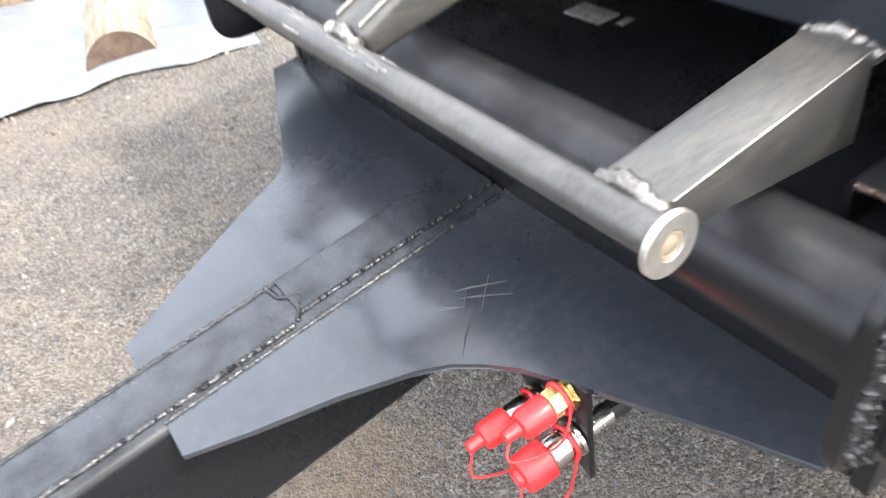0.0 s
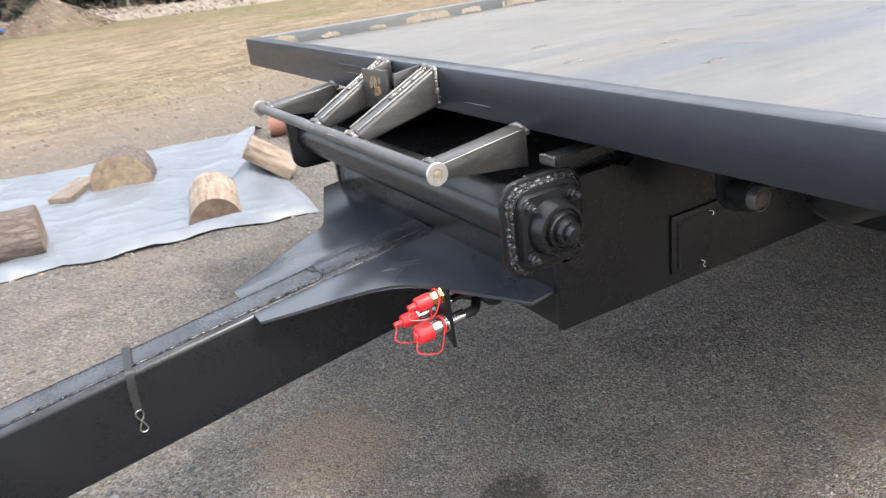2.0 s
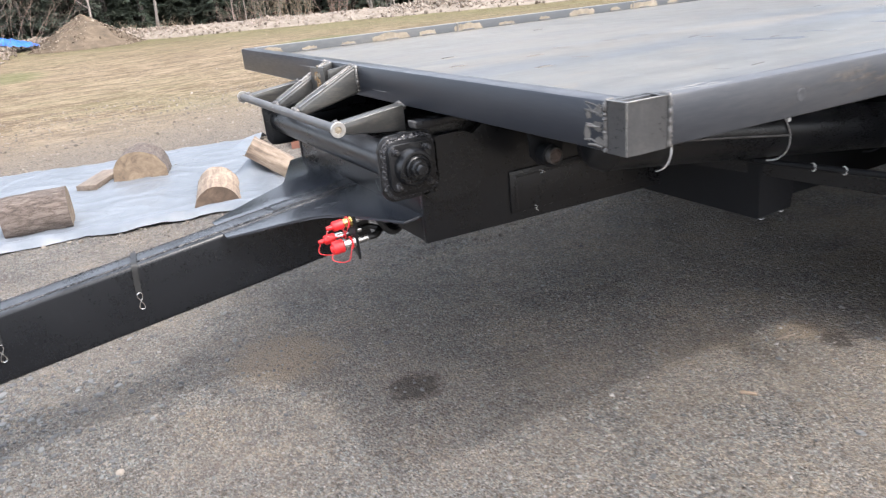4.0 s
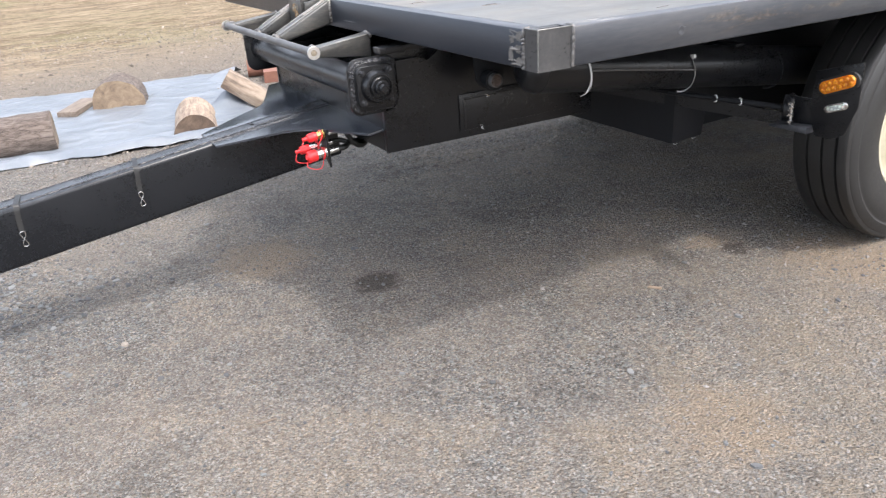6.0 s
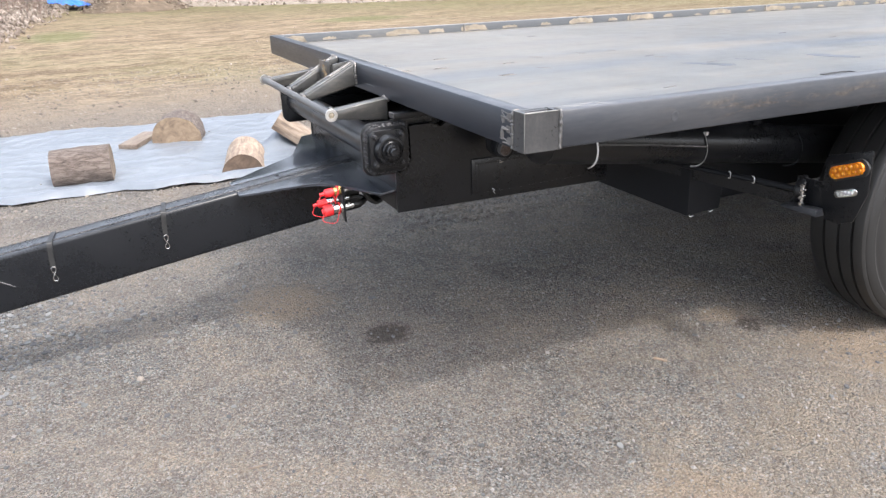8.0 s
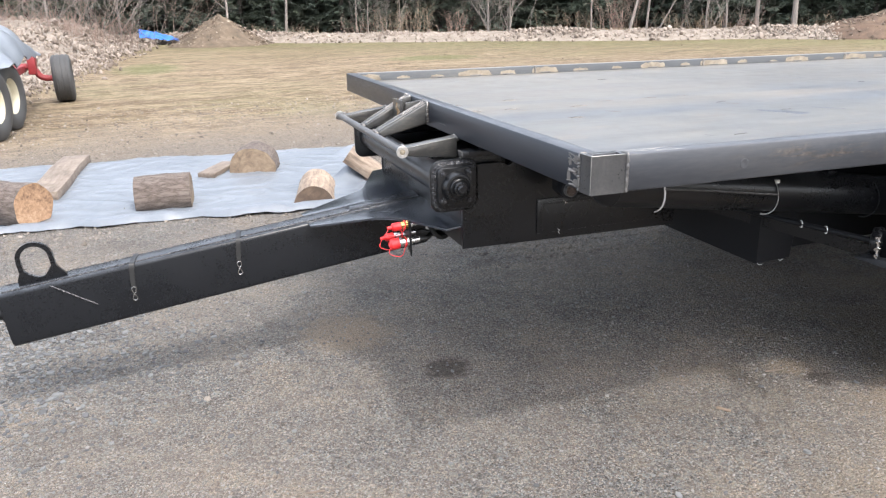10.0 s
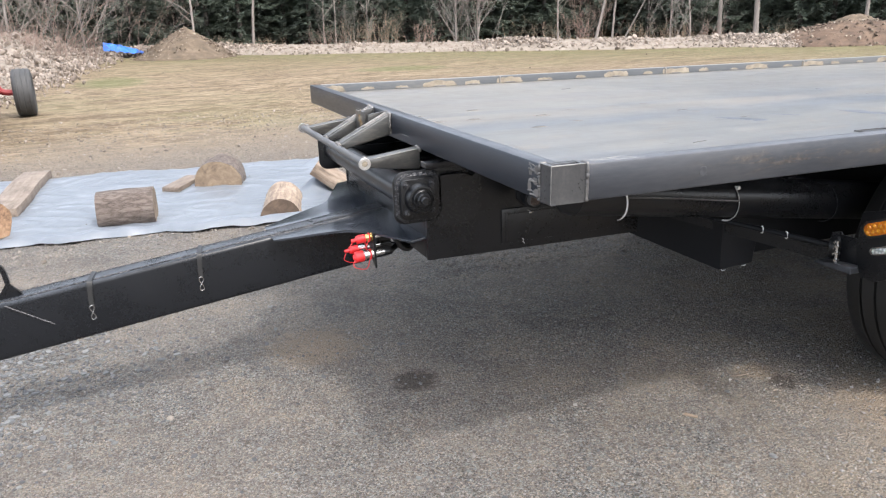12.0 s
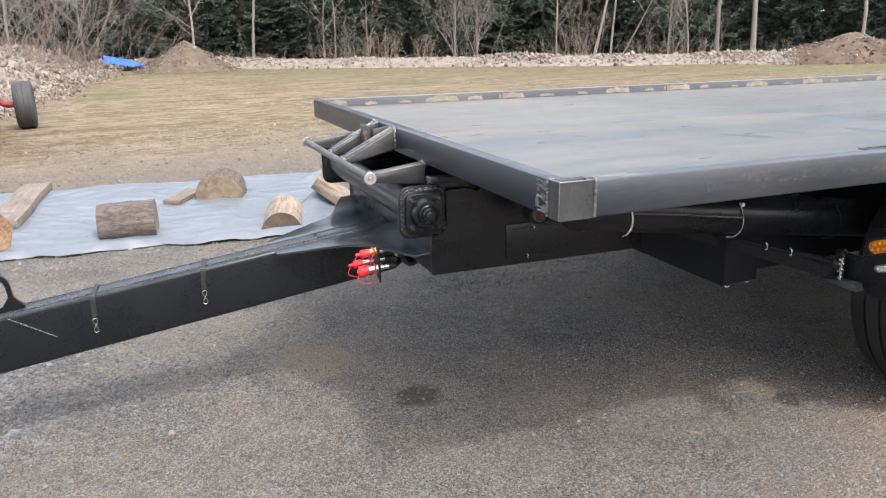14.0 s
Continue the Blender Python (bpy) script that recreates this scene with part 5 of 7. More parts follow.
def build_couplers():
    bm = bmesh.new()
    prism(bm, [(1.015, 0.545), (1.10, 0.60), (1.17, 0.668), (1.17, 0.674), (1.018, 0.680)], -0.158, -0.150, "x", 0.0015)
    plate = part("coupler_plate", bm, M_BLACK, trailer, "black steel plate holding the hydraulic couplers")
    specs = ((Vector((-0.158, 1.042, 0.662)), M_BRASS, 0.0135, 0.026, 0.016), (Vector((-0.158, 1.088, 0.612)), M_CHROME, 0.0125, 0.042, 0.0155), (Vector((-0.158, 1.036, 0.598)), M_CHROME, 0.0155, 0.036, 0.0215))
    tilt = Vector((-1, 0.05, -0.10)).normalized()
    for k, (p, metal, r, ln, cr) in enumerate(specs):
        c = thing_part("hydraulic_coupler", trailer, "quick coupler with a red dust cap")
        bm = bmesh.new()
        lathe(bm, p, tilt, [(0.0, r * 1.35), (0.004, r * 1.35), (0.0045, r * 1.0), (ln * 0.4, r), (ln * 0.42, r * 1.12), (ln * 0.9, r * 1.12), (ln, r)], 6 if k == 0 else 24)
        part("coupler_body", bm, metal, c, "brass hex fitting" if k == 0 else "plated coupler body")
        bm = bmesh.new()
        q = p + tilt * ln
        lathe(bm, q, tilt, [(0, cr * 0.9), (0.002, cr), (0.030, cr * 0.96), (0.034, cr * 0.86), (0.035, cr * 0.5), (0.040, cr * 0.45), (0.052 if k < 2 else 0.038, cr * 0.42), (0.054 if k < 2 else 0.039, 0)], 24, None, False)
        part("dust_cap", bm, M_REDPLASTIC, c, "red plastic dust cap")
        bm = bmesh.new()
        hang = 0.045 if k else 0.028
        e = q + tilt * (0.045 if k < 2 else 0.03)
        ctrl = [e, e + Vector((-0.012, -0.012, -hang * 0.7)), e.lerp(p, 0.45) + Vector((0, -0.024, -hang)), p + tilt * 0.02 + Vector((0, -0.022, -hang * 0.35)), p + tilt * 0.012 + Vector((0, -r * 1.1, 0.004))]
        sweep(bm, curve_pts(ctrl, 32), 0.0014, 7)
        part("cap_lanyard", bm, M_REDPLASTIC, c, "red plastic lanyard loop")
        bm = bmesh.new()
        ring = [p + tilt * 0.012 + (Vector((0, math.cos(a), math.sin(a))) * (r * 1.22)) for a in (2 * math.pi * i / 20 for i in range(20))]
        sweep(bm, ring, 0.0026, 6, None, True)
        part("lanyard_ring", bm, M_REDPLASTIC, c)
        bm = bmesh.new()
        rod(bm, p - tilt * 0.001, p - tilt * 0.045, r * 0.8, 20)
        part("hose_ferrule", bm, M_CHROME, c, "plated hose ferrule")
        bm = bmesh.new()
        b0 = p - tilt * 0.044
        sweep(bm, curve_pts([b0, b0 + Vector((0.03, 0.003, 0.0)), Vector((-0.035, 1.052 + 0.026 * k, 0.598)), Vector((0.012, 1.07 + 0.026 * k, 0.594)), Vector((0.05, 1.08 + 0.026 * k, 0.66))], 20), r * 0.70, 10)
        part("hose", bm, M_HOSE, c, "black rubber hose")


def build_underside():
    # trunnion pipe poking out of the frame side
    c = Vector((0.307, 0.80, 0.835))
    bm = bmesh.new()
    lathe(bm, c, (0, -1, 0), [(0.098, 0.024), (0.126, 0.024), (0.127, 0.030), (0.150, 0.030), (0.152, 0.0225), (0.164, 0.0225), (0.166, 0.0205), (0.166, 0.0)], 28, None, False)
    part("trunnion_pipe", bm, M_UNDER, trailer, "black pipe stub with an open end")
    # added plate: carries the stub and fills in the dark around it
    bm = bmesh.new()
    prism(bm, [(0.255, 0.995), (0.400, 0.995), (0.372, 0.800), (0.352, 0.785), (0.325, 0.790), (0.290, 0.806), (0.268, 0.83)], 0.693, 0.703, "y", 0.003)
    part("added_hanger_plate", bm, M_UNDER, trailer)
    bm = bmesh.new()
    lathe(bm, c + Vector((0, -0.150, 0)), (0, -1, 0), [(0, 0.0232), (0.019, 0.0232), (0.0205, 0.0226), (0.0205, 0.0205), (0.017, 0.0198)], 32, None, False)
    rim = part("pipe_rim", bm, M_CORNER, trailer, "worn bright rim of the pipe stub")
    bm = bmesh.new()
    lathe(bm, c + Vector((0, -0.150, 0)), (0, -1, 0), [(0.0168, 0.0200), (0.0172, 0.013), (0.0185, 0.012), (0.0185, 0.0)], 28, None, False)
    part("pipe_core", bm, M_PIPEEND, rim, "rust-brown plug inside the rim")
    # long air tank under the deck, with nylon ties round it
    bm = bmesh.new()
    TY, TR = 0.525, 0.076
    lathe(bm, (0.33, TY, 0.882), (1.0, 0, -0.14), [(0, 0.03), (0.006, 0.050), (0.02, 0.064), (0.035, 0.073), (0.05, TR), (0.054, TR + 0.002), (0.058, TR), (1.932, TR), (1.936, TR + 0.002), (1.94, TR), (1.955, 0.073), (1.97, 0.064), (1.984, 0.050), (1.99, 0.03)], 40)
    part("air_tank", bm, M_BLACK, trailer, "long black air tank under the side rail")
    for x in (0.46, 1.3):
        bm = bmesh.new()
        TZ = 0.928 - 0.14 * x
        box(bm, (x, TY - 0.02, TZ + TR - 0.004), (x + 0.04, 0.84, TZ + TR + 0.008), 0.004)
        part("tank_hanger", bm, M_UNDER, trailer)
    # added black panel: shuts off the lit ground that would show through
    bm = bmesh.new()
    box(bm, (1.34, 0.70, 0.47), (LENGTH - 0.1, 0.712, 0.985), 0.004)
    part("added_dark_panel", bm, M_UNDER, trailer)
    for x, top, low in ((0.545, 70, -80), (1.02, 40, -95), (1.50, 45, -95)):
        bm = bmesh.new()
        pts = []
        TZ = 0.928 - 0.14 * x
        for k in range(22):
            ang = radians(top + (low - top) * k / 21)
            slack = 0.004 + 0.012 * (k / 21) ** 3
            pts.append((x - 0.012 * math.sin(ang), TY - (TR + slack) * math.cos(ang), TZ + (TR + slack) * math.sin(ang)))
        sweep(bm, pts, 0.0022, 6, None, False, (1.4, 0.55))
        if x == 1.02:
            box(bm, (x - 0.006, TY - 0.075, TZ + 0.040), (x + 0.006, TY - 0.063, TZ + 0.052), 0.001)
        part("cable_tie", bm, M_TIE if x < 1.2 else M_STEEL, trailer, "white nylon cable tie round the air tank" if x < 1.2 else "dark cable tie round the air tank")
    # small tie on the frame panel
    bm = bmesh.new()
    sweep(bm, curve_pts([(0.349, 0.808, 0.646), (0.356, 0.802, 0.642), (0.350, 0.802, 0.636), (0.358, 0.803, 0.628)], 12), 0.0009, 6)
    part("cable_tie", bm, M_TIE, trailer, "short white cable tie end")
    bm = bmesh.new()
    sweep(bm, curve_pts([(0.372, 0.809, 0.752), (0.380, 0.803, 0.749), (0.378, 0.802, 0.742), (0.392, 0.803, 0.745)], 12), 0.0013, 6)
    part("cable_tie", bm, M_CHROME, trailer, "short bright tie end by the panel corner")
    # thin line that runs along the tank between its ties
    bm = bmesh.new()
    sweep(bm, curve_pts([(0.545, 0.4440, 0.856), (0.68, 0.4440, 0.838), (0.84, 0.4440, 0.814), (1.02, 0.4440, 0.786)], 20), 0.0036, 8)
    part("tank_line", bm, M_CORNER, trailer, "thin grey line along the air tank")
    # front cross box of the suspension
    bm = bmesh.new()
    prism(bm, [(1.135, 0.450), (1.30, 0.455), (1.33, 0.72), (1.33, 0.88), (1.13, 0.88)], 0.635, 2.08, "y", 0.006)
    part("suspension_box", bm, M_UNDER, trailer, "black suspension cross box")
    for x, y in ((1.150, 0.648), (1.262, 0.66)):
        bm = bmesh.new()
        sweep(bm, curve_pts([(x, y, 0.458), (x + 0.002, y - 0.004, 0.446), (x + 0.008, y - 0.008, 0.443), (x + 0.016, y - 0.012, 0.447)], 10), 0.0014, 6)
        part("cable_tie", bm, M_TIE, trailer, "short white cable tie end")
    # rods running out to the brake chamber
    for a, b, r in (((1.085, 0.62, 0.668), (1.235, 0.225, 0.652), 0.010), ((1.08, 0.95, 0.668), (1.085, 0.62, 0.668), 0.010)):
        bm = bmesh.new()
        rod(bm, a, b, r, 12)
        part("brake_pipe", bm, M_UNDER, trailer)
    bm = bmesh.new()
    a, b = Vector((1.07, 0.98, 0)), Vector((1.25, 0.20, 0))
    side = (b - a).orthogonal().normalized() * 0.006
    vs = [bm.verts.new((p.x + s * side.x, p.y + s * side.y, z)) for p, zs in ((a, (0.612, 0.656)), (b, (0.588, 0.632))) for s in (-1, 1) for z in zs]
    for f in ((0, 1, 3, 2), (4, 6, 7, 5), (0, 4, 5, 1), (2, 3, 7, 6), (0, 2, 6, 4), (1, 5, 7, 3)):
        bm.faces.new([vs[k] for k in f])
    bmesh.ops.recalc_face_normals(bm, faces=bm.faces)
    part("brake_arm", bm, M_BLACK, trailer, "flat black arm to the brake fitting")
    for f in (0.42, 0.63):
        p = Vector((1.085, 0.62, 0.668)).lerp(Vector((1.235, 0.225, 0.652)), f)
        bm = bmesh.new()
        loop = [p + Vector((0.35 * math.sin(a), 0.9 * math.sin(a), math.cos(a))) * 0.0125 for a in (2 * math.pi * i / 18 for i in range(18))]
        sweep(bm, loop, 0.0022, 6, None, True)
        part("cable_tie", bm, M_TIE, trailer, "white cable tie round a pipe")
    ch = thing_part("brake_chamber", trailer, "black fitting with bright bolts")
    bm = bmesh.new()
    lathe(bm, (1.235, 0.235, 0.650), (0.55, -0.8, 0), [(0, 0.02), (0.004, 0.045), (0.02, 0.050), (0.026, 0.052), (0.034, 0.050), (0.04, 0.03), (0.05, 0.018)], 26)
    part("chamber_body", bm, M_BLACK, ch)
    for dz in (-0.018, 0.0, 0.022):
        bm = bmesh.new()
        p = Vector((1.215, 0.195, 0.652 + dz))
        hexnut(bm, p, (-0.5, -0.8, 0), 0.0085, 0.009)
        rod(bm, p + Vector((-0.004, -0.008, 0)), p + Vector((-0.011, -0.018, 0)), 0.005, 10)
        part("bolt", bm, M_CHROME, ch, "bright plated bolt")
    bm = bmesh.new()
    prism(bm, [(0.105, 0.590), (0.250, 0.590), (0.250, 0.598), (0.165, 0.610), (0.112, 0.614), (0.105, 0.610)], 1.190, 1.262, "x", 0.003)
    part("chamber_bracket", bm, M_STEEL, ch, "worn grey bracket foot")
    bm = bmesh.new()
    rod(bm, (1.203, 0.176, 0.610), (1.203, 0.176, 0.685), 0.0055, 12)
    for z in (0.615, 0.640, 0.662):
        hexnut(bm, (1.203, 0.176, z), (0, 0, 1), 0.0105, 0.008)
    part("clevis_bolt", bm, M_CHROME, ch, "upright bright threaded bolt with nuts")
    # lamp plate in front of the wheel
    lp = thing_part("lamp_bracket", trailer, "black plate with amber marker lamp")
    bm = bmesh.new()
    prism(bm, [(0.118, 0.795), (-0.040, 0.842), (-0.042, 0.70), (-0.008, 0.602), (0.045, 0.578), (0.095, 0.580), (0.122, 0.66)], 1.223, 1.229, "x", 0.0015)
    part("lamp_plate", bm, M_BLACK, lp)
    tilt = Matrix.Translation((1.222, 0.030, 0.766)) @ Matrix.Rotation(radians(-22), 4, "X")
    bm = bmesh.new()
    prism(bm, rounded(-0.074, -0.029, 0.074, 0.029, 0.0285, 9), -0.010, 0.0, "x", 0.003, tilt)
    part("lamp_grommet", bm, M_RUBBER, lp, "black rubber grommet")
    bm = bmesh.new()
    prism(bm, rounded(-0.062, -0.0205, 0.062, 0.0205, 0.020, 9), -0.019, -0.008, "x", 0.004, tilt)
    part("amber_lens", bm, M_AMBER, lp, "ribbed amber lamp lens")
    for k in range(11):
        u, w = -0.050 + 0.020 * (k % 6) + (0.010 if k > 5 else 0), 0.0085 if k > 5 else -0.0085
        bm = bmesh.new()
        lathe(bm, (-0.0192, u, w), (-1, 0, 0), [(0.0, 0.0068), (0.0016, 0.0062), (0.003, 0.004), (0.0036, 0.0)], 12, tilt, False)
        part("lamp_diode", bm, M_DIODE, lp)
    t2 = Matrix.Translation((1.222, 0.028, 0.690)) @ Matrix.Rotation(radians(-20), 4, "X")
    bm = bmesh.new()
    prism(bm, rounded(-0.042, -0.0125, 0.042, 0.0125, 0.012, 7), -0.006, 0.0, "x", 0.002, t2)
    part("lamp_base", bm, M_CHROME, lp, "chrome surround of the small lamp")
    bm = bmesh.new()
    prism(bm, rounded(-0.030, -0.0085, 0.030, 0.0085, 0.008, 7), -0.011, -0.005, "x", 0.002, t2)
    part("clear_lens", bm, M_CLEAR, lp, "clear lens")
    bm = bmesh.new()
    box(bm, (1.231, 0.06, 0.598), (1.238, 0.20, 0.70), 0.002)
    part("lamp_hanger", bm, M_BLACK, lp)


def build_wheel(at, name="wheel"):
    """Dual-width truck tyre with circumferential ribs on a cream rim."""
    w = thing_part(name, trailer, "road wheel with black ribbed tyre and cream rim")
    w.location = at
    R, half = 0.50, 0.1225
    bm = bmesh.new()
    side = [(-half + 0.020, 0.297), (-half + 0.006, 0.305), (-half - 0.004, 0.345), (-half - 0.006, 0.39), (-half - 0.002, 0.425), (-half + 0.001, 0.430), (-half + 0.001, 0.436),
            (-half - 0.002, 0.441), (-half + 0.004, 0.474), (-half + 0.008, 0.478), (-half + 0.008, 0.483), (-half + 0.012, 0.492), (-half + 0.022, 0.498)]
    prof = list(side)
    for g in (-0.0735, -0.017, 0.044):
        prof += [(g - 0.006, R), (g - 0.004, R - 0.011), (g + 0.004, R - 0.011), (g + 0.006, R)]
    prof += [(-a, r) for a, r in side[::-1]]
    lathe(bm, (0, 0, 0), (0, 1, 0), prof, 72, None, False)
    part("tyre", bm, M_RUBBER, w, "black truck tyre with straight ribs")
    bm = bmesh.new()
    lathe(bm, (0, 0, 0), (0, 1, 0), [(-0.104, 0.302), (-0.112, 0.298), (-0.110, 0.286), (-0.08, 0.270), (-0.02, 0.262), (-0.035, 0.20), (-0.06, 0.15), (-0.07, 0.10), (-0.085, 0.095), (-0.12, 0.085), (-0.125, 0.06), (-0.125, 0.0)], 48, None, False)
    lathe(bm, (0, 0, 0), (0, 1, 0), [(-0.02, 0.262), (0.08, 0.270), (0.112, 0.298), (0.104, 0.302)], 48, None, False)
    part("rim", bm, M_RIM, w, "cream painted steel rim")
    for k in range(8):
        a = 2 * math.pi * k / 8
        bm = bmesh.new()
        hexnut(bm, (math.cos(a) * 0.125, -0.063, math.sin(a) * 0.125), (0, -1, 0), 0.017, 0.022)
        part("wheel_nut", bm, M_CHROME, w)
    return w


build_deck()
build_drawbar()
build_crosshead()
build_bumper()
build_couplers()
build_underside()
wheel = build_wheel((1.98, 0.243, 0.498))
for px, py in ((2.46, 2.39), (3.06, 0.243), (3.54, 2.39)):
    copy_thing(wheel, pose(px, py, 0.498, 0, 0, 180 if py > 1 else 0))
for x in (1.98, 3.06):
    bm = bmesh.new()
    rod(bm, (x, 0.22, 0.498), (x + 0.48, 2.38, 0.498), 0.06, 20)
    part("axle", bm, M_BLACK, trailer)
    for y in (0.86, 1.82):
        bm = bmesh.new()
        mid = x + 0.48 * (y - 0.2) / 2.18
        box(bm, (mid - 0.05, y, 0.55), (mid + 0.05, y + 0.04, 0.73), 0.003)
        part("axle_seat", bm, M_BLACK, trailer)


def build_strap(x):
    """Rubber strap over the drawbar that holds a spring pin."""
    top = TONGUE @ Vector((x, -0.02, 0.003))
    s = thing("retaining_strap", "black rubber strap over the drawbar with a bright spring pin", "strap", top, "straps on the drawbar")
    bm = bmesh.new()
    path = [(0.012, 0.075, 0.001), (0.006, 0.02, 0.002), (0.0, -0.030, 0.001), (-0.002, -0.0415, -0.012), (-0.005, -0.0425, -0.05), (-0.006, -0.0435, -0.092)]
    pts = curve_pts(path, 30)
    ribbon(bm, pts, 0.017, 0.004)
    part("strap_band", bm, M_RUBBER, s)
    bm = bmesh.new()
    e = Vector((-0.006, -0.0445, -0.090))
    loop = []
    for k in range(29):
        a = 2 * math.pi * k / 28
        loop.append(e + Vector((0.0078 * math.sin(2 * a), -0.0015 * math.cos(a), -0.026 + 0.027 * math.cos(a))))
    sweep(bm, loop, 0.0017, 7)
    part("spring_pin", bm, M_CHROME, s, "bright twisted spring pin")


build_strap(-0.765)
build_strap(-1.155)


# ---- yard: sheet, logs, planks, old pipes ----
def build_sheet():
    """Silver plastic sheet lying in folds, its near edge rolled."""
    bm = bmesh.new()
    nx, ny = 150, 110
    rows = []
    for j in range(ny + 1):
        t = j / ny
        row = []
        for i in range(nx + 1):
            s = i / nx
            left = Vector((-2.62 + 0.05 * math.sin(6 * t), 4.12 + 2.42 * t, 0))
            right = Vector((0.44 + 0.36 * t + 0.07 * math.sin(5 * t + 1), 3.70 + 2.66 * t, 0))
            p = left.lerp(right, s)
            if t < 0.5:
                p.y += (0.09 * math.sin(s * 3.1) - 0.03 * math.sin(s * 21) + 0.02 * math.sin(s * 47)) * (1 - t * 2)
            else:
                p.y += (0.05 * math.sin(s * 17) + 0.08 * math.sin(s * 5)) * (t * 2 - 1)
            n1 = noise.noise(Vector((p.x * 2.1, p.y * 2.1, 1.7)))
            n2 = noise.noise(Vector((p.x * 6.5, p.y * 6.5, 4.2)))
            n3 = 1 - abs(noise.noise(Vector((p.x * 3.3 + p.y, p.y * 4.1, 8.8))))
            z = 0.018 + 0.004 * n1 + 0.001 * n2 + 0.125 * math.exp(-((p.x - 0.43) ** 2 + (p.y - 4.68) ** 2) / 0.012) + 0.008 * max(0, n3 - 0.80) / 0.2 + 0.016 * (noise.noise(Vector((p.x * 1.1 + 4, p.y * 1.3, 6.1))) + 0.4) + 0.004 * max(0, 1 - abs(noise.noise(Vector((p.x * 5.5 + 3, p.y * 9 + p.x * 2, 2.2)))) * 7)
            if t < 0.05:
                lift = 0.040 + 0.026 * noise.noise(Vector((p.x * 1.7, 0, 3))) + 0.012 * noise.noise(Vector((p.x * 7, 0, 5)))
                z += max(0.008, lift) * math.sin(math.pi * t / 0.05) - 0.012 * (1 - t / 0.05)
            elif t < 0.09:
                z -= 0.010 * math.sin(math.pi * (t - 0.05) / 0.04)
            # corner beyond the askew log, pushed up in stiff folds
            reach = max(0.0, t - 0.72) / 0.28 * max(0.0, s - 0.8) / 0.2
            p.x += 0.22 * reach
            near_log = max(0.0, min(1.0, (p.x - 0.52) / 0.2))
            fold = max(0.0, 1 - abs(p.y - 5.95 - 0.6 * (p.x - 0.7)) / 0.16) * near_log
            z += 0.060 * fold + 0.045 * max(0.0, 1 - abs(p.y - 5.58 + 0.4 * (p.x - 0.7)) / 0.09) * near_log
            rim = min(s + 0.02 * fold, 1 - s + 0.02 * fold, 1 - t) / 0.02
            z = 0.004 + (z - 0.004) * max(0.15, min(1, rim))
            row.append(bm.verts.new((p.x, p.y, max(0.003, z))))
        rows.append(row)
    for a, b in zip(rows, rows[1:]):
        for i in range(nx):
            bm.faces.new((a[i], a[i + 1], b[i + 1], b[i]))
    geom = bmesh.ops.extrude_face_region(bm, geom=list(bm.faces))
    for v in geom["geom"]:
        if isinstance(v, bmesh.types.BMVert):
            v.co.z -= 0.002
    solid("plastic_sheet", bm, M_SHEET, "creased silver-white plastic sheet spread on the gravel", "plastic sheet")


def log(label, length, r, at, turn, tip=0.0, cut=0.0, side=None, end=None, seed=0, roll=0.0, flat=None):
    """A sawn log lying on its flat: cut is the height of the split plane in radii below the middle (1: a whole round)."""
    rnd = random.Random(seed)
    bm = bmesh.new()
    seg, n = 40, 12
    side_m, end_m = side or M_BARK, end or M_WOODEND
    rings = []
    for i in range(n + 1):
        x = -length / 2 + length * i / n
        ring = []
        for k in range(seg):
            a = 2 * math.pi * k / seg
            rough = 0.03 if side_m is M_WOODSIDE else 0.07
            rr = r * (1 + rough * noise.noise(Vector((x * 9, math.cos(a) * 2.5, math.sin(a) * 2.5 + seed))) + 0.05 * noise.noise(Vector((seed, math.cos(a), math.sin(a)))))
            y, z = rr * math.cos(a), rr * math.sin(a)
            z = max(z, -r * cut)
            ring.append(bm.verts.new((x, y, z + r * cut)))
        rings.append(ring)
    for a, b in zip(rings, rings[1:]):
        for k in range(seg):
            f = bm.faces.new((a[k], a[(k + 1) % seg], b[(k + 1) % seg], b[k]))
            if all(abs(v.co.z) < 1e-4 for v in f.verts):
                f.material_index = 1
    for ring in (rings[0][::-1], rings[-1]):
        f = bm.faces.new(ring)
        f.material_index = 1
        bmesh.ops.inset_region(bm, faces=[f], thickness=r * 0.05)
    m = Matrix.Translation(at) @ Euler((radians(roll), radians(tip), radians(turn))).to_matrix().to_4x4()
    ob = thing("split_log", label, "log", at, "logs on the plastic sheet")
    ob.matrix_world = m
    bm.faces.ensure_lookup_table()
    for name, idx, mat in (("log_side", 0, side_m), ("sawn_face", 1, end_m)):
        piece = bm.copy()
        bmesh.ops.delete(piece, geom=[f for f in piece.faces if f.material_index != idx], context="FACES")
        for f in piece.faces:
            f.material_index = 0
        part(name, piece, mat, ob)
    bm.free()
    return ob


def plank(label, length, width, thick, at, turn, mat=None):
    rnd = random.Random(int(length * 100))
    bm = bmesh.new()
    box(bm, (-length / 2, -width / 2, 0), (length / 2, width / 2, thick), 0.004)
    bmesh.ops.subdivide_edges(bm, edges=[e for e in bm.edges if e.calc_length() > length * 0.8], cuts=10)
    for v in bm.verts:
        v.co.y += 0.006 * math.sin(v.co.x * 5)
        v.co.z += 0.004 * math.sin(v.co.x * 3 + 1)
    solid("plank", bm, mat or M_PLANK, label, "plank", Matrix.Translation(at) @ pose(0, 0, 0, 0, 0, turn), "planks on the plastic sheet")


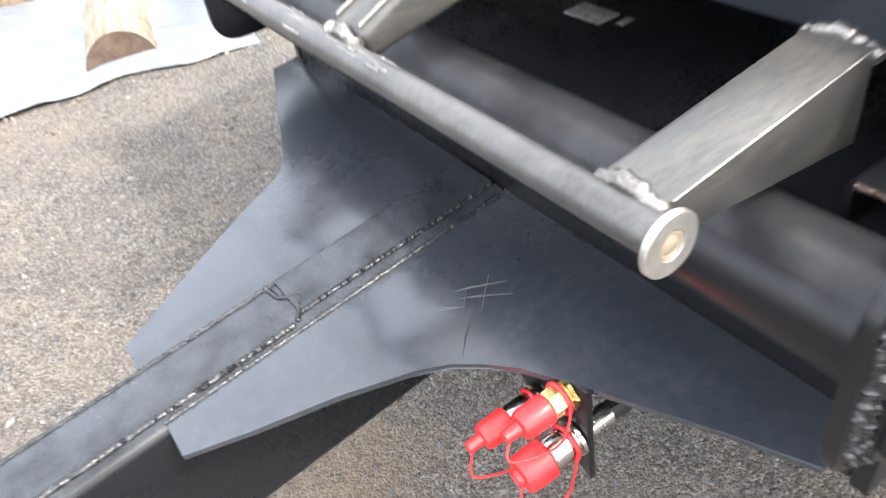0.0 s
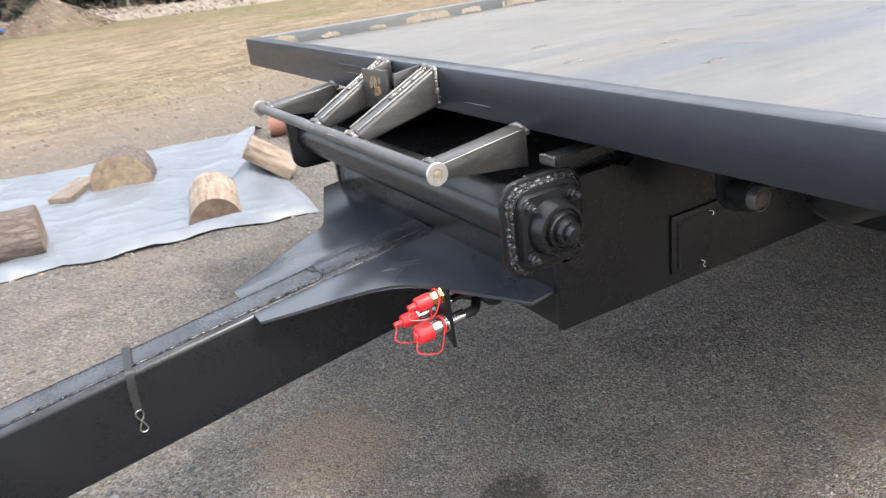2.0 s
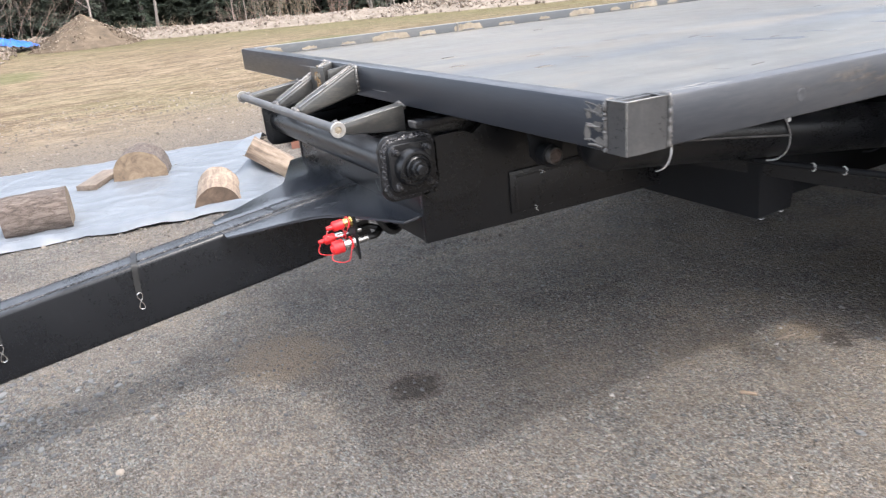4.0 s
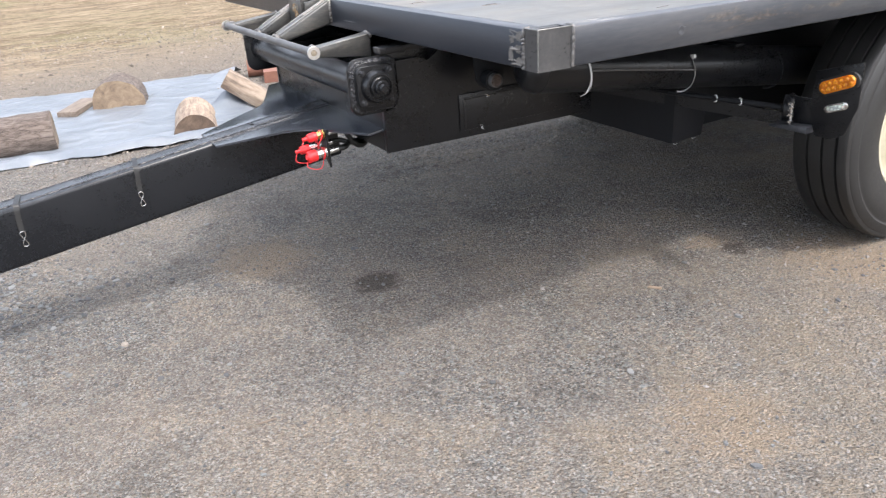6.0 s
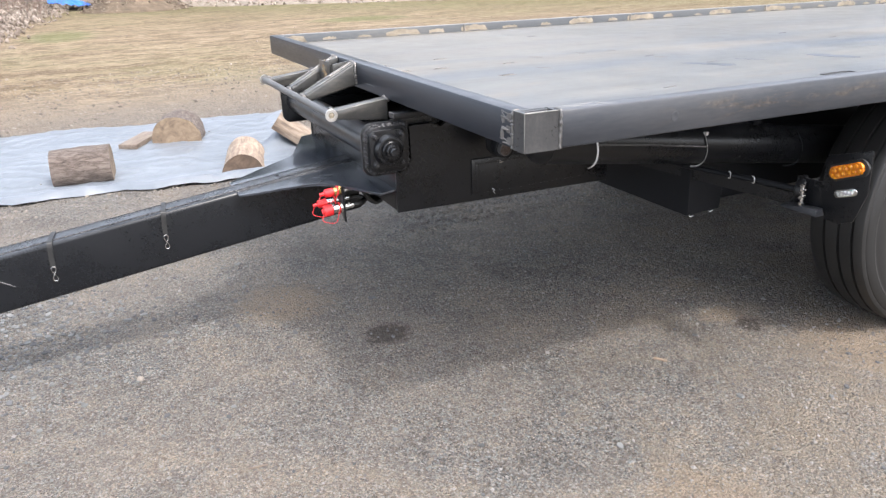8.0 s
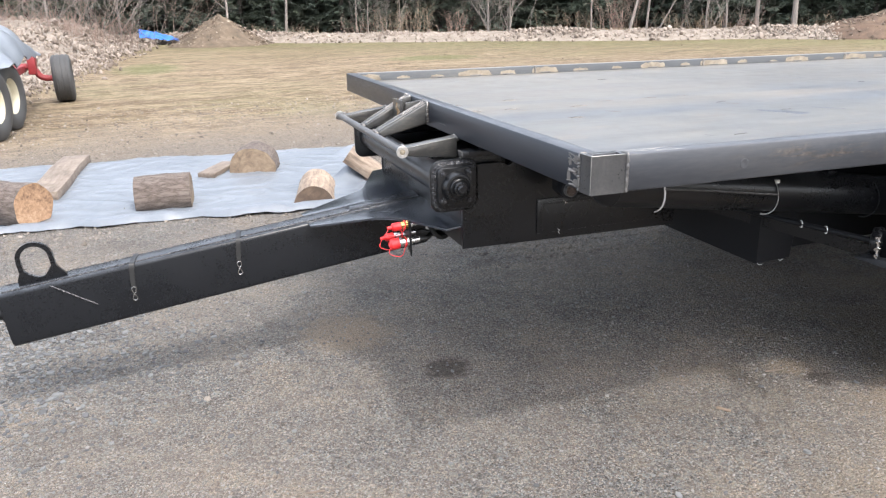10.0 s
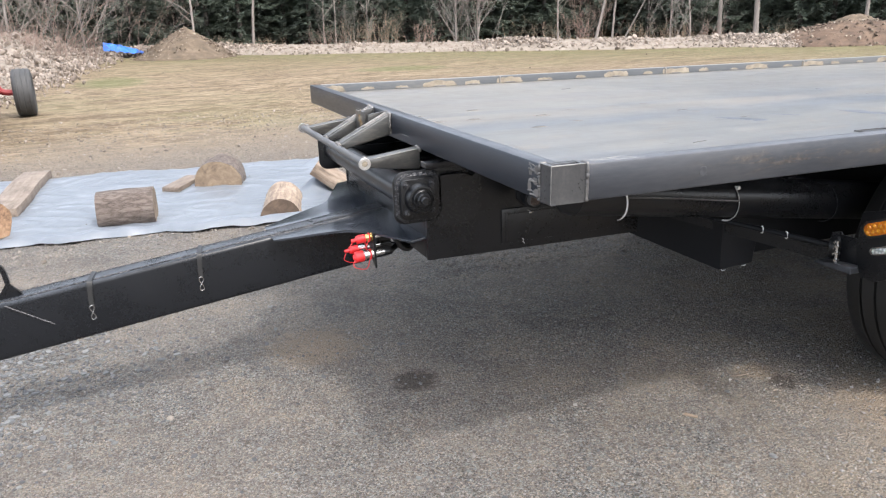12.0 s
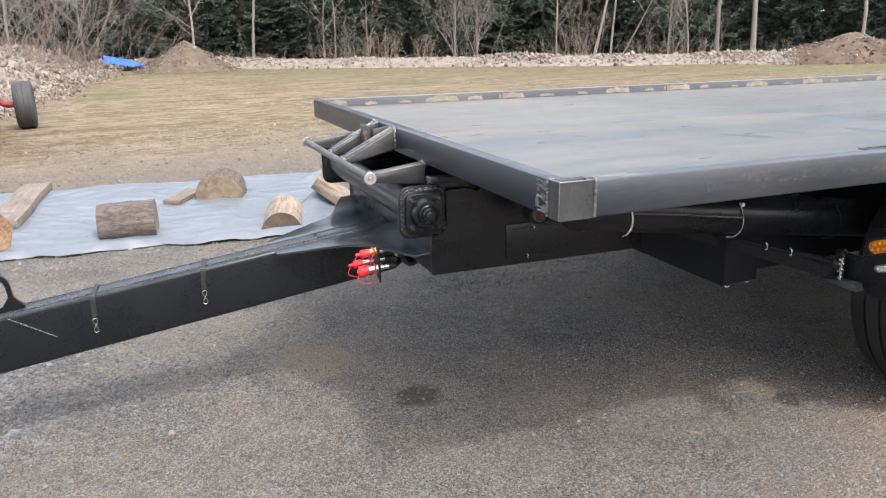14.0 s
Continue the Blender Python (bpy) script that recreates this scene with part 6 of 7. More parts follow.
build_sheet()
log("short bark-covered split log lying on the plastic sheet", 0.40, 0.155, (-1.065, 4.43, 0.022), -6, cut=0.55, seed=1)
log("half-round log with bark top and pale sawn face", 0.36, 0.205, (-0.27, 5.46, 0.024), 76, cut=0.12, seed=2)
log("peeled half-round log with brown sawn end", 0.64, 0.152, (0.068, 4.31, 0.022), 77, cut=-0.15, side=M_WOODSIDE, end=M_DARKEND, seed=3)
log("peeled split log leaning askew on the bunched sheet", 0.33, 0.098, (0.518, 4.61, 0.106), -20, tip=37, cut=0.45, side=M_GREYSIDE, end=M_WOODEND, seed=4, roll=6)
log("bark-covered log with an orange-tan sawn end", 0.50, 0.165, (-2.13, 4.45, 0.024), -40, cut=0.72, end=M_SPLIT, seed=5)
plank("short thin weathered plank on the plastic sheet", 0.50, 0.16, 0.045, (-0.60, 5.48, 0.024), 60)
plank("wide weathered grey-brown plank on the plastic sheet", 1.62, 0.24, 0.075, (-1.93, 5.78, 0.024), 86)


def old_pipe(label, p0, p1, r):
    bm = bmesh.new()
    p0, p1 = Vector(p0), Vector(p1)
    d = (p1 - p0).length
    lathe(bm, p0, p1 - p0, [(0.0, r * 0.88), (0.0, r * 0.99), (0.003, r), (d - 0.003, r), (d, r * 0.99), (d, r * 0.88), (d - 0.25, r * 0.87), (d - 0.26, 0)], 32, None, False)
    lathe(bm, p0, p1 - p0, [(0.0, r * 0.88), (0.25, r * 0.87), (0.26, 0)], 32, None, False)
    solid("steel_pipe", bm, M_RUST, label, "pipe", None, "rusty steel on the gravel")


old_pipe("rust-brown steel pipe lying on the gravel", (0.955, 5.86, 0.081), (2.86, 5.24, 0.081), 0.081)
bm = bmesh.new()
prism(bm, [(-0.15, 0.0), (0.15, 0.0), (0.15, 0.1), (0.138, 0.1), (0.138, 0.094), (-0.138, 0.094), (-0.138, 0.1), (-0.15, 0.1)], 0.0, 1.9, "x", 0.002)
solid("steel_channel", bm, M_RUST, "flat rusty steel channel lying beside the pipe", "steel channel", Matrix.Translation((1.02, 5.575, 0.0)) @ pose(0, 0, 0, 0, 0, -18), "rusty steel on the gravel")
bm = bmesh.new()
box(bm, (0, 0, 0), (1.9, 0.11, 0.2), 0.010)
solid("steel_beam", bm, M_BEAM, "brown-grey rusty square steel beam on the gravel", "beam", Matrix.Translation((1.262, 6.03, 0.0)) @ pose(0, 0, 0, 0, 0, -17), "rusty steel on the gravel")
tens = thing("strap_tensioner", "yellow painted strap tensioner lying on the rusty pipe", "tensioner", (1.42, 5.71, 0.162))
tens.matrix_world = Matrix.Translation((1.42, 5.709, 0.1615)) @ pose(0, 0, 0, 0, 0, -18)
bm = bmesh.new()
prism(bm, [(0.11, -0.055), (0.40, -0.045), (0.40, 0.045), (0.11, 0.050)], 0.0, 0.022, "z", 0.004)
part("tensioner_body", bm, M_YELLOW, tens)
bm = bmesh.new()
sweep(bm, curve_pts([(0.13, -0.040, 0.010), (0.05, -0.032, 0.010), (0.0, -0.012, 0.010), (0.0, 0.018, 0.010), (0.05, 0.034, 0.010), (0.13, 0.036, 0.010)], 30), 0.0085, 8)
part("handle_loop", bm, M_YELLOW, tens, "bent yellow handle loop")
bm = bmesh.new()
box(bm, (0.112, -0.058, 0.0225), (0.40, -0.040, 0.028), 0.002)
part("webbing", bm, M_RUBBER, tens, "dark webbing along the edge")


# ---- farm machine under a cover ----
def farm_tyre(parent, at, turn, R=0.44, half=0.16, rim=True):
    w = thing_part("wheel", parent, "implement wheel with ribbed black tyre")
    w.matrix_basis = pose(*at, 0, 0, turn)
    bm = bmesh.new()
    prof = [(-half * 0.75, R * 0.52), (-half * 0.95, R * 0.62), (-half, R * 0.78), (-half * 0.92, R * 0.92), (-half * 0.8, R * 0.975)]
    for g in (-0.5, 0.0, 0.5):
        prof += [(half * g - 0.010, R), (half * g - 0.006, R - 0.007), (half * g + 0.006, R - 0.007), (half * g + 0.010, R)]
    prof += [(-a, r) for a, r in prof[4::-1]]
    lathe(bm, (0, 0, 0), (1, 0, 0), prof, 48, None, False)
    part("tyre", bm, M_OLDRUBBER, w, "ribbed dusty black tyre")
    bm = bmesh.new()
    lathe(bm, (0, 0, 0), (1, 0, 0), [(half * 0.72, R * 0.54), (half * 0.78, R * 0.52), (half * 0.6, R * 0.48), (half * 0.2, R * 0.45), (half * 0.3, R * 0.25), (half * 0.5, R * 0.2), (half * 0.55, R * 0.1), (half * 0.55, 0)], 36, None, False)
    lathe(bm, (0, 0, 0), (-1, 0, 0), [(half * 0.72, R * 0.54), (half * 0.78, R * 0.52), (half * 0.6, R * 0.48), (half * 0.2, R * 0.45), (half * 0.2, 0)], 36, None, False)
    part("rim", bm, M_RIM, w, "cream painted rim")


def build_machine():
    mc = thing("farm_machine", "red farm implement with cream-rimmed tyres under a grey cover", "farm machine", (-3.2, 11.0, 0))
    farm_tyre(mc, (0.64, 1.72, 0.385), 4, 0.385, 0.15)
    farm_tyre(mc, (0.27, -1.45, 0.43), -10, 0.43, 0.14)
    farm_tyre(mc, (0.25, -2.38, 0.43), -10, 0.43, 0.14)
    bm = bmesh.new()
    box(bm, (-1.2, -2.6, 0.5), (0.10, 1.85, 0.62), 0.02)
    part("chassis", bm, M_REDPAINT, mc, "red painted chassis")
    bm = bmesh.new()
    sweep(bm, curve_pts([(0.0, 1.72, 0.60), (0.20, 1.72, 0.58), (0.32, 1.72, 0.42), (0.55, 1.72, 0.39)], 16), 0.05, 10)
    part("axle_arm", bm, M_REDPAINT, mc, "bent red axle arm")
    bm = bmesh.new()
    box(bm, (0.15, 1.62, 0.47), (0.27, 1.82, 0.80), 0.015)
    part("upright", bm, M_REDPAINT, mc, "red upright")
    bm = bmesh.new()
    rod(bm, (-1.4, -1.45, 0.43), (0.2, -1.45, 0.43), 0.045)
    rod(bm, (-1.4, -2.38, 0.43), (0.2, -2.38, 0.43), 0.045)
    part("axle", bm, M_REDPAINT, mc)
    for y, x in ((-1.45, -1.5), (1.72, -1.5)):
        farm_tyre(mc, (x, y, 0.385), 180, 0.385, 0.14)
    bm = bmesh.new()
    n = 30
    rows = []
    for j in range(n + 1):
        t = j / n
        row = []
        for i in range(n + 1):
            s = i / n
            x, y = -1.50 + 1.98 * s, -1.95 + 2.9 * t
            ex, ey = min(s, 1 - s) * 2, min(t, 1 - t) * 2
            top = 0.84 + 0.48 * (1 - (1 - ex) ** 4) * (1 - (1 - ey) ** 4)
            nn = noise.noise(Vector((x * 2, y * 2, 3))) * 0.10 + noise.noise(Vector((x * 6, y * 6, 5))) * 0.04
            row.append(bm.verts.new((x + nn * 0.3, y + nn * 0.2, top + nn)))
        rows.append(row)
    for a, b in zip(rows, rows[1:]):
        for i in range(n):
            bm.faces.new((a[i], a[i + 1], b[i + 1], b[i]))
    g = bmesh.ops.extrude_face_region(bm, geom=list(bm.faces))
    for v in g["geom"]:
        if isinstance(v, bmesh.types.BMVert):
            v.co.z -= 0.01
    part("cover", bm, M_SHEET, mc, "crumpled grey plastic cover")


build_machine()


# ---- soil, stones ----
def mound(name, label, c, rx, ry, h, turn, seed, power, mat):
    bm = bmesh.new()
    n, m = 44, 90
    rings = []
    for i in range(n + 1):
        f = i / n
        ring = []
        for k in range(m):
            a = 2 * math.pi * k / m
            wob = 1 + 0.10 * noise.noise(Vector((math.cos(a) * 1.5, math.sin(a) * 1.5, seed)))
            x, y = rx * f * wob * math.cos(a), ry * f * wob * math.sin(a)
            z = h * max(0.0, 1 - f ** power) ** 1.05
            z += (noise.noise(Vector((x * 1.6, y * 1.6, seed))) * 0.07 + noise.noise(Vector((x * 5, y * 5, seed))) * 0.05 + noise.noise(Vector((x * 12, y * 12, seed))) * 0.02) * h * (1 - f * 0.6)
            ring.append(bm.verts.new((x, y, max(z, -0.03) - (0.05 if i == n else 0))))
        rings.append(ring)
    for a, b in zip(rings, rings[1:]):
        for k in range(m):
            bm.faces.new((a[k], a[(k + 1) % m], b[(k + 1) % m], b[k]))
    bmesh.ops.remove_doubles(bm, verts=bm.verts, dist=0.002)
    return solid(name, bm, mat, label, name.replace("_", " "), Matrix.Translation(c) @ pose(0, 0, 0, 0, 0, turn))


mound("soil_mound", "conical pile of dry brown soil on the lawn", (1.30, 30.9, 0), 2.0, 1.85, 1.17, 0, 3.1, 1.08, M_SOIL)
mound("rubble_mound", "low dark pile of soil mixed with stones", (22.2, 17.7, 0), 3.6, 1.9, 0.74, -38, 7.7, 1.7, M_DARKSOIL)
mound("sandy_mound", "low hump of pale sandy soil behind the dark pile", (22.6, 18.2, 0), 1.75, 1.4, 0.92, -38, 2.7, 1.5, M_SOIL)


def heaped_stones(name, label, spots, seed):
    """Many rough stones joined into one heap."""
    rnd = random.Random(seed)
    proto = []
    for k in range(10):
        t = bmesh.new()
        bmesh.ops.create_icosphere(t, subdivisions=1, radius=1.0)
        for v in t.verts:
            v.co *= 1 + rnd.uniform(-0.28, 0.28)
        t.verts.index_update()
        proto.append(([v.co.copy() for v in t.verts], [[v.index for v in f.verts] for f in t.faces]))
        t.free()
    verts, faces = [], []
    for x, y, z, r in spots:
        pv, pf = proto[rnd.randrange(10)]
        rot = Euler((rnd.uniform(0, 6), rnd.uniform(0, 6), rnd.uniform(0, 6))).to_matrix()
        sc = Vector((r * rnd.uniform(0.8, 1.3), r * rnd.uniform(0.7, 1.1), r * rnd.uniform(0.5, 0.9)))
        base = len(verts)
        verts += [tuple(rot @ Vector((p.x * sc.x, p.y * sc.y, p.z * sc.z)) + Vector((x, y, z))) for p in pv]
        faces += [[i + base for i in f] for f in pf]
    me = bpy.data.meshes.new(name)
    me.from_pydata(verts, [], faces)
    me.materials.append(M_STONEMIX)
    return tagged(new(name, me), label, "stones", kind="stuff")


def mound_spots(c, rx, ry, h, turn, n, seed, power, big=1.0):
    rnd = random.Random(seed)
    out = []
    for i in range(n):
        f, a = rnd.random() ** 0.6 * 1.08, rnd.uniform(0, 6.28)
        x, y = rx * f * math.cos(a), ry * f * math.sin(a)
        q = pose(0, 0, 0, 0, 0, turn) @ Vector((x, y, 0))
        r = (0.008 + rnd.expovariate(1 / 0.009)) * big
        out.append((c[0] + q.x, c[1] + q.y, h * max(0, 1 - f ** power) ** 1.05 + r * 0.2, min(r, 0.07)))
    return out


def stone_mix(name, stops, rough=0.88):
    m, nt, b = material(name)
    g = nt.nodes.new("ShaderNodeNewGeometry")
    v = coords(nt, "Object")
    f = arith(nt, "ADD", arith(nt, "MULTIPLY", g.outputs["Random Per Island"], 0.65), arith(nt, "MULTIPLY", noise_tex(nt, v, 12, 5, 0.65), 0.35))
    nt.links.new(ramp(nt, f, stops), b.inputs["Base Color"])
    b.inputs["Roughness"].default_value = rough
    bump(nt, b, noise_tex(nt, v, 30, 4, 0.6), 0.5, 0.02)
    return m


M_STONEMIX = stone_mix("heap_stone", [(0.15, (0.115, 0.090, 0.072)), (0.5, (0.192, 0.158, 0.130)), (0.85, (0.29, 0.248, 0.208))])
M_PEBBLE = stone_mix("yard_pebble", [(0.12, (0.05, 0.046, 0.043)), (0.45, (0.135, 0.124, 0.113)), (0.75, (0.20, 0.188, 0.175)), (0.95, (0.29, 0.275, 0.258))])


def berm_spots():
    rnd = random.Random(11)
    line = [Vector(p) for p in ((-3.5, 35.5), (2.5, 33.5), (8.6, 28.4), (14.6, 23.6), (19.6, 19.6), (20.6, 18.75))]
    pts = curve_pts([(p.x, p.y, 0) for p in line], 400)
    out = []
    for i in range(18000):
        k = rnd.randrange(len(pts) - 1)
        p = pts[k].lerp(pts[k + 1], rnd.random())
        d = (pts[k + 1] - pts[k]).normalized()
        nrm = Vector((-d.y, d.x, 0))
        off = rnd.gauss(0, 0.62)
        off = max(-1.7, min(1.7, off))
        h = 0.40 * max(0, 1 - (abs(off) / 1.6) ** 1.6) * (0.85 + 0.4 * noise.noise(Vector((p.x * 0.5, p.y * 0.5, 0))))
        r = min(0.12, 0.018 + rnd.expovariate(1 / 0.017))
        q = p + nrm * off
        out.append((q.x, q.y, h * rnd.uniform(0.55, 1.0) + r * 0.1, r))
    return out


def side_heap_spots():
    rnd = random.Random(12)
    out = []
    for i in range(20000):
        t = rnd.random()
        edge = Vector((-2.7, 13.2, 0)).lerp(Vector((-0.9, 32.5, 0)), t)
        w = 0.9 + 8.0 * rnd.random() ** 1.25
        r = min(0.15, 0.018 + rnd.expovariate(1 / 0.024)) * (0.6 + 0.5 * t)
        x = edge.x - w + rnd.gauss(0, 0.4)
        y = edge.y + rnd.gauss(0, 0.5)
        h = min(1.25, max(0, (w - 0.8) * 0.42)) * (0.45 + 0.55 * t) * (0.9 + 0.3 * noise.noise(Vector((x * 0.6, y * 0.6, 2))))
        out.append((x, y, h * rnd.uniform(0.8, 1.0) + r * 0.1, r))
    return out


heaped_stones("stone_berm", "long low berm of pale broken stones along the lawn", berm_spots(), 21)
M_CLOD = stone_mix("soil_clod", [(0.15, (0.060, 0.043, 0.031)), (0.55, (0.105, 0.077, 0.055)), (0.76, (0.22, 0.18, 0.14)), (0.88, (0.42, 0.37, 0.31))])
for nm, lab, spots in (("soil_clods", "dry clods and pebbles strewn over the soil pile", mound_spots((1.30, 30.9), 2.0, 1.85, 1.13, 0, 2600, 33, 1.15)), ("rubble_clods", "pale stones and clods strewn over the dark pile", mound_spots((22.2, 17.7), 3.6, 1.9, 0.74, -38, 1300, 34, 1.7, 1.9) + mound_spots((22.6, 18.2), 1.75, 1.4, 0.92, -38, 260, 36, 1.5, 1.9))):
    ob = heaped_stones(nm, lab, spots, 35)
    ob.data.materials.clear()
    ob.data.materials.append(M_CLOD)
heaped_stones("stone_heap", "spread heap of pale broken stones behind the machine", side_heap_spots(), 22)


def stone_bank():
    """Earth core under the heaps, so that no lawn shows between the stones."""
    bm = bmesh.new()
    n, m = 40, 24
    rows = []
    for j in range(n + 1):
        t = j / n
        edge = Vector((-2.7, 13.2, 0)).lerp(Vector((-0.9, 33.5, 0)), t)
        row = []
        for i in range(m + 1):
            w = 12.0 * i / m
            x, y = edge.x - w + 0.2, edge.y
            h = min(1.25, max(0, (w - 0.8) * 0.42)) * (0.45 + 0.55 * t) * (0.9 + 0.3 * noise.noise(Vector((x * 0.6, y * 0.6, 2)))) - 0.01
            h -= 0.09 * max(0.0, 1 - h / 0.25)
            row.append(bm.verts.new((x, y, h if 0 < j < n else -0.2)))
        rows.append(row)
    for a, b in zip(rows, rows[1:]):
        for i in range(m):
            bm.faces.new((a[i], a[i + 1], b[i + 1], b[i]))
    solid("stony_bank", bm, M_RUBBLE, "bank of pale rubble beside the lawn", "bank", kind="structure")


stone_bank()


def berm_core():
    bm = bmesh.new()
    pts = curve_pts([(-3.5, 35.5, 0), (2.5, 33.5, 0), (8.6, 28.4, 0), (14.6, 23.6, 0), (19.6, 19.6, 0), (20.6, 18.75, 0)], 160)
    rows = []
    for i, p in enumerate(pts):
        d = (pts[min(i + 1, 160)] - pts[max(i - 1, 0)]).normalized()
        nrm = Vector((-d.y, d.x, 0))
        row = []
        for k in range(13):
            off = -1.7 + 3.4 * k / 12
            h = 0.34 * max(0, 1 - (abs(off) / 1.6) ** 1.6) - 0.045 + 0.03 * noise.noise(Vector((p.x * 3 + k, p.y * 3, 0)))
            row.append(bm.verts.new(p + nrm * off + Vector((0, 0, h if abs(off) < 1.65 else -0.1))))
        rows.append(row)
    for a, b in zip(rows, rows[1:]):
        for k in range(12):
            bm.faces.new((a[k], a[k + 1], b[k + 1], b[k]))
    solid("berm_core", bm, M_RUBBLE, "sandy rubble core of the stone berm", "bank", kind="structure")


berm_core()

# blue sheet slumped over the stones
bm = bmesh.new()
n = 34
rows = []
for j in range(n + 1):
    row = []
    for i in range(n + 1):
        s, t = i / n, j / n
        x, y = 1.55 * s, 1.2 * t + 0.30 * s
        z = (0.52 * (1 - s) ** 0.6 + 0.12) * (0.35 + 0.65 * math.sin(math.pi * (0.12 + 0.62 * t))) + 0.10 * noise.noise(Vector((x * 2.5, y * 2.5, 1))) + 0.05 * noise.noise(Vector((x * 7, y * 7, 2)))
        row.append(bm.verts.new((x, y, max(0.02, z))))
    rows.append(row)
for a, b in zip(rows, rows[1:]):
    for i in range(n):
        bm.faces.new((a[i], a[i + 1], b[i + 1], b[i]))
g = bmesh.ops.extrude_face_region(bm, geom=list(bm.faces))
for v in g["geom"]:
    if isinstance(v, bmesh.types.BMVert):
        v.co.z -= 0.012
solid("blue_tarpaulin", bm, M_BLUETARP, "crumpled bright blue tarpaulin slumped over stones", "tarpaulin", Matrix.Translation((-1.75, 32.2, 0.0)))


# ---- woods ----
def far_at(az, dist):
    """A place by compass bearing from the open end of the yard."""
    return (-0.93 + dist * math.sin(radians(az)), -1.55 + dist * math.cos(radians(az)), 0)


def branch(bm, p, way, length, r, depth, rnd, up=0.25, kids=(3, 5), lean=0.7):
    n = 5
    pts, rad = [Vector(p)], [r]
    d = Vector(way).normalized()
    for i in range(n):
        d = (d + Vector((rnd.gauss(0, 0.12), rnd.gauss(0, 0.12), rnd.gauss(0.03, 0.06) + up * 0.12))).normalized()
        pts.append(pts[-1] + d * length / n)
        rad.append(r * (1 - 0.72 * (i + 1) / n))
    sweep(bm, pts, rad, 5 if depth > 1 else 3)
    if depth:
        for k in range(rnd.randint(*kids)):
            f = rnd.uniform(0.25, 0.98)
            i = min(int(f * n), n - 1)
            q = pts[i].lerp(pts[i + 1], f * n - i)
            t = (pts[i + 1] - pts[i]).normalized()
            side = t.orthogonal().normalized()
            side.rotate(Matrix.Rotation(rnd.uniform(0, 6.28), 3, t))
            w = (t * rnd.uniform(0.5, 1.0) + side * lean).normalized()
            branch(bm, q, w, length * rnd.uniform(0.38, 0.62) * (1.1 - f * 0.4), max(0.004, rad[i] * 0.55), depth - 1, rnd, up, kids, lean)


def bare_tree(label, at, h, r, seed, first=0.25, tilt=(0, 0), lean=0.75, limbs=9, mat=None):
    rnd = random.Random(seed)
    t = thing("bare_tree", label, "tree", at, "bare trees at the edge of the woods")
    bm = bmesh.new()
    n = 12
    r *= 0.55
    pts, rad = [Vector((0, 0, -0.15))], [r * 1.25]
    d = Vector((tilt[0], tilt[1], 1)).normalized()
    for i in range(n):
        d = (d + Vector((rnd.gauss(0, 0.03), rnd.gauss(0, 0.03), 0.02))).normalized()
        pts.append(pts[-1] + d * h / n)
        rad.append(r * (1 - 0.88 * (i + 1) / n))
    sweep(bm, pts, rad, 9)
    part("trunk", bm, mat or M_BARKGREY, t)
    bm = bmesh.new()
    limbs = int(limbs * 1.7)
    for k in range(limbs):
        f = first + (1 - first) * (k + rnd.random()) / limbs * 0.97
        i = min(int(f * n), n - 1)
        q = pts[i].lerp(pts[i + 1], f * n - i)
        a = rnd.uniform(0, 6.28)
        way = Vector((math.cos(a) * lean, math.sin(a) * lean, 0.75))
        branch(bm, q, way, h * rnd.uniform(0.22, 0.40) * (1.15 - f * 0.7), max(0.007, rad[i] * 0.42), 3 if k < limbs - 2 else 2, rnd)
    part("crown", bm, mat or M_BARKGREY, t, "bare twiggy crown")
    return t


def shrub(name, label, at, h, stems, spread, seed, mat, depth=1, splay=0.55):
    rnd = random.Random(seed)
    bm = bmesh.new()
    for k in range(stems):
        a = rnd.uniform(0, 6.28)
        q = Vector((math.cos(a), math.sin(a), 0)) * rnd.random() * spread * 0.4 + Vector((0, 0, -0.05))
        way = Vector((math.cos(a) * rnd.uniform(0, splay), math.sin(a) * rnd.uniform(0, splay), 1))
        branch(bm, q, way, h * rnd.uniform(0.6, 1.05), 0.005 + (0.0022 if depth > 1 else 0.004) * h * rnd.random(), depth, rnd, 0.1, (2, 4), 0.5)
    return solid(name, bm, mat, label, "shrub", Matrix.Translation(at), "brush along the stone berm")


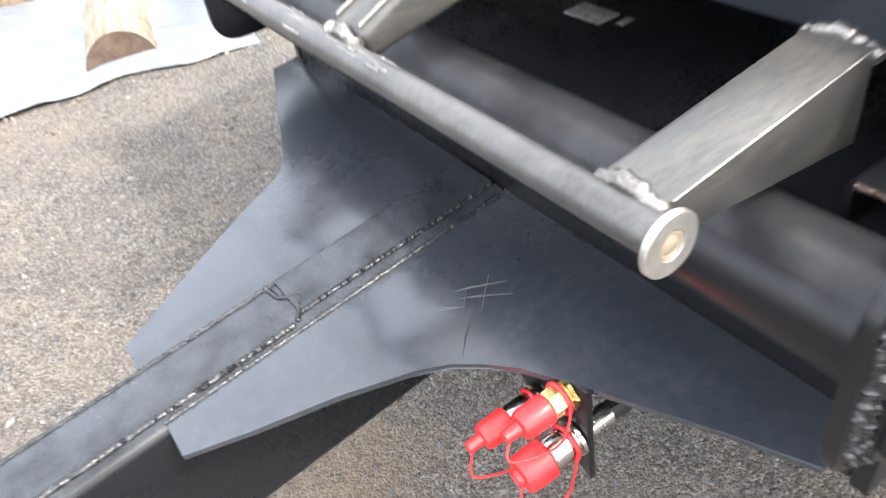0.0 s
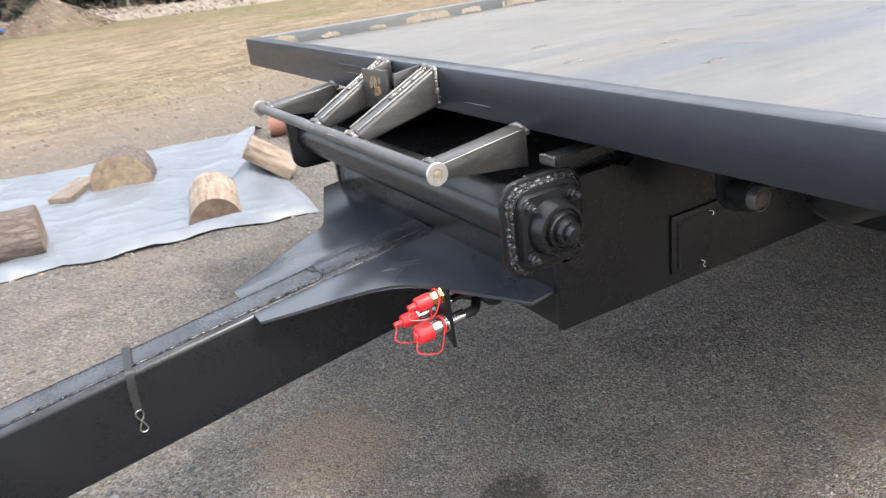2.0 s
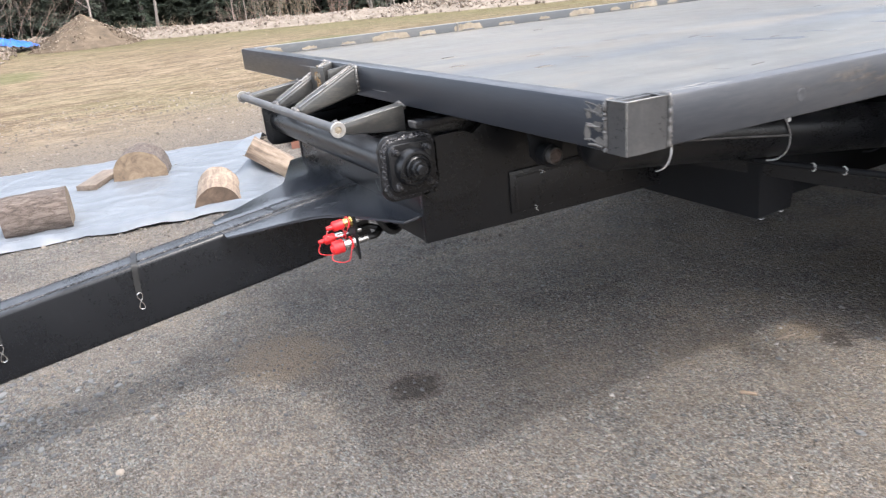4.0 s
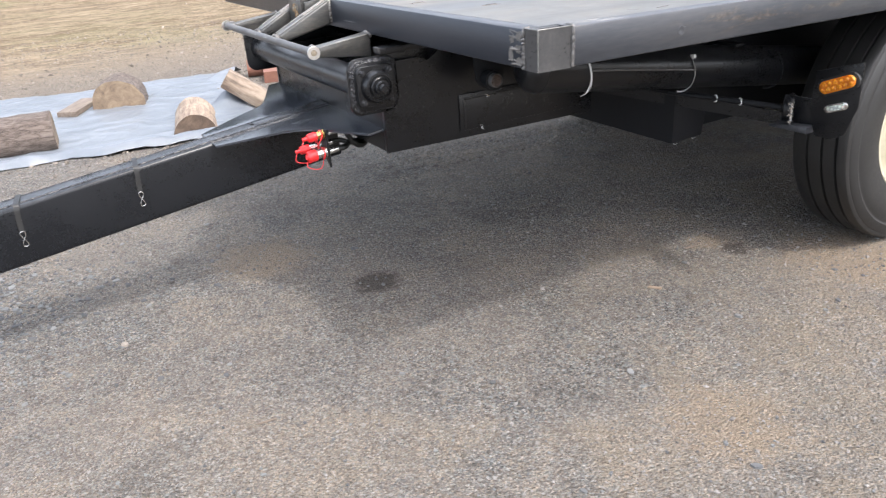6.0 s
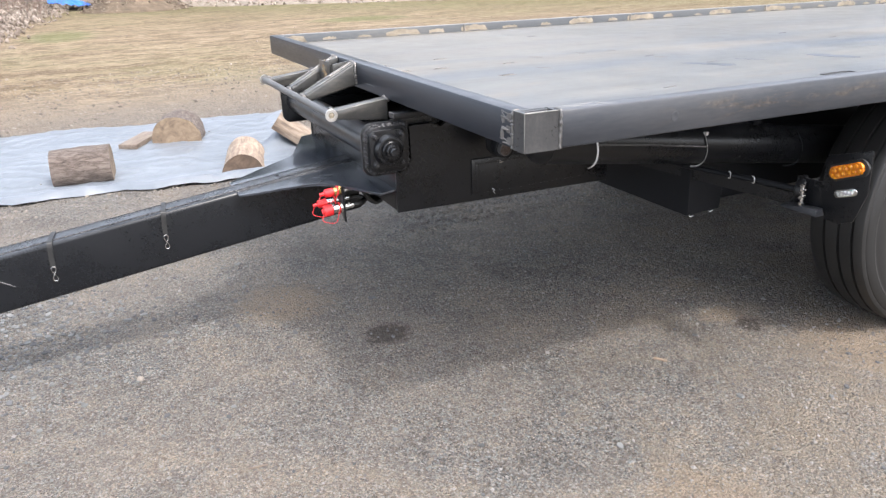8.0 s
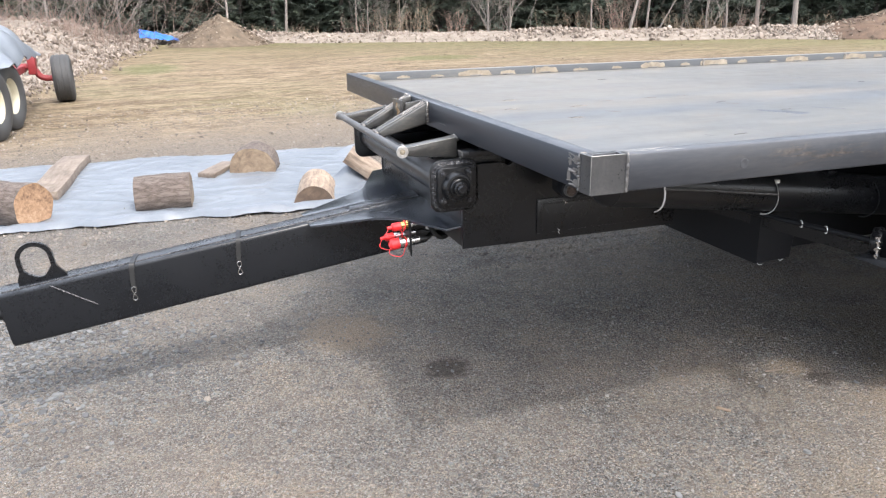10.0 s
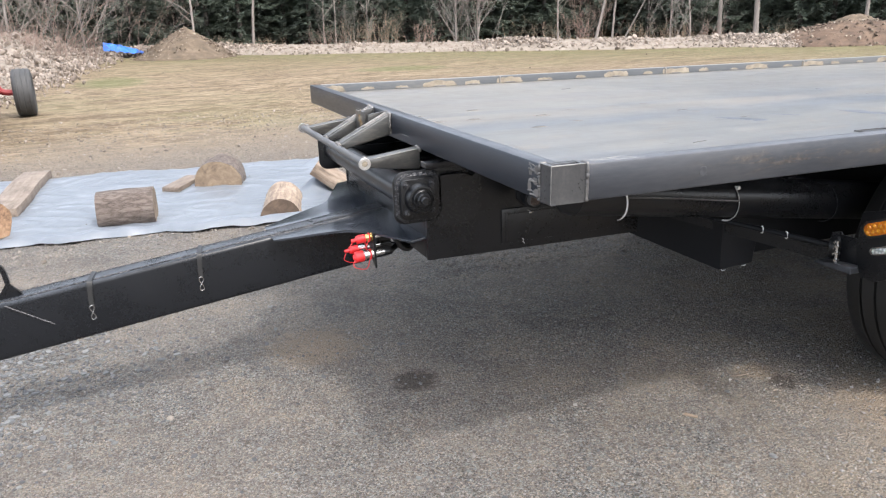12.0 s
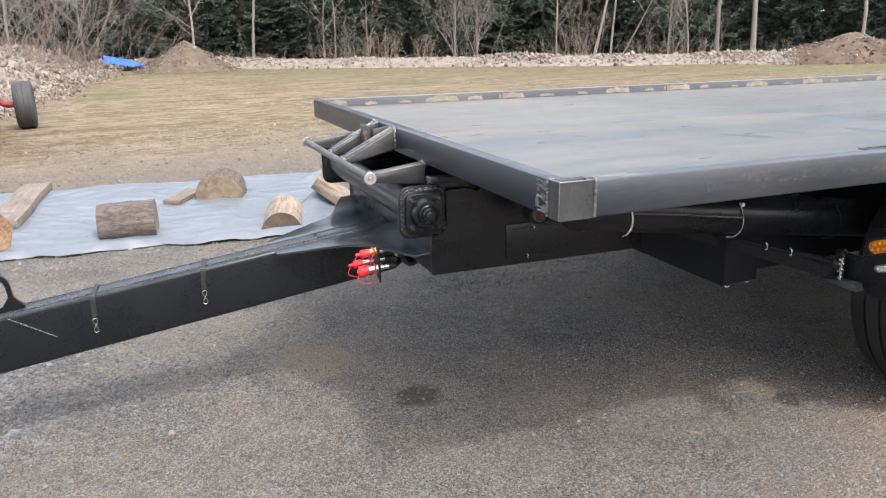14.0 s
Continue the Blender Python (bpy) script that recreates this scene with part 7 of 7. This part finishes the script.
def conifer(h, spread, seed):
    """Spruce with drooping boughs made of many small needle sprays."""
    rnd = random.Random(seed)
    verts, faces = [], []
    tiers = 36
    for i in range(tiers):
        f = (i + rnd.random() * 0.6) / tiers
        z = h * (0.03 + 0.95 * f)
        reach = spread * (1 - f) ** 0.85 * rnd.uniform(0.75, 1.12) + 0.12
        for b in range(max(4, int(13 * (1 - f * 0.55)))):
            a = rnd.uniform(0, 6.28)
            ca, sa = math.cos(a), math.sin(a)
            L = reach * rnd.uniform(0.6, 1.08)
            sprays = max(3, int(L / 0.15))
            for s in range(sprays):
                g = (s + 0.6) / sprays
                droop = -0.30 * L * g ** 1.6 + 0.10 * L * g
                c = Vector((ca * L * g, sa * L * g, z + droop + rnd.gauss(0, 0.05)))
                size = rnd.uniform(0.12, 0.28) * (1.15 - 0.4 * g)
                for q in range(5):
                    out = Vector((ca + rnd.gauss(0, 0.6), sa + rnd.gauss(0, 0.6), rnd.gauss(-0.2, 0.22))).normalized() * size
                    wid = out.cross(Vector((rnd.gauss(0, 0.4), rnd.gauss(0, 0.4), 1))).normalized() * size * 0.27
                    k = len(verts)
                    verts += [tuple(c - wid), tuple(c + out), tuple(c + wid)]
                    faces.append((k, k + 1, k + 2))
    me = bpy.data.meshes.new("crown")
    me.from_pydata(verts, [], faces)
    me.materials.append(M_NEEDLE)
    return me


def build_woods():
    rnd = random.Random(31)
    protos = []
    for k in range(4):
        t = thing("spruce_tree", "dark green spruce at the edge of the woods", "tree", far_at(-8 + 20 * k, 41), "spruces at the edge of the woods")
        h = (13.5, 15.5, 12.0, 14.4)[k]
        bm = bmesh.new()
        sweep(bm, [(0, 0, -0.2), (0.03, 0, h * 0.3), (0, 0.04, h * 0.7), (0, 0, h * 0.98)], [0.12, 0.09, 0.05, 0.010], 9)
        part("trunk", bm, M_DARKBARK, t)
        ob = new("crown", conifer(h, (2.3, 2.6, 2.0, 2.4)[k], 40 + k))
        ob.parent = t
        protos.append(t)
    for row, (d0, step) in enumerate(((39.5, 2.4), (43.0, 2.2), (47.0, 2.2), (51.0, 2.1), (56.0, 2.0), (61.0, 1.7))):
        az = -16.0 + row
        while az < 60:
            p = far_at(az + rnd.uniform(-0.6, 0.6), d0 + rnd.uniform(-1.0, 1.6) - (0.11 * max(0, az - 35) if row == 0 else 0))
            gap = row == 0 and (rnd.random() < 0.12)
            if not gap:
                copy_thing(protos[rnd.randrange(4)], pose(*p, 0, 0, rnd.uniform(0, 360)))
            az += step
    # bare trees in front, by bearing
    bare_tree("pale bare tree with forked limbs behind the soil pile", far_at(4.5, 36.5), 8.5, 0.11, 1, 0.16, lean=0.95, limbs=11)
    bare_tree("grey straight bare trunk", far_at(8.5, 36.8), 11, 0.13, 2, 0.42)
    bare_tree("grey many-branched bare tree", far_at(-2.5, 34.5), 8, 0.10, 3, 0.08, lean=1.0, limbs=16)
    bare_tree("grey many-branched bare tree", far_at(-6.8, 35.0), 8.5, 0.12, 4, 0.07, lean=1.0, limbs=16)
    bare_tree("grey many-branched bare tree", far_at(-10.5, 34.0), 8.5, 0.12, 14, 0.07, lean=1.0, limbs=16)
    bare_tree("thin pale leafless sapling by the berm", far_at(13.6, 34.8), 6, 0.055, 5, 0.2, limbs=7)
    bare_tree("thin pale leafless sapling by the berm", far_at(14.4, 35.0), 6.5, 0.05, 6, 0.25, limbs=7)
    bare_tree("thin pale leafless sapling by the berm", far_at(16.8, 34.0), 5, 0.05, 7, 0.2, limbs=7)
    bare_tree("broad twiggy bare tree with a purplish-grey haze of twigs", far_at(23.2, 33.5), 7, 0.10, 8, 0.03, lean=0.7, limbs=24)
    bare_tree("broad twiggy bare tree with a purplish-grey haze of twigs", far_at(24.8, 34.2), 6.5, 0.08, 9, 0.03, lean=0.7, limbs=20)
    bare_tree("thin pale bare tree by the berm", far_at(30.6, 32.5), 7, 0.075, 10, 0.15, limbs=10)
    bare_tree("leaning pale bare tree by the berm", far_at(33.2, 32.8), 8.5, 0.12, 11, 0.3, tilt=(0.22, -0.1))
    bare_tree("leaning pale bare tree by the berm", far_at(34.4, 33.3), 8.5, 0.09, 12, 0.3, tilt=(0.12, 0.0))
    bare_tree("leaning pale bare tree by the berm", far_at(35.0, 33.0), 7.0, 0.07, 13, 0.25, tilt=(0.45, -0.35))
    bare_tree("thin pale bare tree by the berm", far_at(38.4, 32.0), 6.5, 0.06, 15, 0.12, limbs=11)
    bare_tree("thin pale bare tree by the berm", far_at(39.8, 31.5), 6.0, 0.055, 16, 0.12, limbs=11)
    bare_tree("tall grey bare trunk before the spruces", far_at(41.7, 32.5), 12, 0.15, 17, 0.45)
    bare_tree("tall pale bare trunk before the spruces", far_at(44.0, 32.2), 12, 0.19, 18, 0.5)
    bare_tree("tall grey bare tree before the spruces", far_at(50.5, 33.0), 11, 0.13, 19, 0.35)
    # thickets of thin grey stems in front of the spruces
    for k, (az, d, h) in enumerate(((-12, 33, 5.0), (-10, 34, 5.4), (-8.2, 33, 5.2), (-6.2, 33.5, 5.4), (-4.2, 32.6, 5.0), (-2.2, 33.4, 4.8), (0.0, 33.8, 4.0), (15.8, 35, 2.2), (23.9, 33.8, 4.2), (33.0, 33.0, 2.4), (38.6, 32.3, 2.8))):
        shrub("thicket", "leafless grey thicket in front of the spruces", far_at(az, d), h, 17 if az < 3 else 16, 3.4, 160 + k, M_BARKGREY if k % 3 else M_TWIG, 2, 1.7 if az < 3 else 0.6)
    # brush
    k = 0
    for az, d, h, st, sp in ((-11, 30.5, 1.6, 60, 3.0), (-8, 30.5, 1.6, 64, 3.0), (-5.3, 30.0, 1.6, 70, 3.0), (-2.6, 31.0, 1.3, 56, 2.6), (9.5, 34.6, 0.7, 40, 2.0), (6.6, 35.5, 0.7, 40, 2.0), (13.8, 33.8, 1.1, 26, 1.6), (16, 33.5, 1.4, 34, 1.8), (18.0, 33.2, 1.5, 34, 1.8), (20.6, 33.0, 1.3, 26, 1.6),
                            (27.5, 32.4, 1.0, 10, 1.5), (30.0, 32.0, 1.1, 20, 1.8), (32.2, 31.8, 1.4, 34, 2.0), (36.6, 31.0, 1.0, 24, 2.2), (38.6, 31.0, 0.9, 20, 2.0), (40.6, 31.0, 1.0, 26, 2.2), (45.6, 30.5, 0.8, 18, 2.0)):
        shrub("brush", "dry reddish-brown brush behind the stones" if az < 0 else "dry straw-coloured brush behind the stones", far_at(az, d), h, st, sp, 60 + k, M_TWIG if az < 0 or k % 3 == 0 else M_DEADGRASS, 1)
        k += 1


build_woods()


# ---- loose small things on the gravel ----
def pebbles():
    rnd = random.Random(77)
    spots = []
    for i in range(64000):
        y = -0.9 + 5.6 * rnd.random() ** 1.15
        x = rnd.uniform(-2.4 - 0.15 * y, 2.2 + 0.1 * y)
        r = min(0.011, 0.0024 + rnd.expovariate(1 / 0.0013)) * (1.0 + 0.35 * max(0.0, min(1.0, (y - 1.6) / 1.5)))
        if math.hypot(x - 0.01, y - 1.10) < 0.11:
            continue
        spots.append((x, y, r * 0.25, r))
    verts, faces = [], []
    base_v = [(1, 0, 0), (-1, 0, 0), (0, 1, 0), (0, -1, 0), (0, 0, 1), (0, 0, -1)]
    base_f = [(0, 2, 4), (2, 1, 4), (1, 3, 4), (3, 0, 4), (2, 0, 5), (1, 2, 5), (3, 1, 5), (0, 3, 5)]
    for x, y, z, r in spots:
        rot = Euler((rnd.uniform(0, 6), rnd.uniform(0, 6), rnd.uniform(0, 6))).to_matrix()
        k = len(verts)
        for v in base_v:
            q = rot @ (Vector(v) * r * rnd.uniform(0.6, 1.2))
            q.z *= 0.65
            verts.append((q.x + x, q.y + y, q.z + z))
        faces += [tuple(i + k for i in f) for f in base_f]
    me = bpy.data.meshes.new("loose_gravel")
    me.from_pydata(verts, [], faces)
    me.materials.append(M_PEBBLE)
    tagged(new("loose_gravel", me), "loose grey and tan gravel chips on the yard", "gravel", kind="stuff")


pebbles()


def tyre_track():
    """Lug marks that a tyre has pressed into the gravel under the deck."""
    rnd = random.Random(91)
    verts, faces = [], []
    for lane, lean in ((2.20, 0.5), (2.29, -0.45), (2.42, 0.5), (2.51, -0.45)):
        for k in range(20):
            cx, cy = 0.62 + k * 0.088 + rnd.gauss(0, 0.006), lane + 0.03 * math.sin(k * 0.3) + rnd.gauss(0, 0.006)
            rot = Matrix.Rotation(lean + rnd.gauss(0, 0.08), 3, "Z")
            hx, hy, h = rnd.uniform(0.022, 0.030), rnd.uniform(0.034, 0.046), rnd.uniform(0.008, 0.014)
            b = len(verts)
            for z, sc in ((-0.004, 1.35), (h, 0.8)):
                verts += [tuple(rot @ Vector((dx * hx * sc * rnd.uniform(0.85, 1.1), dy * hy * sc * rnd.uniform(0.85, 1.1), 0)) + Vector((cx, cy, z * rnd.uniform(0.7, 1.1)))) for dx, dy in ((-1, -1), (0, -1.1), (1, -1), (1.1, 0), (1, 1), (0, 1.1), (-1, 1), (-1.1, 0))]
            faces.append(tuple(b + 8 + q for q in range(8)))
            faces += [(b + q, b + (q + 1) % 8, b + 8 + (q + 1) % 8, b + 8 + q) for q in range(8)]
    me = bpy.data.meshes.new("tyre_track")
    me.from_pydata(verts, [], faces)
    me.materials.append(M_GROUND)
    tagged(new("tyre_track", me), "tyre lug marks pressed into the grey gravel", "tyre track", kind="stuff")


tyre_track()


def slate_flakes():
    """Flat blue-grey flakes where the yard is stonier."""
    rnd = random.Random(80)
    verts, faces = [], []
    for i in range(4200):
        if i < 2800:
            x, y = rnd.gauss(-1.75, 0.42), rnd.gauss(1.85, 0.42)
        else:
            x, y = rnd.uniform(-2.4, 2.0), rnd.uniform(-0.8, 3.2)
        r = min(0.015, 0.004 + rnd.expovariate(1 / 0.0025)) * (1.0 if i < 2800 else 0.7)
        n = rnd.randint(5, 7)
        tip = Euler((rnd.gauss(0, 0.16), rnd.gauss(0, 0.16), rnd.uniform(0, 6.28))).to_matrix()
        long, h = rnd.uniform(1.0, 1.7), r * rnd.uniform(0.12, 0.3)
        k = len(verts)
        ring = [(math.cos(6.283 * j / n) * r * long * rnd.uniform(0.75, 1.15), math.sin(6.283 * j / n) * r * rnd.uniform(0.75, 1.15)) for j in range(n)]
        for z, sc in ((-0.004, 1.0), (h, 0.9)):
            verts += [tuple(tip @ Vector((px * sc, py * sc, z)) + Vector((x, y, 0.0035))) for px, py in ring]
        faces.append(tuple(k + n + j for j in range(n)))
        faces += [(k + j, k + (j + 1) % n, k + n + (j + 1) % n, k + n + j) for j in range(n)]
    me = bpy.data.meshes.new("stone_flakes")
    me.from_pydata(verts, [], faces)
    me.materials.append(M_FLAKE)
    tagged(new("stone_flakes", me), "flat blue-grey stone flakes in the gravel", "gravel", kind="stuff")


M_FLAKE = stone_mix("slate_flake", [(0.12, (0.05, 0.051, 0.053)), (0.5, (0.10, 0.102, 0.103)), (0.85, (0.165, 0.166, 0.163))], 0.8)
slate_flakes()


def lawn_tufts():
    rnd = random.Random(78)
    verts, faces = [], []
    for i in range(260000):
        y = 7.2 + 24 * rnd.random() ** 1.25
        x = rnd.uniform(-4.5, 3 + 0.85 * y)
        edge = y - 0.1 * x - 8.6 + noise.noise(Vector((x * 0.5, y * 0.5, 6))) * 1.6
        if edge < 0 and rnd.random() > 0.12 * (1 + edge / 2):
            continue
        streak = 0.8 * noise.noise(Vector((x * 0.45, y * 2.6, 2))) + 0.7 * noise.noise(Vector((x * 1.3, y * 7.0, 5)))
        if streak < rnd.uniform(0.10, 0.42) and rnd.random() > 0.05:
            continue
        s = rnd.uniform(0.008, 0.022) * (0.7 + 0.02 * y)
        z = noise.noise(Vector((x * 0.22, y * 0.22, 0.3))) * 0.05 * max(0.0, min(1.0, (math.hypot(x, y) - 7) / 8))
        for b in range(3):
            a = rnd.gauss(0, 0.6) + (math.pi if rnd.random() < 0.5 else 0)
            k = len(verts)
            w = s * 0.30
            lean = rnd.uniform(1.0, 2.6) * s
            verts += [(x - w * math.sin(a), y + w * math.cos(a), z - 0.004), (x + w * math.sin(a), y - w * math.cos(a), z - 0.004), (x + lean * math.cos(a), y + lean * math.sin(a), z + s * rnd.uniform(0.2, 0.6))]
            faces.append((k, k + 1, k + 2))
    me = bpy.data.meshes.new("lawn_grass")
    me.from_pydata(verts, [], faces)
    me.materials.append(M_TUFT)
    tagged(new("lawn_grass", me), "short dry straw-coloured lawn grass", "grass", kind="stuff")


M_TUFT = leafy("dry_grass_blades", (0.062, 0.045, 0.025), (0.25, 0.192, 0.122))
lawn_tufts()


def far_gravel():
    rnd = random.Random(79)
    spots = []
    for i in range(16000):
        y = 3.6 + 7.4 * rnd.random()
        x = rnd.uniform(-4.2, 2.5 + 0.6 * y)
        r = min(0.02, 0.004 + rnd.expovariate(1 / 0.0035))
        spots.append((x, y, r * 0.2, r))
    heaped = heaped_stones("coarse_gravel", "coarse tan gravel at the edge of the lawn", spots, 23)
    heaped.data.materials.clear()
    heaped.data.materials.append(M_FARPEBBLE)


M_FARPEBBLE = stone_mix("tan_pebble", [(0.15, (0.075, 0.063, 0.050)), (0.5, (0.155, 0.132, 0.108)), (0.85, (0.27, 0.24, 0.205))])
far_gravel()


def lawn_stones():
    rnd = random.Random(81)
    spots = []
    for i in range(520):
        y = 7.5 + 22 * rnd.random()
        x = rnd.uniform(-3.0, 3 + 0.75 * y)
        r = min(0.03, 0.006 + rnd.expovariate(1 / 0.005))
        spots.append((x, y, r * 0.3, r))
    heaped_stones("lawn_stones", "small pale stones strewn over the lawn", spots, 24)


lawn_stones()


def chip(label, at, length, width, turn, mat, thick=0.006):
    bm = bmesh.new()
    box(bm, (-length / 2, -width / 2, 0), (length / 2, width / 2, thick), 0.0015)
    for v in bm.verts:
        v.co.y += 0.12 * width * math.sin(v.co.x * 60)
        v.co.y *= 1 - 0.5 * max(0, v.co.x / length)
    solid("wood_chip", bm, mat, label, "wood chip", Matrix.Translation(at) @ pose(0, 0, 0, 0, 0, turn), "chips on the gravel")


chip("pale wood chip lying on the gravel", (0.835, 0.395, 0.001), 0.050, 0.016, -60, M_WOODSIDE)
chip("pale splinter lying on the gravel", (1.222, 0.568, 0.001), 0.075, 0.009, -12, M_PLANK)
chip("pale splinter lying on the gravel", (-0.667, 0.467, 0.001), 0.060, 0.006, -8, M_PLANK)
for k, (x, y, r, lab) in enumerate(((-0.95, 1.208, 0.017, "pale stone lying on the gravel"), (-0.192, 0.238, 0.010, "small pale stone lying on the gravel"), (-0.8, 1.49, 0.009, "small grey stone lying on the gravel"))):
    bm = bmesh.new()
    blob(bm, (0, 0, r * 0.3), r, k, 0.6, 2, 0.12)
    solid("stone", bm, M_FARPEBBLE, lab, "stone", Matrix.Translation((x, y, 0)), "stones on the gravel")
